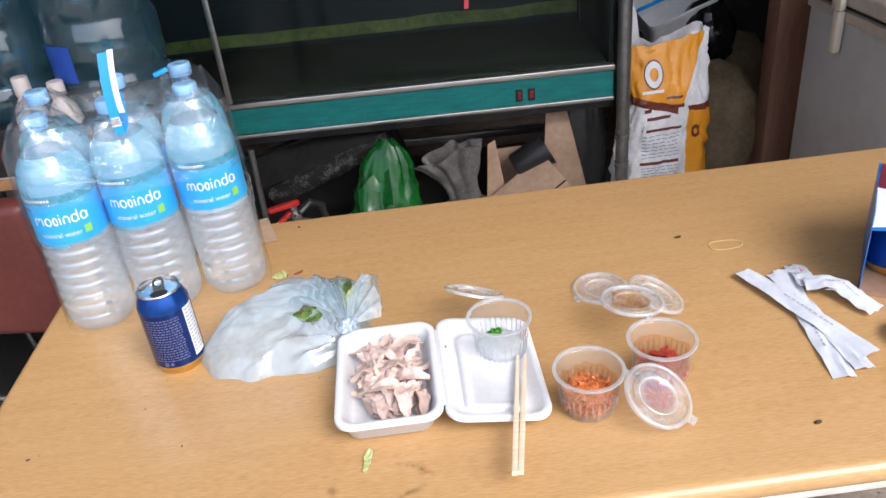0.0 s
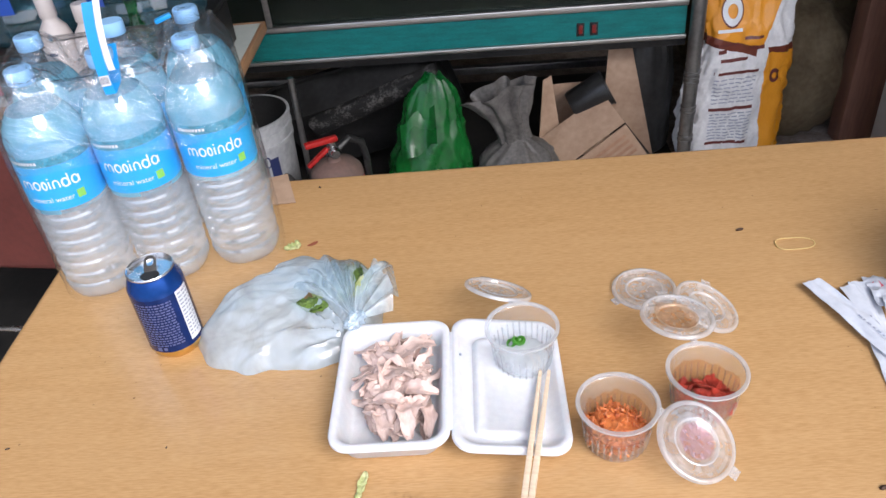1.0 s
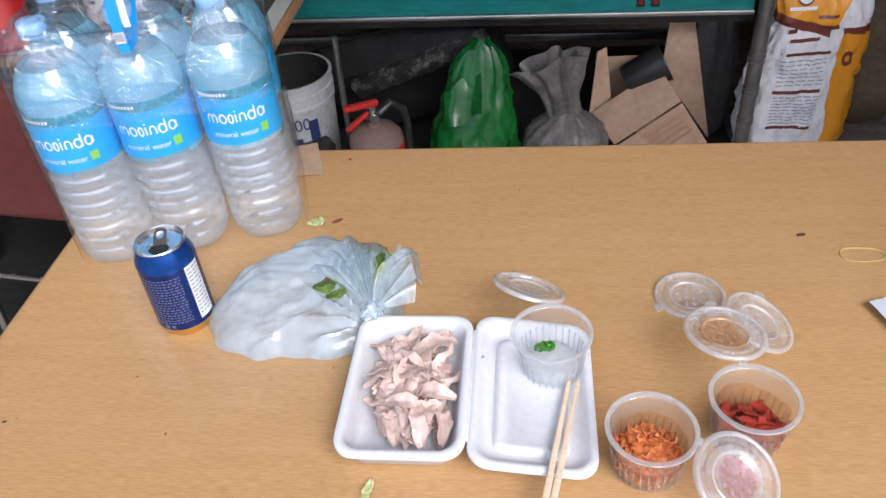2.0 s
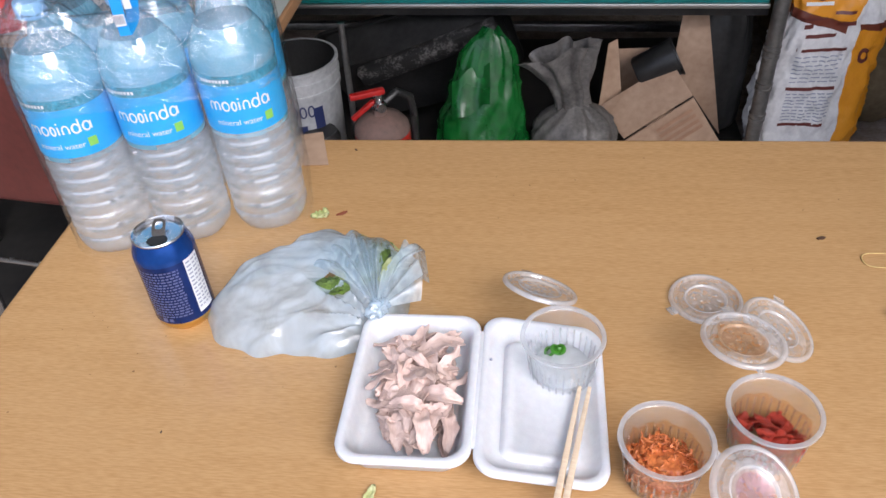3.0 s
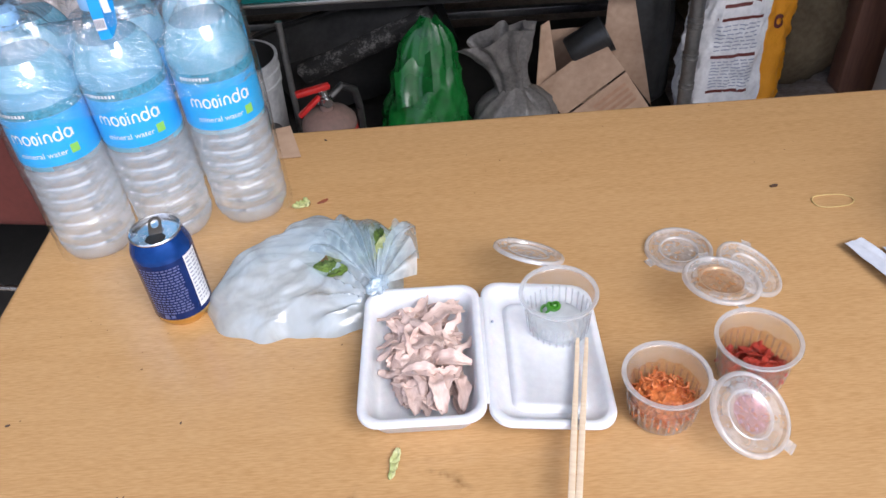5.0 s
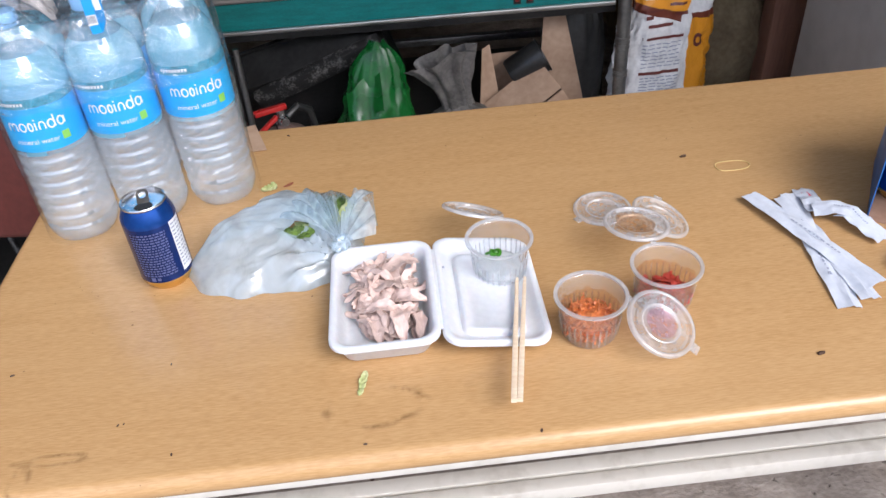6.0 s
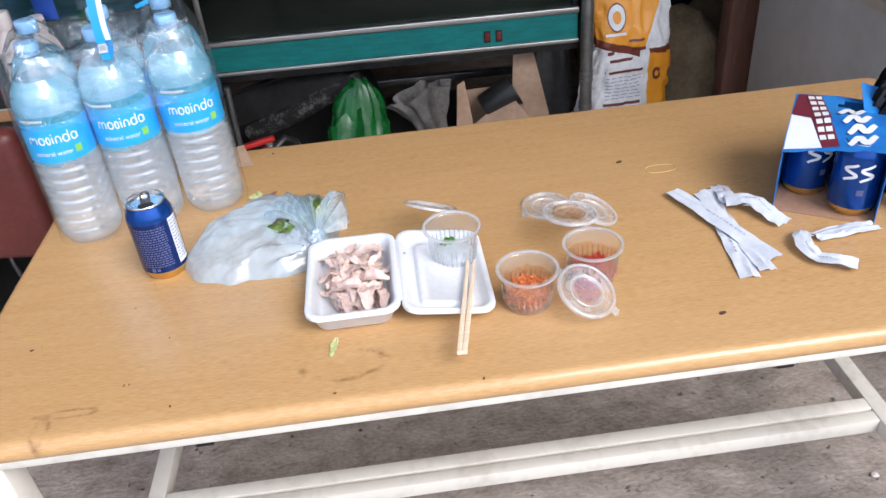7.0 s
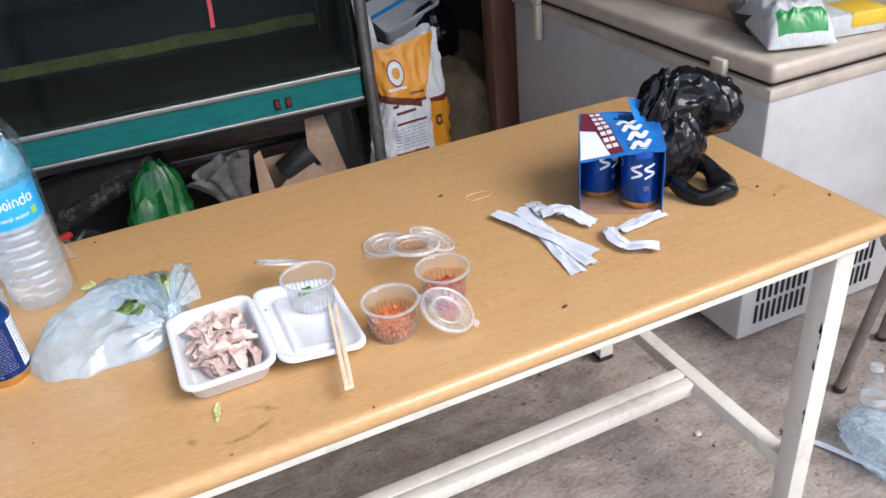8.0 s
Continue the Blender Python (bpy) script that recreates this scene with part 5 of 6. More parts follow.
def drinks_carton():
    W, L, H, th = 0.138, 0.150, 0.120, 0.0012
    c = thing("drinks_carton", "torn-open blue beer carton with cans inside", "carton", CARTON)
    part("floor_panel", box(0, W, -0.004, L, 0.0004, 0.0004 + th), M_KRAFT, c, "bare brown inside of the carton")
    for x in (0, W - th):
        bm = bmesh.new()
        n = 14
        rows = []
        for i in range(n + 1):
            y = L * i / n
            rows.append([(x, y, 0.002), (x + th, y, 0.002), (x + th, y, H), (x, y, H)])
        rows[0] = [(x, 0.000, 0.002), (x + th, 0.000, 0.002), (x + th, -0.004, 0.085), (x, -0.004, 0.085)]
        rows[1] = [(x, 0.008, 0.002), (x + th, 0.008, 0.002), (x + th, 0.006, H), (x, 0.006, H)]
        skin(rows, True, True, True, bm)
        part("side_panel", bm, M_CARTON_BLUE, c, "printed blue side")
    part("end_panel", box(th, W - th, L - th, L, 0.002, H), M_CARTON_BLUE, c)
    top = bmesh.new()
    nx, ny = 16, 14
    grid = []
    for j in range(ny + 1):
        row = []
        for i in range(nx + 1):
            u, v = i / nx, j / ny
            y0 = -0.004 + 0.010 * noise.noise(Vector((u * 6, 2, 0)))
            y = y0 + (L - y0) * v
            z = H + 0.001 + 0.006 * math.sin(math.pi * u) * (0.4 + noise.noise(Vector((u * 2, v * 3, 1)))) - 0.020 * (1 - v) ** 3 * (1.2 - u)
            row.append(top.verts.new((u * W, y, z)))
        grid.append(row)
    for j in range(ny):
        for i in range(nx):
            u, v = (i + 0.5) / nx, (j + 0.5) / ny
            hole = ((u - 0.66) / 0.20) ** 2 + ((v - 0.84) / 0.10) ** 2 < 1
            if not hole:
                top.faces.new((grid[j][i], grid[j][i + 1], grid[j + 1][i + 1], grid[j + 1][i]))
    thicken(top, -0.0012)
    lid = part("top_panel", top, M_CARTON_BLUE, c, "torn blue printed top", 50)

    def on_top(pts, m, name, label="", lift=0.0034):
        bm = bmesh.new()
        for poly in pts:
            n = bmesh.new()
            n.faces.new([n.verts.new((x * W, y * L, 0)) for x, y in poly])
            bmesh.ops.triangulate(n, faces=n.faces)
            bmesh.ops.subdivide_edges(n, edges=n.edges, cuts=3, use_grid_fill=True)
            for v in n.verts:
                u, w = v.co.x / W, (v.co.y + 0.004) / (L + 0.004)
                v.co.z = H + lift + 0.006 * math.sin(math.pi * u) * (0.4 + noise.noise(Vector((u * 2, w * 3, 1)))) - 0.020 * (1 - w) ** 3 * (1.2 - u)
            join_into(bm, n)
        part(name, bm, m, lid, label, 60)

    on_top([[(0.005, -0.01), (0.36, 0.0), (0.20, 0.45), (0.005, 0.50)]], M_WHITE_INK, "white_panel", "white corner panel")
    on_top([[(0.365, 0.0), (0.52, 0.02), (0.26, 0.97), (0.03, 0.97), (0.01, 0.51), (0.205, 0.46)]], M_MAROON, "maroon_panel", "maroon printed band")
    rows = []
    for i in range(7):
        y = 0.10 + i * 0.12
        x = 0.33 - 0.26 * (y - 0.10)
        for dx in (0.0, 0.075):
            rows.append([(x + dx, y + dx * 0.2), (x + dx + 0.058, y + 0.012 + dx * 0.2), (x + dx + 0.040, y + 0.085 + dx * 0.2), (x + dx - 0.018, y + 0.073 + dx * 0.2)])
    # bars stand for the slogan
    on_top(rows, M_WHITE_INK, "print_bar", "", 0.0050)
    # maker's mark as plain brush strokes
    logo = bmesh.new()
    for cx, cy in ((0.72, 0.12), (0.70, 0.30), (0.64, 0.46), (0.58, 0.61)):
        line = [((cx + y) * W, (cy + x + 0.25 * y) * L, 0) for x, y, _ in curl(0, 0, 0.105, 0.24)]
        stroke(line, 0.0105, logo)
    for v in logo.verts:
        u, w = v.co.x / W, (v.co.y + 0.004) / (L + 0.004)
        v.co.z = H + 0.0050 + 0.006 * math.sin(math.pi * u) * (0.4 + noise.noise(Vector((u * 2, w * 3, 1)))) - 0.020 * (1 - w) ** 3 * (1.2 - u)
    part("brand_mark", logo, M_WHITE_INK, lid, "white brush-stroke mark")
    flap = bmesh.new()
    skin([[(W * 0.70, L * 0.70, H + 0.003), (W * 0.98, L * 0.66, H)], [(W * 0.66, L * 0.84, H + 0.016), (W * 1.0, L * 0.82, H + 0.010)], [(W * 0.62, L * 0.97, H + 0.032), (W * 0.90, L * 1.0, H + 0.022)]], False, bm=flap)
    thicken(flap, 0.0012)
    part("torn_flap", flap, M_CARTON_BLUE, c, "torn raised flap of the carton")

    def full_can(x, y, turn):
        k = thing("beer_can", "full bright blue beer can standing in the torn carton", "can", CARTON @ pose(x, y, 0.0018, 0, 0, turn) @ Matrix.Diagonal((1, 1, 0.94, 1)), "cans in the carton")
        can_parts(k, M_CANBRIGHT, opened=False)
        R = 0.03335
        marks = bmesh.new()
        for cx in (-0.0125, 0.0015):
            stroke(curl(cx, 0.0, 0.0100, 0.018), 0.0032, marks)
        part("brand_mark", around(scaled(marks, 1.6), R, -92, 0.078), M_WHITE_INK, k, "white brush-stroke mark")
        part("badge", bent_patch(R, -104, -88, 0.040, 0.050, 5), M_CANTEXT, k, "small pale badge")
        return k

    a = full_can(W / 2 + 0.0335, 0.036, 20)
    copy_thing(a, CARTON @ pose(W / 2 - 0.0335, 0.076, 0.0018, 0, 0, 50))
    copy_thing(a, CARTON @ pose(W / 2 + 0.0335, 0.105, 0.0018, 0, 0, 80))


def crumpled(name, material, label, category, m, size, seed, fold=0.22, sub=5, angle=35, squash=True):
    bm = bmesh.new()
    bmesh.ops.create_icosphere(bm, subdivisions=sub, radius=1.0)
    for v in bm.verts:
        p = v.co.copy()
        d = 1 + fold * ridged(p, 1.5, seed) * 0.6 + fold * 0.55 * ridged(p, 3.6, seed + 4) + fold * 0.2 * ridged(p, 8, seed + 9)
        v.co = p * d * 0.85
        v.co.z = max(v.co.z, -0.72)
    low = min(v.co.z for v in bm.verts)
    for v in bm.verts:
        v.co.z -= low
        v.co = Vector((v.co.x * size[0], v.co.y * size[1], v.co.z * size[2]))
    return solid(name, bm, material, label, category, m, angle=angle)


def black_bag():
    b = thing("black_plastic_bag", "crumpled shiny black plastic carrier bag leaning on the carton", "plastic bag", pose(0.895, 0.318, T))
    def lump(size, seed, m, fold, sub=5):
        bm = bmesh.new()
        bmesh.ops.create_icosphere(bm, subdivisions=sub, radius=1.0)
        for v in bm.verts:
            p = v.co.copy()
            q = Vector((p.x * 1.5, p.y * 1.5, p.z * 0.55))
            d = 1 + fold * 0.85 * ridged(q, 0.9, seed) + fold * 0.40 * ridged(q, 1.9, seed + 4) + fold * 0.05 * ridged(p, 5.0, seed + 9)
            v.co = p * d * 0.85
            v.co = Vector((v.co.x * size[0], v.co.y * size[1], v.co.z * size[2]))
        bmesh.ops.transform(bm, matrix=m, verts=bm.verts)
        for v in bm.verts:
            v.co.z = max(v.co.z, 0.0008 + 0.001 * (1 + noise.noise(v.co * 60)))
        return bm
    part("bag_body", lump((0.060, 0.050, 0.066), 2.0, pose(-0.030, 0.0, 0.062, 0, 12, 20), 0.30), M_BLACKBAG, b, "", 75)
    part("bag_top", lump((0.072, 0.048, 0.056), 6.0, pose(0.022, 0.020, 0.122, 0, 8, -30), 0.36), M_BLACKBAG, b, "", 75)
    part("handle", lump((0.030, 0.026, 0.064), 12.0, pose(-0.046, 0.020, 0.118, 10, 16, 40), 0.4, 5), M_BLACKBAG, b, "twisted standing handle", 75)
    # slack loop lying in front of the body
    rings = []
    for i in range(61):
        q = i / 60
        a = radians(-205 + 320 * q)
        c = Vector((-0.020 + 0.040 * math.cos(a), -0.068 + 0.056 * math.sin(a), 0.014 + 0.034 * max(0, math.sin(a)) + 0.005 * math.sin(q * 21)))
        out = Vector((math.cos(a), math.sin(a), 0))
        ring = []
        for k in range(16):
            f = 2 * math.pi * k / 16
            fold = 1 + 0.7 * ridged(Vector((q * 3.0, math.cos(f) * 0.9, math.sin(f) * 0.9)), 1.2, 4.0) * 0.5
            wide = 0.007 + 0.012 * math.exp(-((q - 0.55) / 0.16) ** 2)
            p = c + out * (wide * math.cos(f) * fold) + Vector((0, 0, 0.013 * math.sin(f) * fold))
            p.z = max(p.z, 0.0012)
            ring.append(p)
        rings.append(ring)
    part("handle", skin(rings, True, True, True), M_BLACKBAG, b, "slack handle loop", 75)


long_table()
water_pack()
opened_can()
lettuce_bag()
meal_box()
sauce_cups()
chopsticks()
scraps()
drinks_carton()
black_bag()


# ---- the fish tank on its stand ----
TANK = pose(0.735, 1.742, 0, 0, 0, -2.4)  # its front right corner on the floor; x runs back along the front to negative


def fish_tank():
    t = thing("fish_tank", "large old fish tank with a teal front panel and metal trim", "fish tank", TANK)
    x0, x1, dep = -1.95, 0.0, 0.50
    zb, zt, zc = 0.488, 0.602, 1.25
    part("teal_panel", box(x0, x1, 0.004, 0.022, zb + 0.014, zt - 0.018), M_TEAL, t, "teal laminate strip")
    part("trim", box(x0, x1 + 0.003, -0.004, 0.022, zt - 0.018, zt, 0.003), M_TRIM, t, "worn metal trim")
    part("trim", box(x0, x1 + 0.003, -0.004, 0.022, zb, zb + 0.013, 0.003), M_TRIM, t, "worn metal trim")
    part("base_board", box(x0, x1, 0.024, dep, zb + 0.01, zt - 0.03), M_BLACKPLASTIC, t)
    part("floor_pane", box(x0, x1, 0.024, dep, zt - 0.028, zt - 0.012), M_BLACKPLASTIC, t)
    part("front_glass", box(x0, x1, 0.006, 0.012, zt + 0.001, zc - 0.002), M_GLASS, t, "dusty dark glass")
    part("back_panel", box(x0, x1, dep - 0.012, dep, zt - 0.01, zc), M_TANKBACK, t, "dark blue-black backing")
    part("side_panel", box(x1 - 0.012, x1, 0.014, dep - 0.014, zt - 0.01, zc), M_TANKBACK, t)
    part("side_panel", box(x0, x0 + 0.012, 0.014, dep - 0.014, zt - 0.01, zc), M_TANKBACK, t)
    part("tank_lid", box(x0, x1, 0.0, dep, zc, zc + 0.05, 0.004), M_BLACKPLASTIC, t)
    part("upright_trim", box(-1.185, -1.168, -0.003, 0.005, zt + 0.001, zc - 0.001, 0.002), M_TRIM, t, "narrow metal upright")
    bed = bmesh.new()
    rows = []
    for i in range(60):
        x = x0 + 0.02 + (x1 - x0 - 0.04) * i / 59
        h = 0.018 + 0.008 * noise.noise(Vector((x * 3, 0, 0)))
        rows.append([(x, 0.02, zt), (x, 0.025, zt + h * 0.55), (x, 0.22, zt + h * 0.8), (x, dep - 0.02, zt + h + 0.012)])
    skin(rows, False, bm=bed)
    part("silt", bed, M_BED, t, "dark silt on the tank's floor", 80)
    band = bmesh.new()
    rows = []
    for i in range(80):
        x = x0 + 0.02 + (x1 - x0 - 0.04) * i / 79
        d = 0.010 * noise.noise(Vector((x * 5, 1, 0)))
        rows.append([(x, dep - 0.016, zt + 0.045 + d), (x, dep - 0.016, zt + 0.088 + 1.6 * d)])
    skin(rows, False, bm=band)
    part("olive_band", band, M_ALGAE, t, "olive green band along the back of the tank")
    for x in (-0.30, -0.262):
        part("switch", box(x + 0.002, x + 0.014, -0.004, 0.004, zb + 0.034, zb + 0.058, 0.002), M_SWITCH, t, "small dark red rocker switch")
        part("switch_bezel", box(x - 0.003, x + 0.019, 0.0005, 0.0036, zb + 0.026, zb + 0.064, 0.001), M_DARK, t)
    # steel stand
    for x, y, r in ((0.028, -0.012, 0.0205), (0.0, dep - 0.03, 0.014), (-1.97, -0.012, 0.0205)):
        prof = [(r, 0.003)]
        for z in (0.17, 0.185, 0.265, 0.28, 0.36, 0.375, 0.39):
            prof += [(r, z - 0.005), (r * 1.12, z - 0.003), (r * 1.12, z + 0.003), (r, z + 0.005)]
        prof += [(r, 1.75)]
        bm = lathe(prof, 20, True, True)
        bmesh.ops.transform(bm, matrix=Matrix.Translation((x, y, 0)), verts=bm.verts)
        part("stand_pole", bm, M_POLE, t, "grey steel stand pole")
    part("stand_rail", box(-1.95, 0.01, 0.03, 0.055, 0.455, 0.485, 0.002), M_BLACKPLASTIC, t)
    part("stand_rail", box(-1.95, 0.01, dep - 0.06, dep - 0.03, 0.22, 0.245, 0.002), M_POLE, t, "low rear rail")
    ribbon = bmesh.new()
    rows = []
    for i in range(14):
        s = i / 13
        x = -0.435 + 0.006 * math.sin(s * 5)
        rows.append([(x - 0.0065, -0.006 - 0.004 * math.sin(7 * s), 0.815 + 0.30 * s), (x + 0.0065, -0.004, 0.815 + 0.30 * s)])
    skin(rows, False, bm=ribbon)
    rb = solid("red_ribbon", ribbon, M_REDTAPE, "coral red ribbon hanging before the tank glass", "ribbon", TANK, angle=80)


def under_tank():
    # Added dark strip: the shade under the tank put into floor colour.
    structure("tank_floor_shade", box(-1.25, 0.78, 1.80, 2.60, 0.003, 0.010, 0.002), M_MAT, "dark strip laid as shade on the floor under the fish tank", "floor")
    # fire extinguisher
    e = thing("fire_extinguisher", "dusty red fire extinguisher standing on the floor", "extinguisher", pose(-0.262, 1.475, 0.0, 0, 0, 25))
    part("cylinder", lathe([(0.060, 0.004), (0.072, 0.004), (0.074, 0.02), (0.074, 0.285)], 36, True), M_EXT, e)
    part("shoulder", lathe([(0.0741, 0.2852), (0.071, 0.303), (0.058, 0.320), (0.034, 0.331), (0.018, 0.334), (0.018, 0.35)], 36), M_DUST, e, "dust-greyed red shoulder")
    part("valve", lathe([(0.016, 0.3505), (0.019, 0.352), (0.019, 0.372), (0.012, 0.374), (0.012, 0.392)], 20, False, True), M_CHROME, e, "metal valve")
    part("lever", box(-0.075, 0.018, -0.010, 0.010, 0.390, 0.406, 0.005), M_EXT, e, "red carrying lever")
    g = box(-0.080, -0.005, -0.008, 0.008, 0, 0.012, 0.004)
    bmesh.ops.transform(g, matrix=pose(-0.005, 0, 0.372, 0, -32, 0), verts=g.verts)
    part("grip", g, M_EXT, e, "red squeeze grip")
    part("hose", tube([(0.015, 0, 0.365), (0.05, 0.005, 0.385), (0.085, 0.01, 0.36), (0.095, 0.015, 0.30), (0.092, 0.02, 0.12)], 0.011, 10), M_BLACKPLASTIC, e, "black rubber hose")
    part("gauge", lathe([(0.012, 0.0), (0.012, 0.008)], 16, True, True), M_CHROME, e).matrix_basis = pose(0.0, -0.019, 0.362, 90, 0, 0)
    # paint pail
    p = thing("paint_pail", "white plastic pail, greyed for shade, with dark blue print", "bucket", pose(-0.53, 1.66, 0.0) @ Matrix.Diagonal((0.9, 0.9, 1.0, 1)))
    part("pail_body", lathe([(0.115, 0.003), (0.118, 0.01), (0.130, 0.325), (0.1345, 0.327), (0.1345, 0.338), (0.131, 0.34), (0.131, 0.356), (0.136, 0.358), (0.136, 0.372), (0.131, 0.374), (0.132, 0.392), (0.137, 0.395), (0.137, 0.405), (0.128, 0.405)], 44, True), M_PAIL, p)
    # liner coloured black for the shade inside the pail
    part("pail_inside", lathe([(0.127, 0.404), (0.112, 0.05)], 44, False, True), M_DARK, p)
    marks = around(lettering("7000", 0.052), 0.1306, -78, 0.290)
    part("print", marks, M_NAVY, p, "dark blue number on the pail")
    stripe = bmesh.new()
    bent_patch(0.1300, -112, -70, 0.15, 0.250, 10, stripe)
    bent_patch(0.1306, -58, -44, 0.18, 0.30, 5, stripe)
    part("print_block", stripe, M_NAVY, p, "dark blue printed block")
    # black tub lying on its edge under the tank
    tub = bmesh.new()
    rings = [rounded(0, 0, 0.30, 0.19, 0.06, 0.0), rounded(0, 0, 0.30, 0.19, 0.06, 0.012), rounded(0, 0, 0.275, 0.165, 0.05, 0.012), rounded(0, 0, 0.25, 0.145, 0.05, -0.10), rounded(0, 0, 0.245, 0.14, 0.05, -0.10)]
    tb = thing("black_tub", "black plastic tub propped on its edge under the tank", "tub", pose(-0.22, 1.96, 0.27, -62, -14, 0))
    part("tub_rim", skin(rings[:3], True), M_BLACKPLASTIC, tb, "flat rolled rim")
    part("tub_body", skin(rings[2:], True, False, True), M_BLACKPLASTIC, tb)
    solid("black_tray", box(-0.20, 0.24, -0.02, 0.02, -0.030, 0.030, 0.010), M_DUSTYBLACK, "dusty black plastic tray leaning under the tank", "tray", pose(-0.195, 1.80, 0.338, 20, -20.5, 0))
    solid("metal_rod", tube([(-0.397, 1.70, 0.003), (-0.392, 1.70, 0.484)], 0.0095, 12), M_POLE, "thin dark steel rod standing under the tank", "rod")
    solid("black_rubber_boot", rough_up(lathe([(0.05, 0.0), (0.075, 0.02), (0.075, 0.08), (0.05, 0.13), (0.052, 0.22), (0.045, 0.235)], 24, True, True), 0.006, 20), M_BLACKPLASTIC, "black rubber thing standing by the pail", "rubber", pose(-0.455, 1.55, 0.0))

    # knotted green shop bag
    def sack_shape(size, seed, neck, fold, levels=34, count=64):
        rings = []
        for i in range(levels + 1):
            s = i / levels
            w = (min(1, s * 7 + 0.35)) * (1 - (max(0, s - 0.45) / 0.55) ** 2.4 * (1 - neck)) * math.sqrt(max(0.01, 1 - (max(0, s - 0.72) / 0.28) ** 2 * 0.97))
            ring = []
            for k in range(count):
                a = 2 * math.pi * k / count
                p = Vector((math.cos(a), math.sin(a), s * 1.6))
                d = 1 + fold * ridged(p, 1.3, seed) * (0.5 + s) + 0.6 * fold * ridged(p, 3.3, seed + 3) + 0.2 * fold * ridged(p, 9, seed + 5)
                ring.append((size[0] * w * d * p.x, size[1] * w * d * p.y, size[2] * s))
            rings.append(ring)
        return skin(rings, True, True, True)

    g = thing("green_bag", "full green plastic shop bag standing on the floor", "plastic bag", pose(-0.012, 1.64, 0.0))
    rings = []
    for i in range(45):
        q = i / 44
        wide = (0.108 - 0.066 * q ** 2.2) * min(1, 0.88 + 3 * q) * math.sqrt(max(0.05, 1 - max(0, (q - 0.86) / 0.14) ** 2 * 0.8))
        deep = 0.085 * (1 - q ** 1.6) + 0.010
        ring = []
        for k in range(84):
            a = 2 * math.pi * k / 84
            p = Vector((math.cos(a), math.sin(a), q * 1.9))
            d = 1 + 0.13 * ridged(Vector((p.x, p.y, p.z * 0.9)), 1.5, 3.0) + 0.10 * ridged(p, 3.0, 6.0) + 0.03 * ridged(p, 8, 2.0)
            ring.append((wide * d * p.x + 0.030 * q - 0.012 * math.sin(math.pi * q), deep * d * p.y + 0.03 * q, 0.470 * q + (0.012 * math.sin(3 * a) if i == 44 else 0)))
        rings.append(ring)
    part("bag_body", skin(rings, True, True, True), M_GREENBAG, g, "", 70)
    flap = bmesh.new()
    skin([[Vector((-0.075 + 0.105 * q, -0.070 + 0.05 * r - 0.012 * math.sin(q * 7), 0.255 + 0.10 * r + 0.05 * q + 0.008 * math.sin(9 * q + 4 * r))) for q in (k / 12 for k in range(13))] for r in (j / 6 for j in range(7))], False, bm=flap)
    part("bag_fold", flap, M_GREENBAG, g, "creased fold of green plastic", 85)
    h = thing("grey_bag", "dusty grey plastic bag tied at the neck", "plastic bag", pose(0.250, 1.66, 0.0))
    part("bag_body", sack_shape((0.098, 0.085, 0.27), 8.0, 0.35, 0.14), M_GREYBAG, h, "", 60)
    rings = []
    for i in range(31):
        q = i / 30
        ring = []
        for k in range(90):
            a = 2 * math.pi * k / 90
            r = 0.034 + 0.034 * q ** 1.5 + 0.012 * (1 - q) ** 4
            r *= 1 + (0.10 + 0.14 * q) * math.sin(9 * a + 3 * noise.noise(Vector((math.cos(a), math.sin(a), q * 2)))) + 0.10 * noise.noise(Vector((math.cos(a) * 2, math.sin(a) * 2, q * 4)))
            flop = 0.055 * max(0, -math.cos(a)) * q ** 2
            ring.append((r * math.cos(a) * 1.05 - flop - 0.012 * q, r * math.sin(a) * 0.6, 0.20 * q - flop * 0.9 + 0.008 * math.sin(4 * a) * q))
        rings.append(ring)
    part("bag_neck", skin(rings, True), M_GREYBAG, h, "gathered pleated neck of the bag", 60).matrix_basis = pose(-0.005, 0.0, 0.235, 0, -3, 0)
    # cardboard box with open flaps and a black bowl in it
    c = thing("cardboard_box", "tipped open cardboard box with printed side", "box", pose(0.50, 1.78, 0.0, 0, 0, 0))
    def board(p, q, r, s, label="", name="box_wall"):
        bm = quad([Vector(v) - Vector((0.50, 1.78, 0)) for v in (p, q, r, s)])
        thicken(bm, 0.004)
        return part(name, bm, M_CARDBOARD, c, label)
    board((0.327, 1.80, 0.165), (0.529, 1.85, 0.284), (0.582, 1.75, 0.230), (0.395, 1.690, 0.125), "bare outer face")
    low = board((0.397, 1.690, 0.119), (0.584, 1.752, 0.224), (0.686, 1.785, 0.060), (0.49, 1.72, 0.004), "printed side of the box")
    pr = bmesh.new()
    for i in range(4):
        f, g = 0.12 + i * 0.17, 0.12 + i * 0.17 + 0.09
        p0, p1 = Vector((0.475, 1.711, 0.156)), Vector((0.572, 1.743, 0.210))
        dn = Vector((0.075, 0.024, -0.115))
        quad([v - Vector((0.50, 1.787, 0)) for v in (p0 + dn * f, p1 + dn * f, p1 + dn * g, p0 + dn * g)], pr)
    part("print_bar", pr, M_KRAFT, low)
    board((0.537, 1.872, 0.265), (0.545, 1.872, 0.420), (0.615, 1.872, 0.424), (0.705, 1.872, 0.03), "raised flap", "box_flap")
    board((0.325, 1.81, 0.160), (0.345, 1.87, 0.335), (0.372, 1.89, 0.34), (0.40, 1.83, 0.12), "", "box_flap")
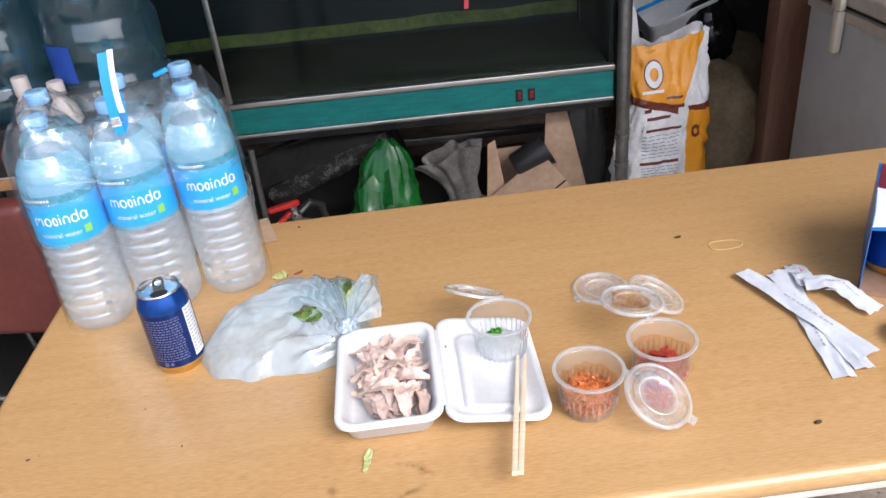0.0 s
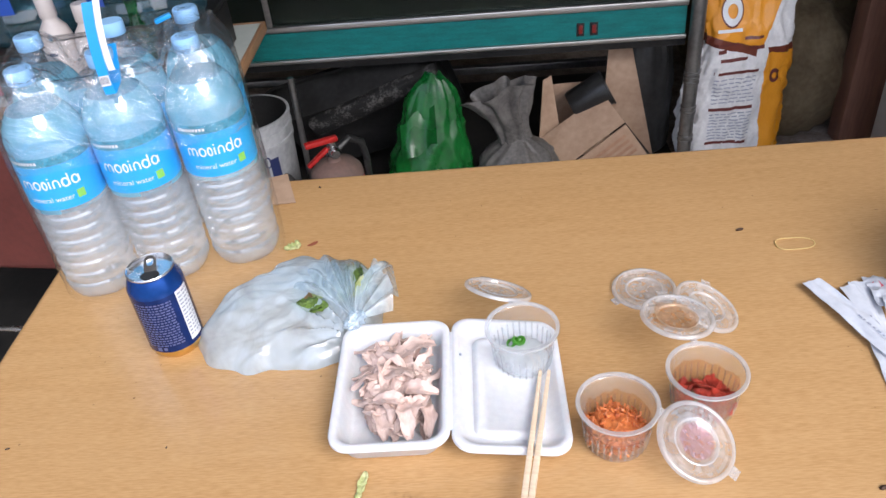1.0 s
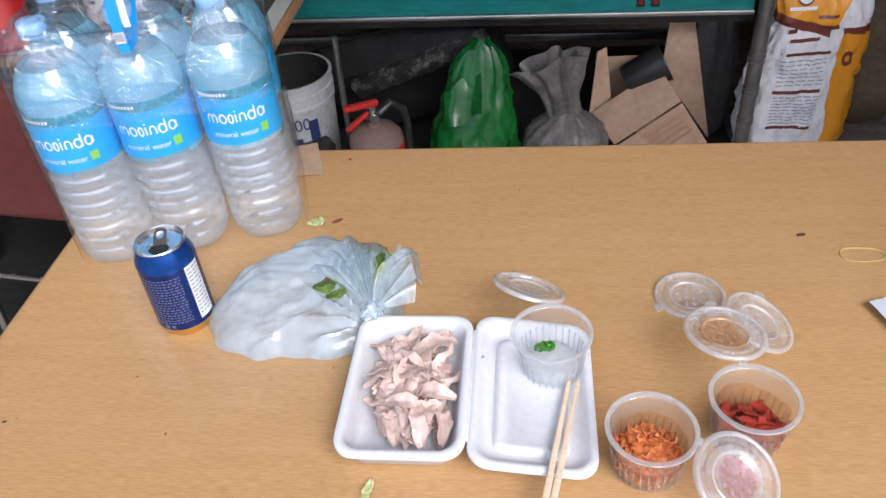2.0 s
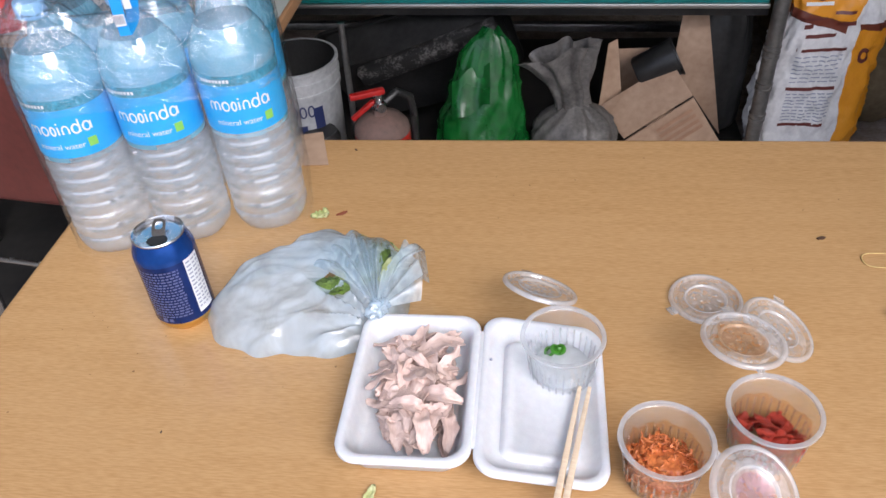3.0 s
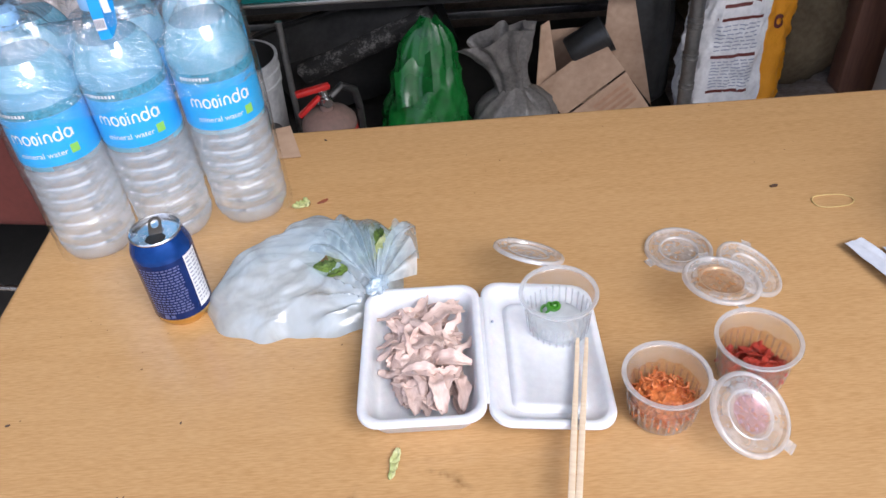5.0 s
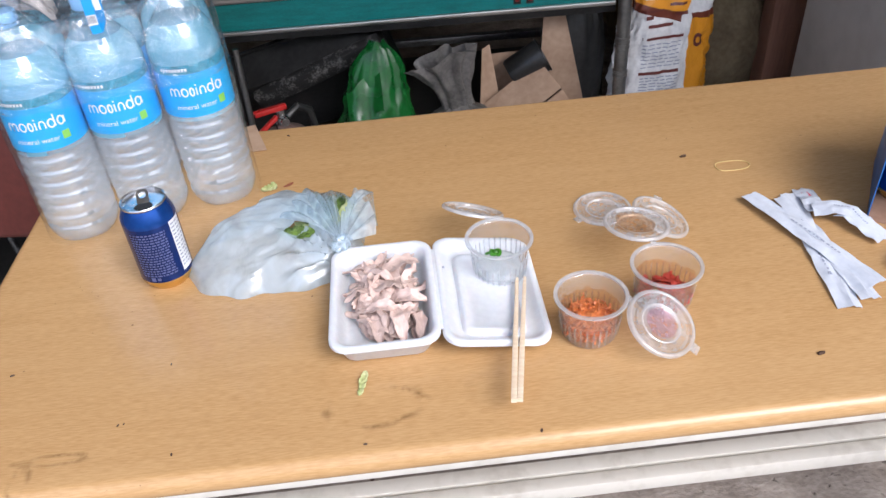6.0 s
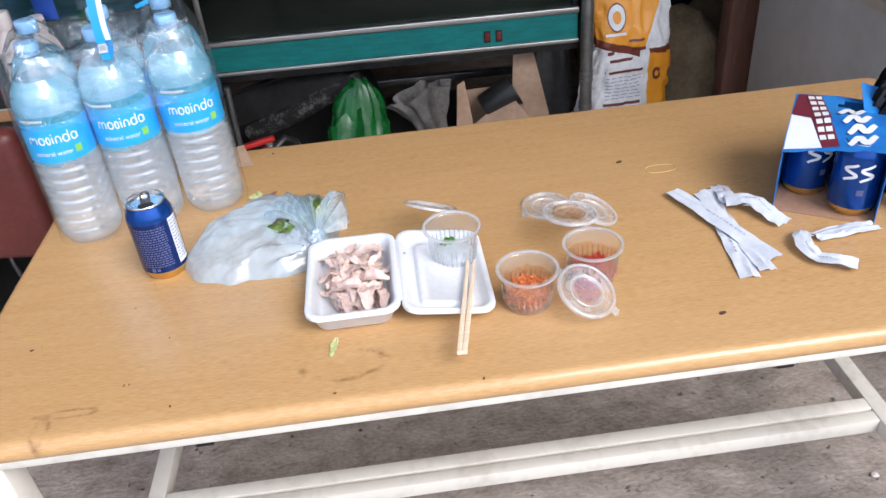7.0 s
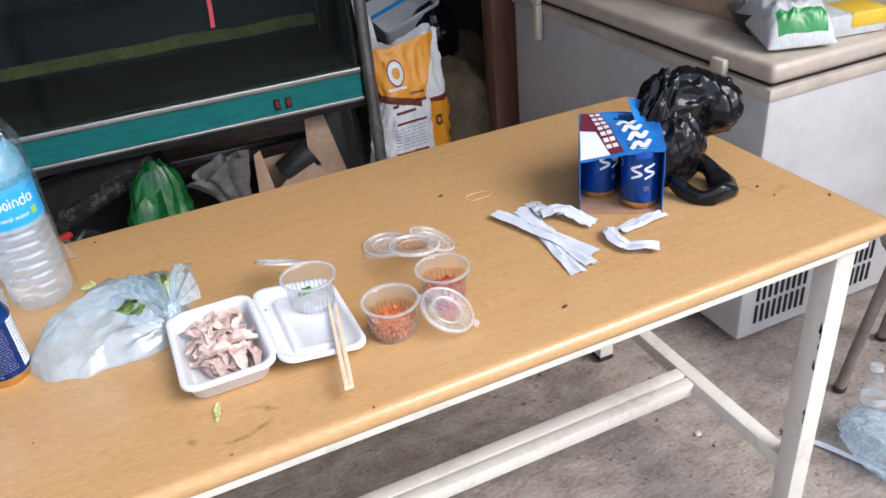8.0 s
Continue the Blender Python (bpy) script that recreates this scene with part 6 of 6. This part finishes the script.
    board((0.36, 1.95, 0.003), (0.36, 1.95, 0.28), (0.61, 1.96, 0.28), (0.61, 1.96, 0.003))
    part("box_bottom", box(-0.14, 0.12, -0.05, 0.14, 0.002, 0.008), M_CARDBOARD, c)
    bowl = lathe([(0.0, 0.0), (0.055, 0.0), (0.062, 0.008), (0.070, 0.135), (0.074, 0.137), (0.073, 0.142), (0.066, 0.138), (0.056, 0.012), (0.0, 0.008)], 36)
    solid("black_bowl", bowl, M_BLACKPLASTIC, "glossy black plastic pot lying in the cardboard box", "bowl", pose(0.435, 1.87, 0.235, 15, 62, 20) @ Matrix.Diagonal((0.8, 0.8, 0.9, 1)))
    solid("dark_sheet_bag", sack_shape((0.085, 0.05, 0.50), 15.0, 0.5, 0.10), M_BLACKPLASTIC, "dark plastic sheet bundled against the stand", "plastic sheet", pose(0.665, 1.93, 0.0), angle=60)


# ---- feed sack, door frame and store room ----
def feed_sack():
    s = thing("feed_sack", "tall white and orange printed feed sack with torn top", "sack", pose(0.925, 1.86, 0, 0, 0, 6) @ Matrix.Diagonal((0.82, 1, 1, 1)))
    W, D, H = 0.150, 0.075, 0.625
    count, levels = 110, 80

    def place(a, z):
        ca, sa = math.cos(a), math.sin(a)
        e = 3.2
        k = 1 / ((abs(ca)) ** e + (abs(sa)) ** e) ** (1 / e)
        p = Vector((ca * k, sa * k, z * 3))
        f = z / H
        flat = 1 - 0.65 * max(0, f - 0.72) / 0.28
        d = 1 + 0.13 * ridged(p, 1.3, 3.0) + 0.10 * ridged(p, 3.4, 5.0) + 0.03 * ridged(p, 8, 2.0)
        lean = 0.015 * f
        return Vector((W * (0.95 + 0.05 * math.sin(f * 5)) * ca * k * d + lean, D * flat * sa * k * d * (1.0 - 0.1 * f), z + (0.035 * noise.noise(Vector((ca * 2.4, sa * 2, 1))) + 0.02 * ca if f > 0.97 else 0)))

    def zone(name, inside, material, label, lift=0.0):
        bm = bmesh.new()
        grid = [[place(2 * math.pi * i / count, 0.003 + (H - 0.003) * j / levels) for i in range(count)] for j in range(levels + 1)]
        seen = {}
        for j in range(levels):
            for i in range(count):
                k = (i + 1) % count
                mid = (grid[j][i] + grid[j][k] + grid[j + 1][i] + grid[j + 1][k]) / 4
                if inside(mid, 360 * (i + 0.5) / count, (j + 0.5) / levels):
                    vs = []
                    for q in ((j, i), (j, k), (j + 1, k), (j + 1, i)):
                        if q not in seen:
                            seen[q] = bm.verts.new(grid[q[0]][q[1]])
                        vs.append(seen[q])
                    bm.faces.new(vs)
        return part(name, bm, material, s, label, 80)

    zone("printed_film", lambda p, a, f: True, M_SACK, "white woven film with orange print")

    def front_y(x, z):
        best = min((place(radians(a), z) for a in range(182, 359, 2)), key=lambda q: abs(q.x - x))
        return best.y - 0.0025

    bars = bmesh.new()
    def bar(x0, x1, z0, z1, bm):
        n = 8
        skin([[(x0 + (x1 - x0) * i / n, front_y(x0 + (x1 - x0) * i / n, z), z) for i in range(n + 1)] for z in (z0, z1)], False, bm=bm)
    for x0, x1, z0, z1 in ((-0.10, 0.0, 0.392, 0.402), (0.0, 0.05, 0.425, 0.436), (-0.11, -0.08, 0.418, 0.43), (-0.115, 0.045, 0.352, 0.361), (-0.12, 0.04, 0.235, 0.245), (-0.12, 0.03, 0.12, 0.13), (-0.135, -0.04, 0.440, 0.447), (-0.02, 0.045, 0.455, 0.463)):
        bar(x0, x1, z0, z1, bars)
        part("print_bar", bars, M_SACKB, s, "dark brown printed heading")
        bars = bmesh.new()
    grey = bmesh.new()
    rng = random.Random(3)
    for i in range(16):
        z = 0.335 - i * 0.0125 if i < 7 else 0.222 - (i - 7) * 0.0105
        x = -0.115
        while x < 0.03:
            w = rng.uniform(0.012, 0.035)
            bar(x, min(x + w, 0.04), z, z + 0.0035, grey)
            x += w + 0.006
    tagged(part("small_print", grey, M_INK, s, "rows of fine grey print"), kind="stuff")
    # round emblem
    def ring_mark(cx, cz, r0, r1, mat, lift, name, label):
        bm = bmesh.new()
        n = 22
        rows = []
        for r in (r0, r1):
            rows.append([(cx + r * 0.85 * math.cos(2 * math.pi * i / n), front_y(cx + r * 0.85 * math.cos(2 * math.pi * i / n), cz + r * math.sin(2 * math.pi * i / n)) - lift, cz + r * math.sin(2 * math.pi * i / n)) for i in range(n)])
        skin(rows, True, bm=bm)
        part(name, bm, mat, s, label)
    ring_mark(-0.065, 0.535, 0.020, 0.040, M_WHITE_INK, 0.001, "emblem", "white ring emblem")
    ring_mark(-0.065, 0.535, 0.040, 0.045, M_SACKB, 0.0012, "emblem_outline", "")
    ring_mark(0.11, 0.33, 0.010, 0.022, M_SACKB, 0.001, "emblem", "dark round emblem")
    lower = bmesh.new()
    bar(-0.115, -0.03, 0.478, 0.487, lower)
    part("print_bar", lower, M_WHITE_INK, s)
    back = bmesh.new()
    skin([[(-0.14, 0.06, 0.55), (-0.05, 0.065, 0.55)], [(-0.145, 0.07, 0.70), (-0.075, 0.07, 0.70)], [(-0.15, 0.08, 0.80), (-0.115, 0.08, 0.78)]], False, bm=back)
    thicken(back, 0.003)
    part("torn_edge", back, M_SACKW, s, "torn strip of the sack's mouth")


def store_corner():
    structure("door_1", box(1.318, 1.475, 1.905, 1.99, 0.0, 2.1, 0.006), M_BROWNDOOR, "red-brown wooden door post beside the freezer", "door frame")
    structure("wall_store", box(1.475, 3.2, 1.93, 2.02, 0.0, 2.8), M_WALL, "plastered wall behind the freezer", "wall")
    for i, (x, y, w, h) in enumerate(((1.19, 2.10, 0.21, 0.44), (1.42, 2.45, 0.22, 0.42), (1.10, 2.55, 0.22, 0.50))):
        crumpled("khaki_sack", M_KHAKI, "slumped khaki sack in the dim store room", "sack", pose(x, y, 0, 0, 0, i * 40), (w, w * 0.8, h * 0.6), 4.0 + i, 0.12, 4, 60)
    crumpled("black_bin_bag", M_BLACKBAG, "black plastic bag on a heap in the store room", "plastic bag", pose(1.22, 2.25, 0.40), (0.10, 0.10, 0.13), 21.0, 0.2, 4, 40)
    bs = thing("plastic_basket", "pale blue-white plastic basket tipped in the store room", "basket", pose(1.10, 2.30, 0.56, 24, -14, 12))
    rings = [rounded(0, 0, 0.12, 0.075, 0.02, 0.0), rounded(0, 0, 0.135, 0.09, 0.02, 0.10), rounded(0, 0, 0.14, 0.095, 0.02, 0.10), rounded(0, 0, 0.14, 0.095, 0.02, 0.085)]
    part("basket_body", skin(rings, True, True), M_BUCKET, bs)
    part("handle", box(-0.14, 0.14, -0.006, 0.006, 0.105, 0.115, 0.002), M_STRAP, bs, "blue handle")


# ---- chest freezer ----
def chest_freezer():
    f = thing("chest_freezer", "old white chest freezer with a yellowed lid and two latches", "freezer", pose(1.324, 0.538, 0))
    L, Dp, H = 1.20, 0.68, 0.742
    part("cabinet", box(0, Dp, 0, L, 0.022, H, 0.012), M_FREEZER, f)
    part("lid_seal", box(0.008, Dp - 0.008, 0.008, L - 0.008, H + 0.0005, H + 0.012), M_DARK, f, "dark rubber seal")
    part("rim_band", box(-0.006, Dp + 0.006, -0.006, L + 0.006, H - 0.030, H - 0.0005, 0.005), M_FREEZERLID, f, "yellowed rim band")
    part("lid", box(-0.012, Dp + 0.012, -0.012, L + 0.012, H + 0.0125, H + 0.058, 0.014, seg=3), M_FREEZERLID, f, "yellowed plastic lid")
    for y in (0.145, 1.005):
        lt = part("latch", box(-0.030, -0.0065, y - 0.016, y + 0.016, H - 0.115, H + 0.004, 0.007), M_LATCH, f, "cream plastic latch")
        part("latch_head", box(-0.034, -0.0125, y - 0.024, y + 0.024, H + 0.0045, H + 0.04, 0.008), M_LATCH, lt)
    for i in range(2):
        for j in range(9):
            for x0 in (0.055, 0.30):
                # black bars on the face paint the shaded vent openings
                a = box(-0.005, 0.005, -0.0035, 0.002, -0.030, 0.030, 0.002, seg=1)
                bmesh.ops.transform(a, matrix=pose(x0 + j * 0.0205, -0.0005, 0.095 + i * 0.072, 0, 0, 0), verts=a.verts)
                part("vent_slot", a, M_DARK, f)
    for x in (0.05, Dp - 0.05):
        for y in (0.05, L - 0.05):
            part("foot", lathe([(0.02, 0.002), (0.02, 0.0215)], 14, True, True), M_BLACKPLASTIC, f).matrix_basis = pose(x, y, 0)
    zt = H + 0.0585
    # things on the lid
    bx = thing("flat_carton", "opened brown cardboard carton lying on the freezer", "carton", pose(1.47, 1.03, zt, 0, 0, 4))
    part("carton_floor", box(0, 0.36, -0.22, 0.34, 0.001, 0.005), M_CARDBOARD, bx)
    for a in ((0, 0.005, -0.22, 0.34, 0.0055, 0.11), (0.006, 0.36, -0.22, -0.215, 0.0055, 0.10), (0.355, 0.36, -0.214, 0.34, 0.0055, 0.16)):
        part("carton_side", box(*a), M_CARDBOARD, bx)
    bw = lathe([(0.0, 0.0015), (0.045, 0.001), (0.072, 0.03), (0.085, 0.06), (0.088, 0.061), (0.078, 0.052), (0.0, 0.008)], 36)
    solid("dark_bowl", bw, M_BLACKPLASTIC, "dark brown bowl standing on the freezer lid", "bowl", pose(1.475, 0.735, zt))
    sn = thing("snack_bag", "white and green foil snack bag lying on the freezer lid", "snack bag", pose(1.445, 0.605, zt + 0.004, 0, 0, -20) @ Matrix.Diagonal((0.8, 0.8, 1.3, 1)))

    def pillow(u0, u1, v0, v1, bm):
        nx, ny = 34, 26
        for side in (1, -1):
            rows = []
            for j in range(ny + 1):
                v = v0 + (v1 - v0) * j / ny
                row = []
                for i in range(nx + 1):
                    u = u0 + (u1 - u0) * i / nx
                    edge = max(0.0, (1 - (2 * u - 1) ** 6) * (1 - (2 * v - 1) ** 4))
                    z = 0.036 + side * 0.034 * edge ** 0.7 + 0.006 * ridged(Vector((u * 2, v * 2, side)), 3.0, 2) * edge
                    row.append((-0.10 + 0.20 * u, -0.055 + 0.24 * v, max(0.001, z - 0.03 * (1 - v) * (1 - edge))))
                rows.append(row)
            skin(rows, False, bm=bm)
        return bm
    part("foil", pillow(0, 1, 0.0, 0.035, bmesh.new()), M_SNACK, sn, "", 80)
    part("green_band", pillow(0.14, 0.86, 0.035, 0.19, bmesh.new()), M_SNACKGREEN, sn, "green printed band", 80)
    for u0, u1 in ((0, 0.14), (0.86, 1)):
        part("foil", pillow(u0, u1, 0.035, 0.19, bmesh.new()), M_SNACK, sn, "", 80)
    part("foil", pillow(0, 1, 0.19, 1.0, bmesh.new()), M_SNACK, sn, "", 80)
    s2 = thing("snack_box", "white and yellow snack packet on the freezer lid", "packet", pose(1.60, 0.62, zt, 0, 0, -10))
    part("packet", box(-0.07, 0.09, -0.05, 0.09, 0.001, 0.055, 0.008), M_SNACK, s2)
    part("yellow_band", box(-0.01, 0.092, -0.0525, 0.05, 0.02, 0.0575, 0.006), M_YELLOW, s2, "yellow printed band")


# ---- floor things beside the table ----
def floor_things():
    st = thing("stool", "low stool with thin brown legs on the concrete floor", "stool", pose(1.60, 0.205, 0, 0, 0, 20))
    part("seat", lathe([(0.0, 0.40), (0.15, 0.40), (0.155, 0.405), (0.155, 0.43), (0.145, 0.437), (0.0, 0.438)], 32), M_STOOL, st)
    for i in range(4):
        a = math.pi / 4 + i * math.pi / 2
        leg = part("leg", tube([(0.13 * math.cos(a), 0.13 * math.sin(a), 0.3995), (0.19 * math.cos(a), 0.19 * math.sin(a), 0.012)], 0.013, 12), M_STOOL, st)
        part("rubber_foot", tube([(0.19 * math.cos(a), 0.19 * math.sin(a), 0.0118), (0.191 * math.cos(a), 0.191 * math.sin(a), 0.001)], 0.016, 12), M_BLACKPLASTIC, leg)
    crumpled("clear_bag", M_BAG, "crumpled clear plastic bag on the floor", "plastic bag", pose(1.335, 0.075, 0.001), (0.070, 0.11, 0.055), 31.0, 0.2, 5, 60)
    bt = thing("floor_bottle", "small clear plastic bottle lying in a bag on the floor", "bottle", pose(1.350, 0.135, 0.045, 0, 14, 60))
    part("bottle_body", lathe([(0.0, 0.0), (0.024, 0.001), (0.028, 0.01), (0.028, 0.10), (0.012, 0.13), (0.012, 0.138)], 24), M_PET, bt, "", 50)
    part("cap", lathe([(0.014, 0.1385), (0.014, 0.152)], 20, True, True), M_CUPRIM, bt)
    part("label", lathe([(0.0285, 0.060), (0.0285, 0.078)], 24), M_CUPRIM, bt, "narrow frosted band")
    solid("packing_tape", skin([[(1.20 + 0.0085 * i, 0.245 - 0.0195 * i - 0.006 * math.sin(i * 0.9), 0.006 + 0.002 * math.sin(i)), (1.214 + 0.0085 * i, 0.251 - 0.0195 * i - 0.006 * math.sin(i * 0.9), 0.006)] for i in range(13)], False), M_PAPER, "white flat tape lying on the concrete floor", "tape")
    rng = random.Random(6)
    for i in range(26):
        b = bmesh.new()
        bmesh.ops.create_icosphere(b, subdivisions=1, radius=1)
        rough_up(b, 0.5, 1.5, i)
        s = rng.uniform(0.003, 0.007)
        x, y = rng.uniform(-0.45, 1.5), rng.uniform(-0.2, 1.1)
        if i == 0:
            x, y, s = 1.026, 0.331, 0.010
        solid("floor_grit", b, M_SPECK if i % 3 else M_BOTTLEWHITE, "small bit of grit on the concrete floor", "grit", pose(x, y, 0.003, 0, 0, i * 50) @ Matrix.Diagonal((s, s * 0.8, s * 0.45, 1)), "grit on the floor")


# ---- chair and side table behind the table's end ----
def left_side():
    ch = thing("vinyl_chair", "oxblood vinyl chair with thin chrome legs", "chair", pose(-0.93, 0.98, 0, 0, 0, -8))
    part("backrest", box(-0.22, 0.24, -0.03, 0.03, 0.415, 0.74, 0.026, seg=4), M_VINYL, ch, "oxblood padded back")
    part("seat", box(-0.22, 0.22, 0.03, 0.40, 0.40, 0.46, 0.022, seg=3), M_VINYL, ch, "oxblood padded seat")
    for x in (-0.2, 0.215):
        part("leg", tube([(x, -0.02, 0.414), (x * 1.02, -0.06, 0.004)], 0.011, 12), M_CHROME, ch)
        part("leg", tube([(x, 0.36, 0.399), (x * 1.02, 0.40, 0.004)], 0.011, 12), M_CHROME, ch)
    part("cross_bar", tube([(-0.2, -0.035, 0.25), (0.217, -0.035, 0.25)], 0.007, 10), M_CHROME, ch)
    structure("floor_mat", box(-2.3, -0.53, 0.90, 1.75, 0.003, 0.010, 0.002), M_MAT, "dark tiled strip of floor beside the table", "floor")
    sd = thing("side_table", "low side table with a pale green-white top and wooden edge", "table")
    X0, X1, Y0, Y1, Z = -1.45, -0.425, 1.265, 1.70, 0.655
    part("top_sheet", box(X0 + 0.012, X1 - 0.012, Y0 + 0.012, Y1 - 0.012, Z - 0.02, Z), M_SIDETOP, sd)
    for a in ((X0, X1, Y0, Y0 + 0.0115), (X0, X1, Y1 - 0.0115, Y1), (X0, X0 + 0.0115, Y0 + 0.012, Y1 - 0.012), (X1 - 0.0115, X1, Y0 + 0.012, Y1 - 0.012)):
        part("edging", box(*a, Z - 0.026, Z + 0.001, 0.002), M_EDGEWOOD, sd, "brown wooden edging")
    for x in (X0 + 0.05, X1 - 0.30):
        for y in (Y0 + 0.05, Y1 - 0.05):
            part("leg", box(x - 0.015, x + 0.015, y - 0.015, y + 0.015, 0.004, Z - 0.0205, 0.003), M_BLACKPLASTIC, sd)
    # crate with two large water jugs on the side table
    cr = thing("black_crate", "dark plastic crate under the large water jugs", "crate", pose(-0.96, 1.285, Z))
    part("crate_floor", box(0, 0.48, 0.0, 0.30, 0.001, 0.012), M_BLACKPLASTIC, cr)
    part("crate_top", box(0, 0.48, 0.0, 0.30, 0.105, 0.12, 0.003), M_BLACKPLASTIC, cr)
    for a in ((0, 0.012, 0, 0.30), (0.468, 0.48, 0, 0.30), (0.0125, 0.4675, 0, 0.012), (0.0125, 0.4675, 0.288, 0.30)):
        part("crate_side", box(*a, 0.0125, 0.1045), M_BLACKPLASTIC, cr)

    def jug(x, y, z):
        j = thing("water_jug", "large blue translucent water jug with a blue label", "water jug", pose(x, y, z, 0, 0, 10), "large water jugs")
        prof = [(0.0, 0.012), (0.09, 0.006), (0.118, 0.002), (0.132, 0.018), (0.135, 0.035), (0.135, 0.075), (0.129, 0.085), (0.129, 0.092), (0.135, 0.102), (0.135, 0.205), (0.129, 0.214), (0.129, 0.222), (0.135, 0.232), (0.135, 0.30), (0.120, 0.345), (0.075, 0.385), (0.034, 0.405), (0.029, 0.42), (0.029, 0.455)]
        part("jug_body", lathe(prof, 48), M_JUG, j, "", 60)
        part("jug_label", bent_patch(0.1362, -162, -118, 0.084, 0.170, 10), M_BLUEFILM, j, "deep blue label")
        part("jug_cap", lathe([(0.030, 0.4555), (0.031, 0.457), (0.031, 0.485), (0.028, 0.488)], 28, True, True), M_BUCKET, j)
        return j
    a = jug(-0.615, 1.425, Z + 0.1205)
    copy_thing(a, pose(-0.89, 1.43, Z + 0.1205, 0, 0, 40))

    def soap(x, y, h):
        b = thing("white_bottle", "grubby white plastic bottle with a screw cap", "bottle", pose(x, y, Z + 0.0015), "white bottles on the side table")
        part("bottle_body", lathe([(0.0, 0.001), (0.033, 0.0), (0.037, 0.006), (0.037, h * 0.6), (0.030, h * 0.72), (0.017, h * 0.80), (0.016, h * 0.83)], 30), M_BOTTLEWHITE, b, "", 50)
        part("cap", lathe([(0.018, h * 0.8305), (0.019, h * 0.84), (0.0185, h), (0.017, h * 1.01)], 30, True, True), M_BOTTLEWHITE, b)
        lines = bmesh.new()
        bent_patch(0.0375, -110, -80, h * 0.5, h * 0.53, 5, lines)
        part("print_bar", lines, M_NAVY, b)
        return b
    soap(-0.785, 1.29, 0.235)
    soap(-0.712, 1.295, 0.215)
    g = thing("green_bottle", "empty green glass bottle on the side table", "bottle", pose(-0.60, 1.298, Z + 0.0015))
    part("glass", lathe([(0.0, 0.004), (0.028, 0.0), (0.0325, 0.006), (0.0325, 0.12), (0.027, 0.145), (0.014, 0.17), (0.0125, 0.205), (0.014, 0.206), (0.014, 0.215)], 30), M_GREENGLASS, g, "", 50)
    rb = lathe([(0.0, 0.0015), (0.09, 0.001), (0.10, 0.006), (0.135, 0.12), (0.142, 0.124), (0.144, 0.118), (0.132, 0.115), (0.098, 0.012), (0.0, 0.007)], 40)
    solid("red_basin", rb, M_REDBASIN, "red plastic basin upside down on the side table", "basin", pose(-1.12, 1.40, Z + 0.128, 180, 0, 0))


fish_tank()
under_tank()
feed_sack()
store_corner()
chest_freezer()
floor_things()
left_side()
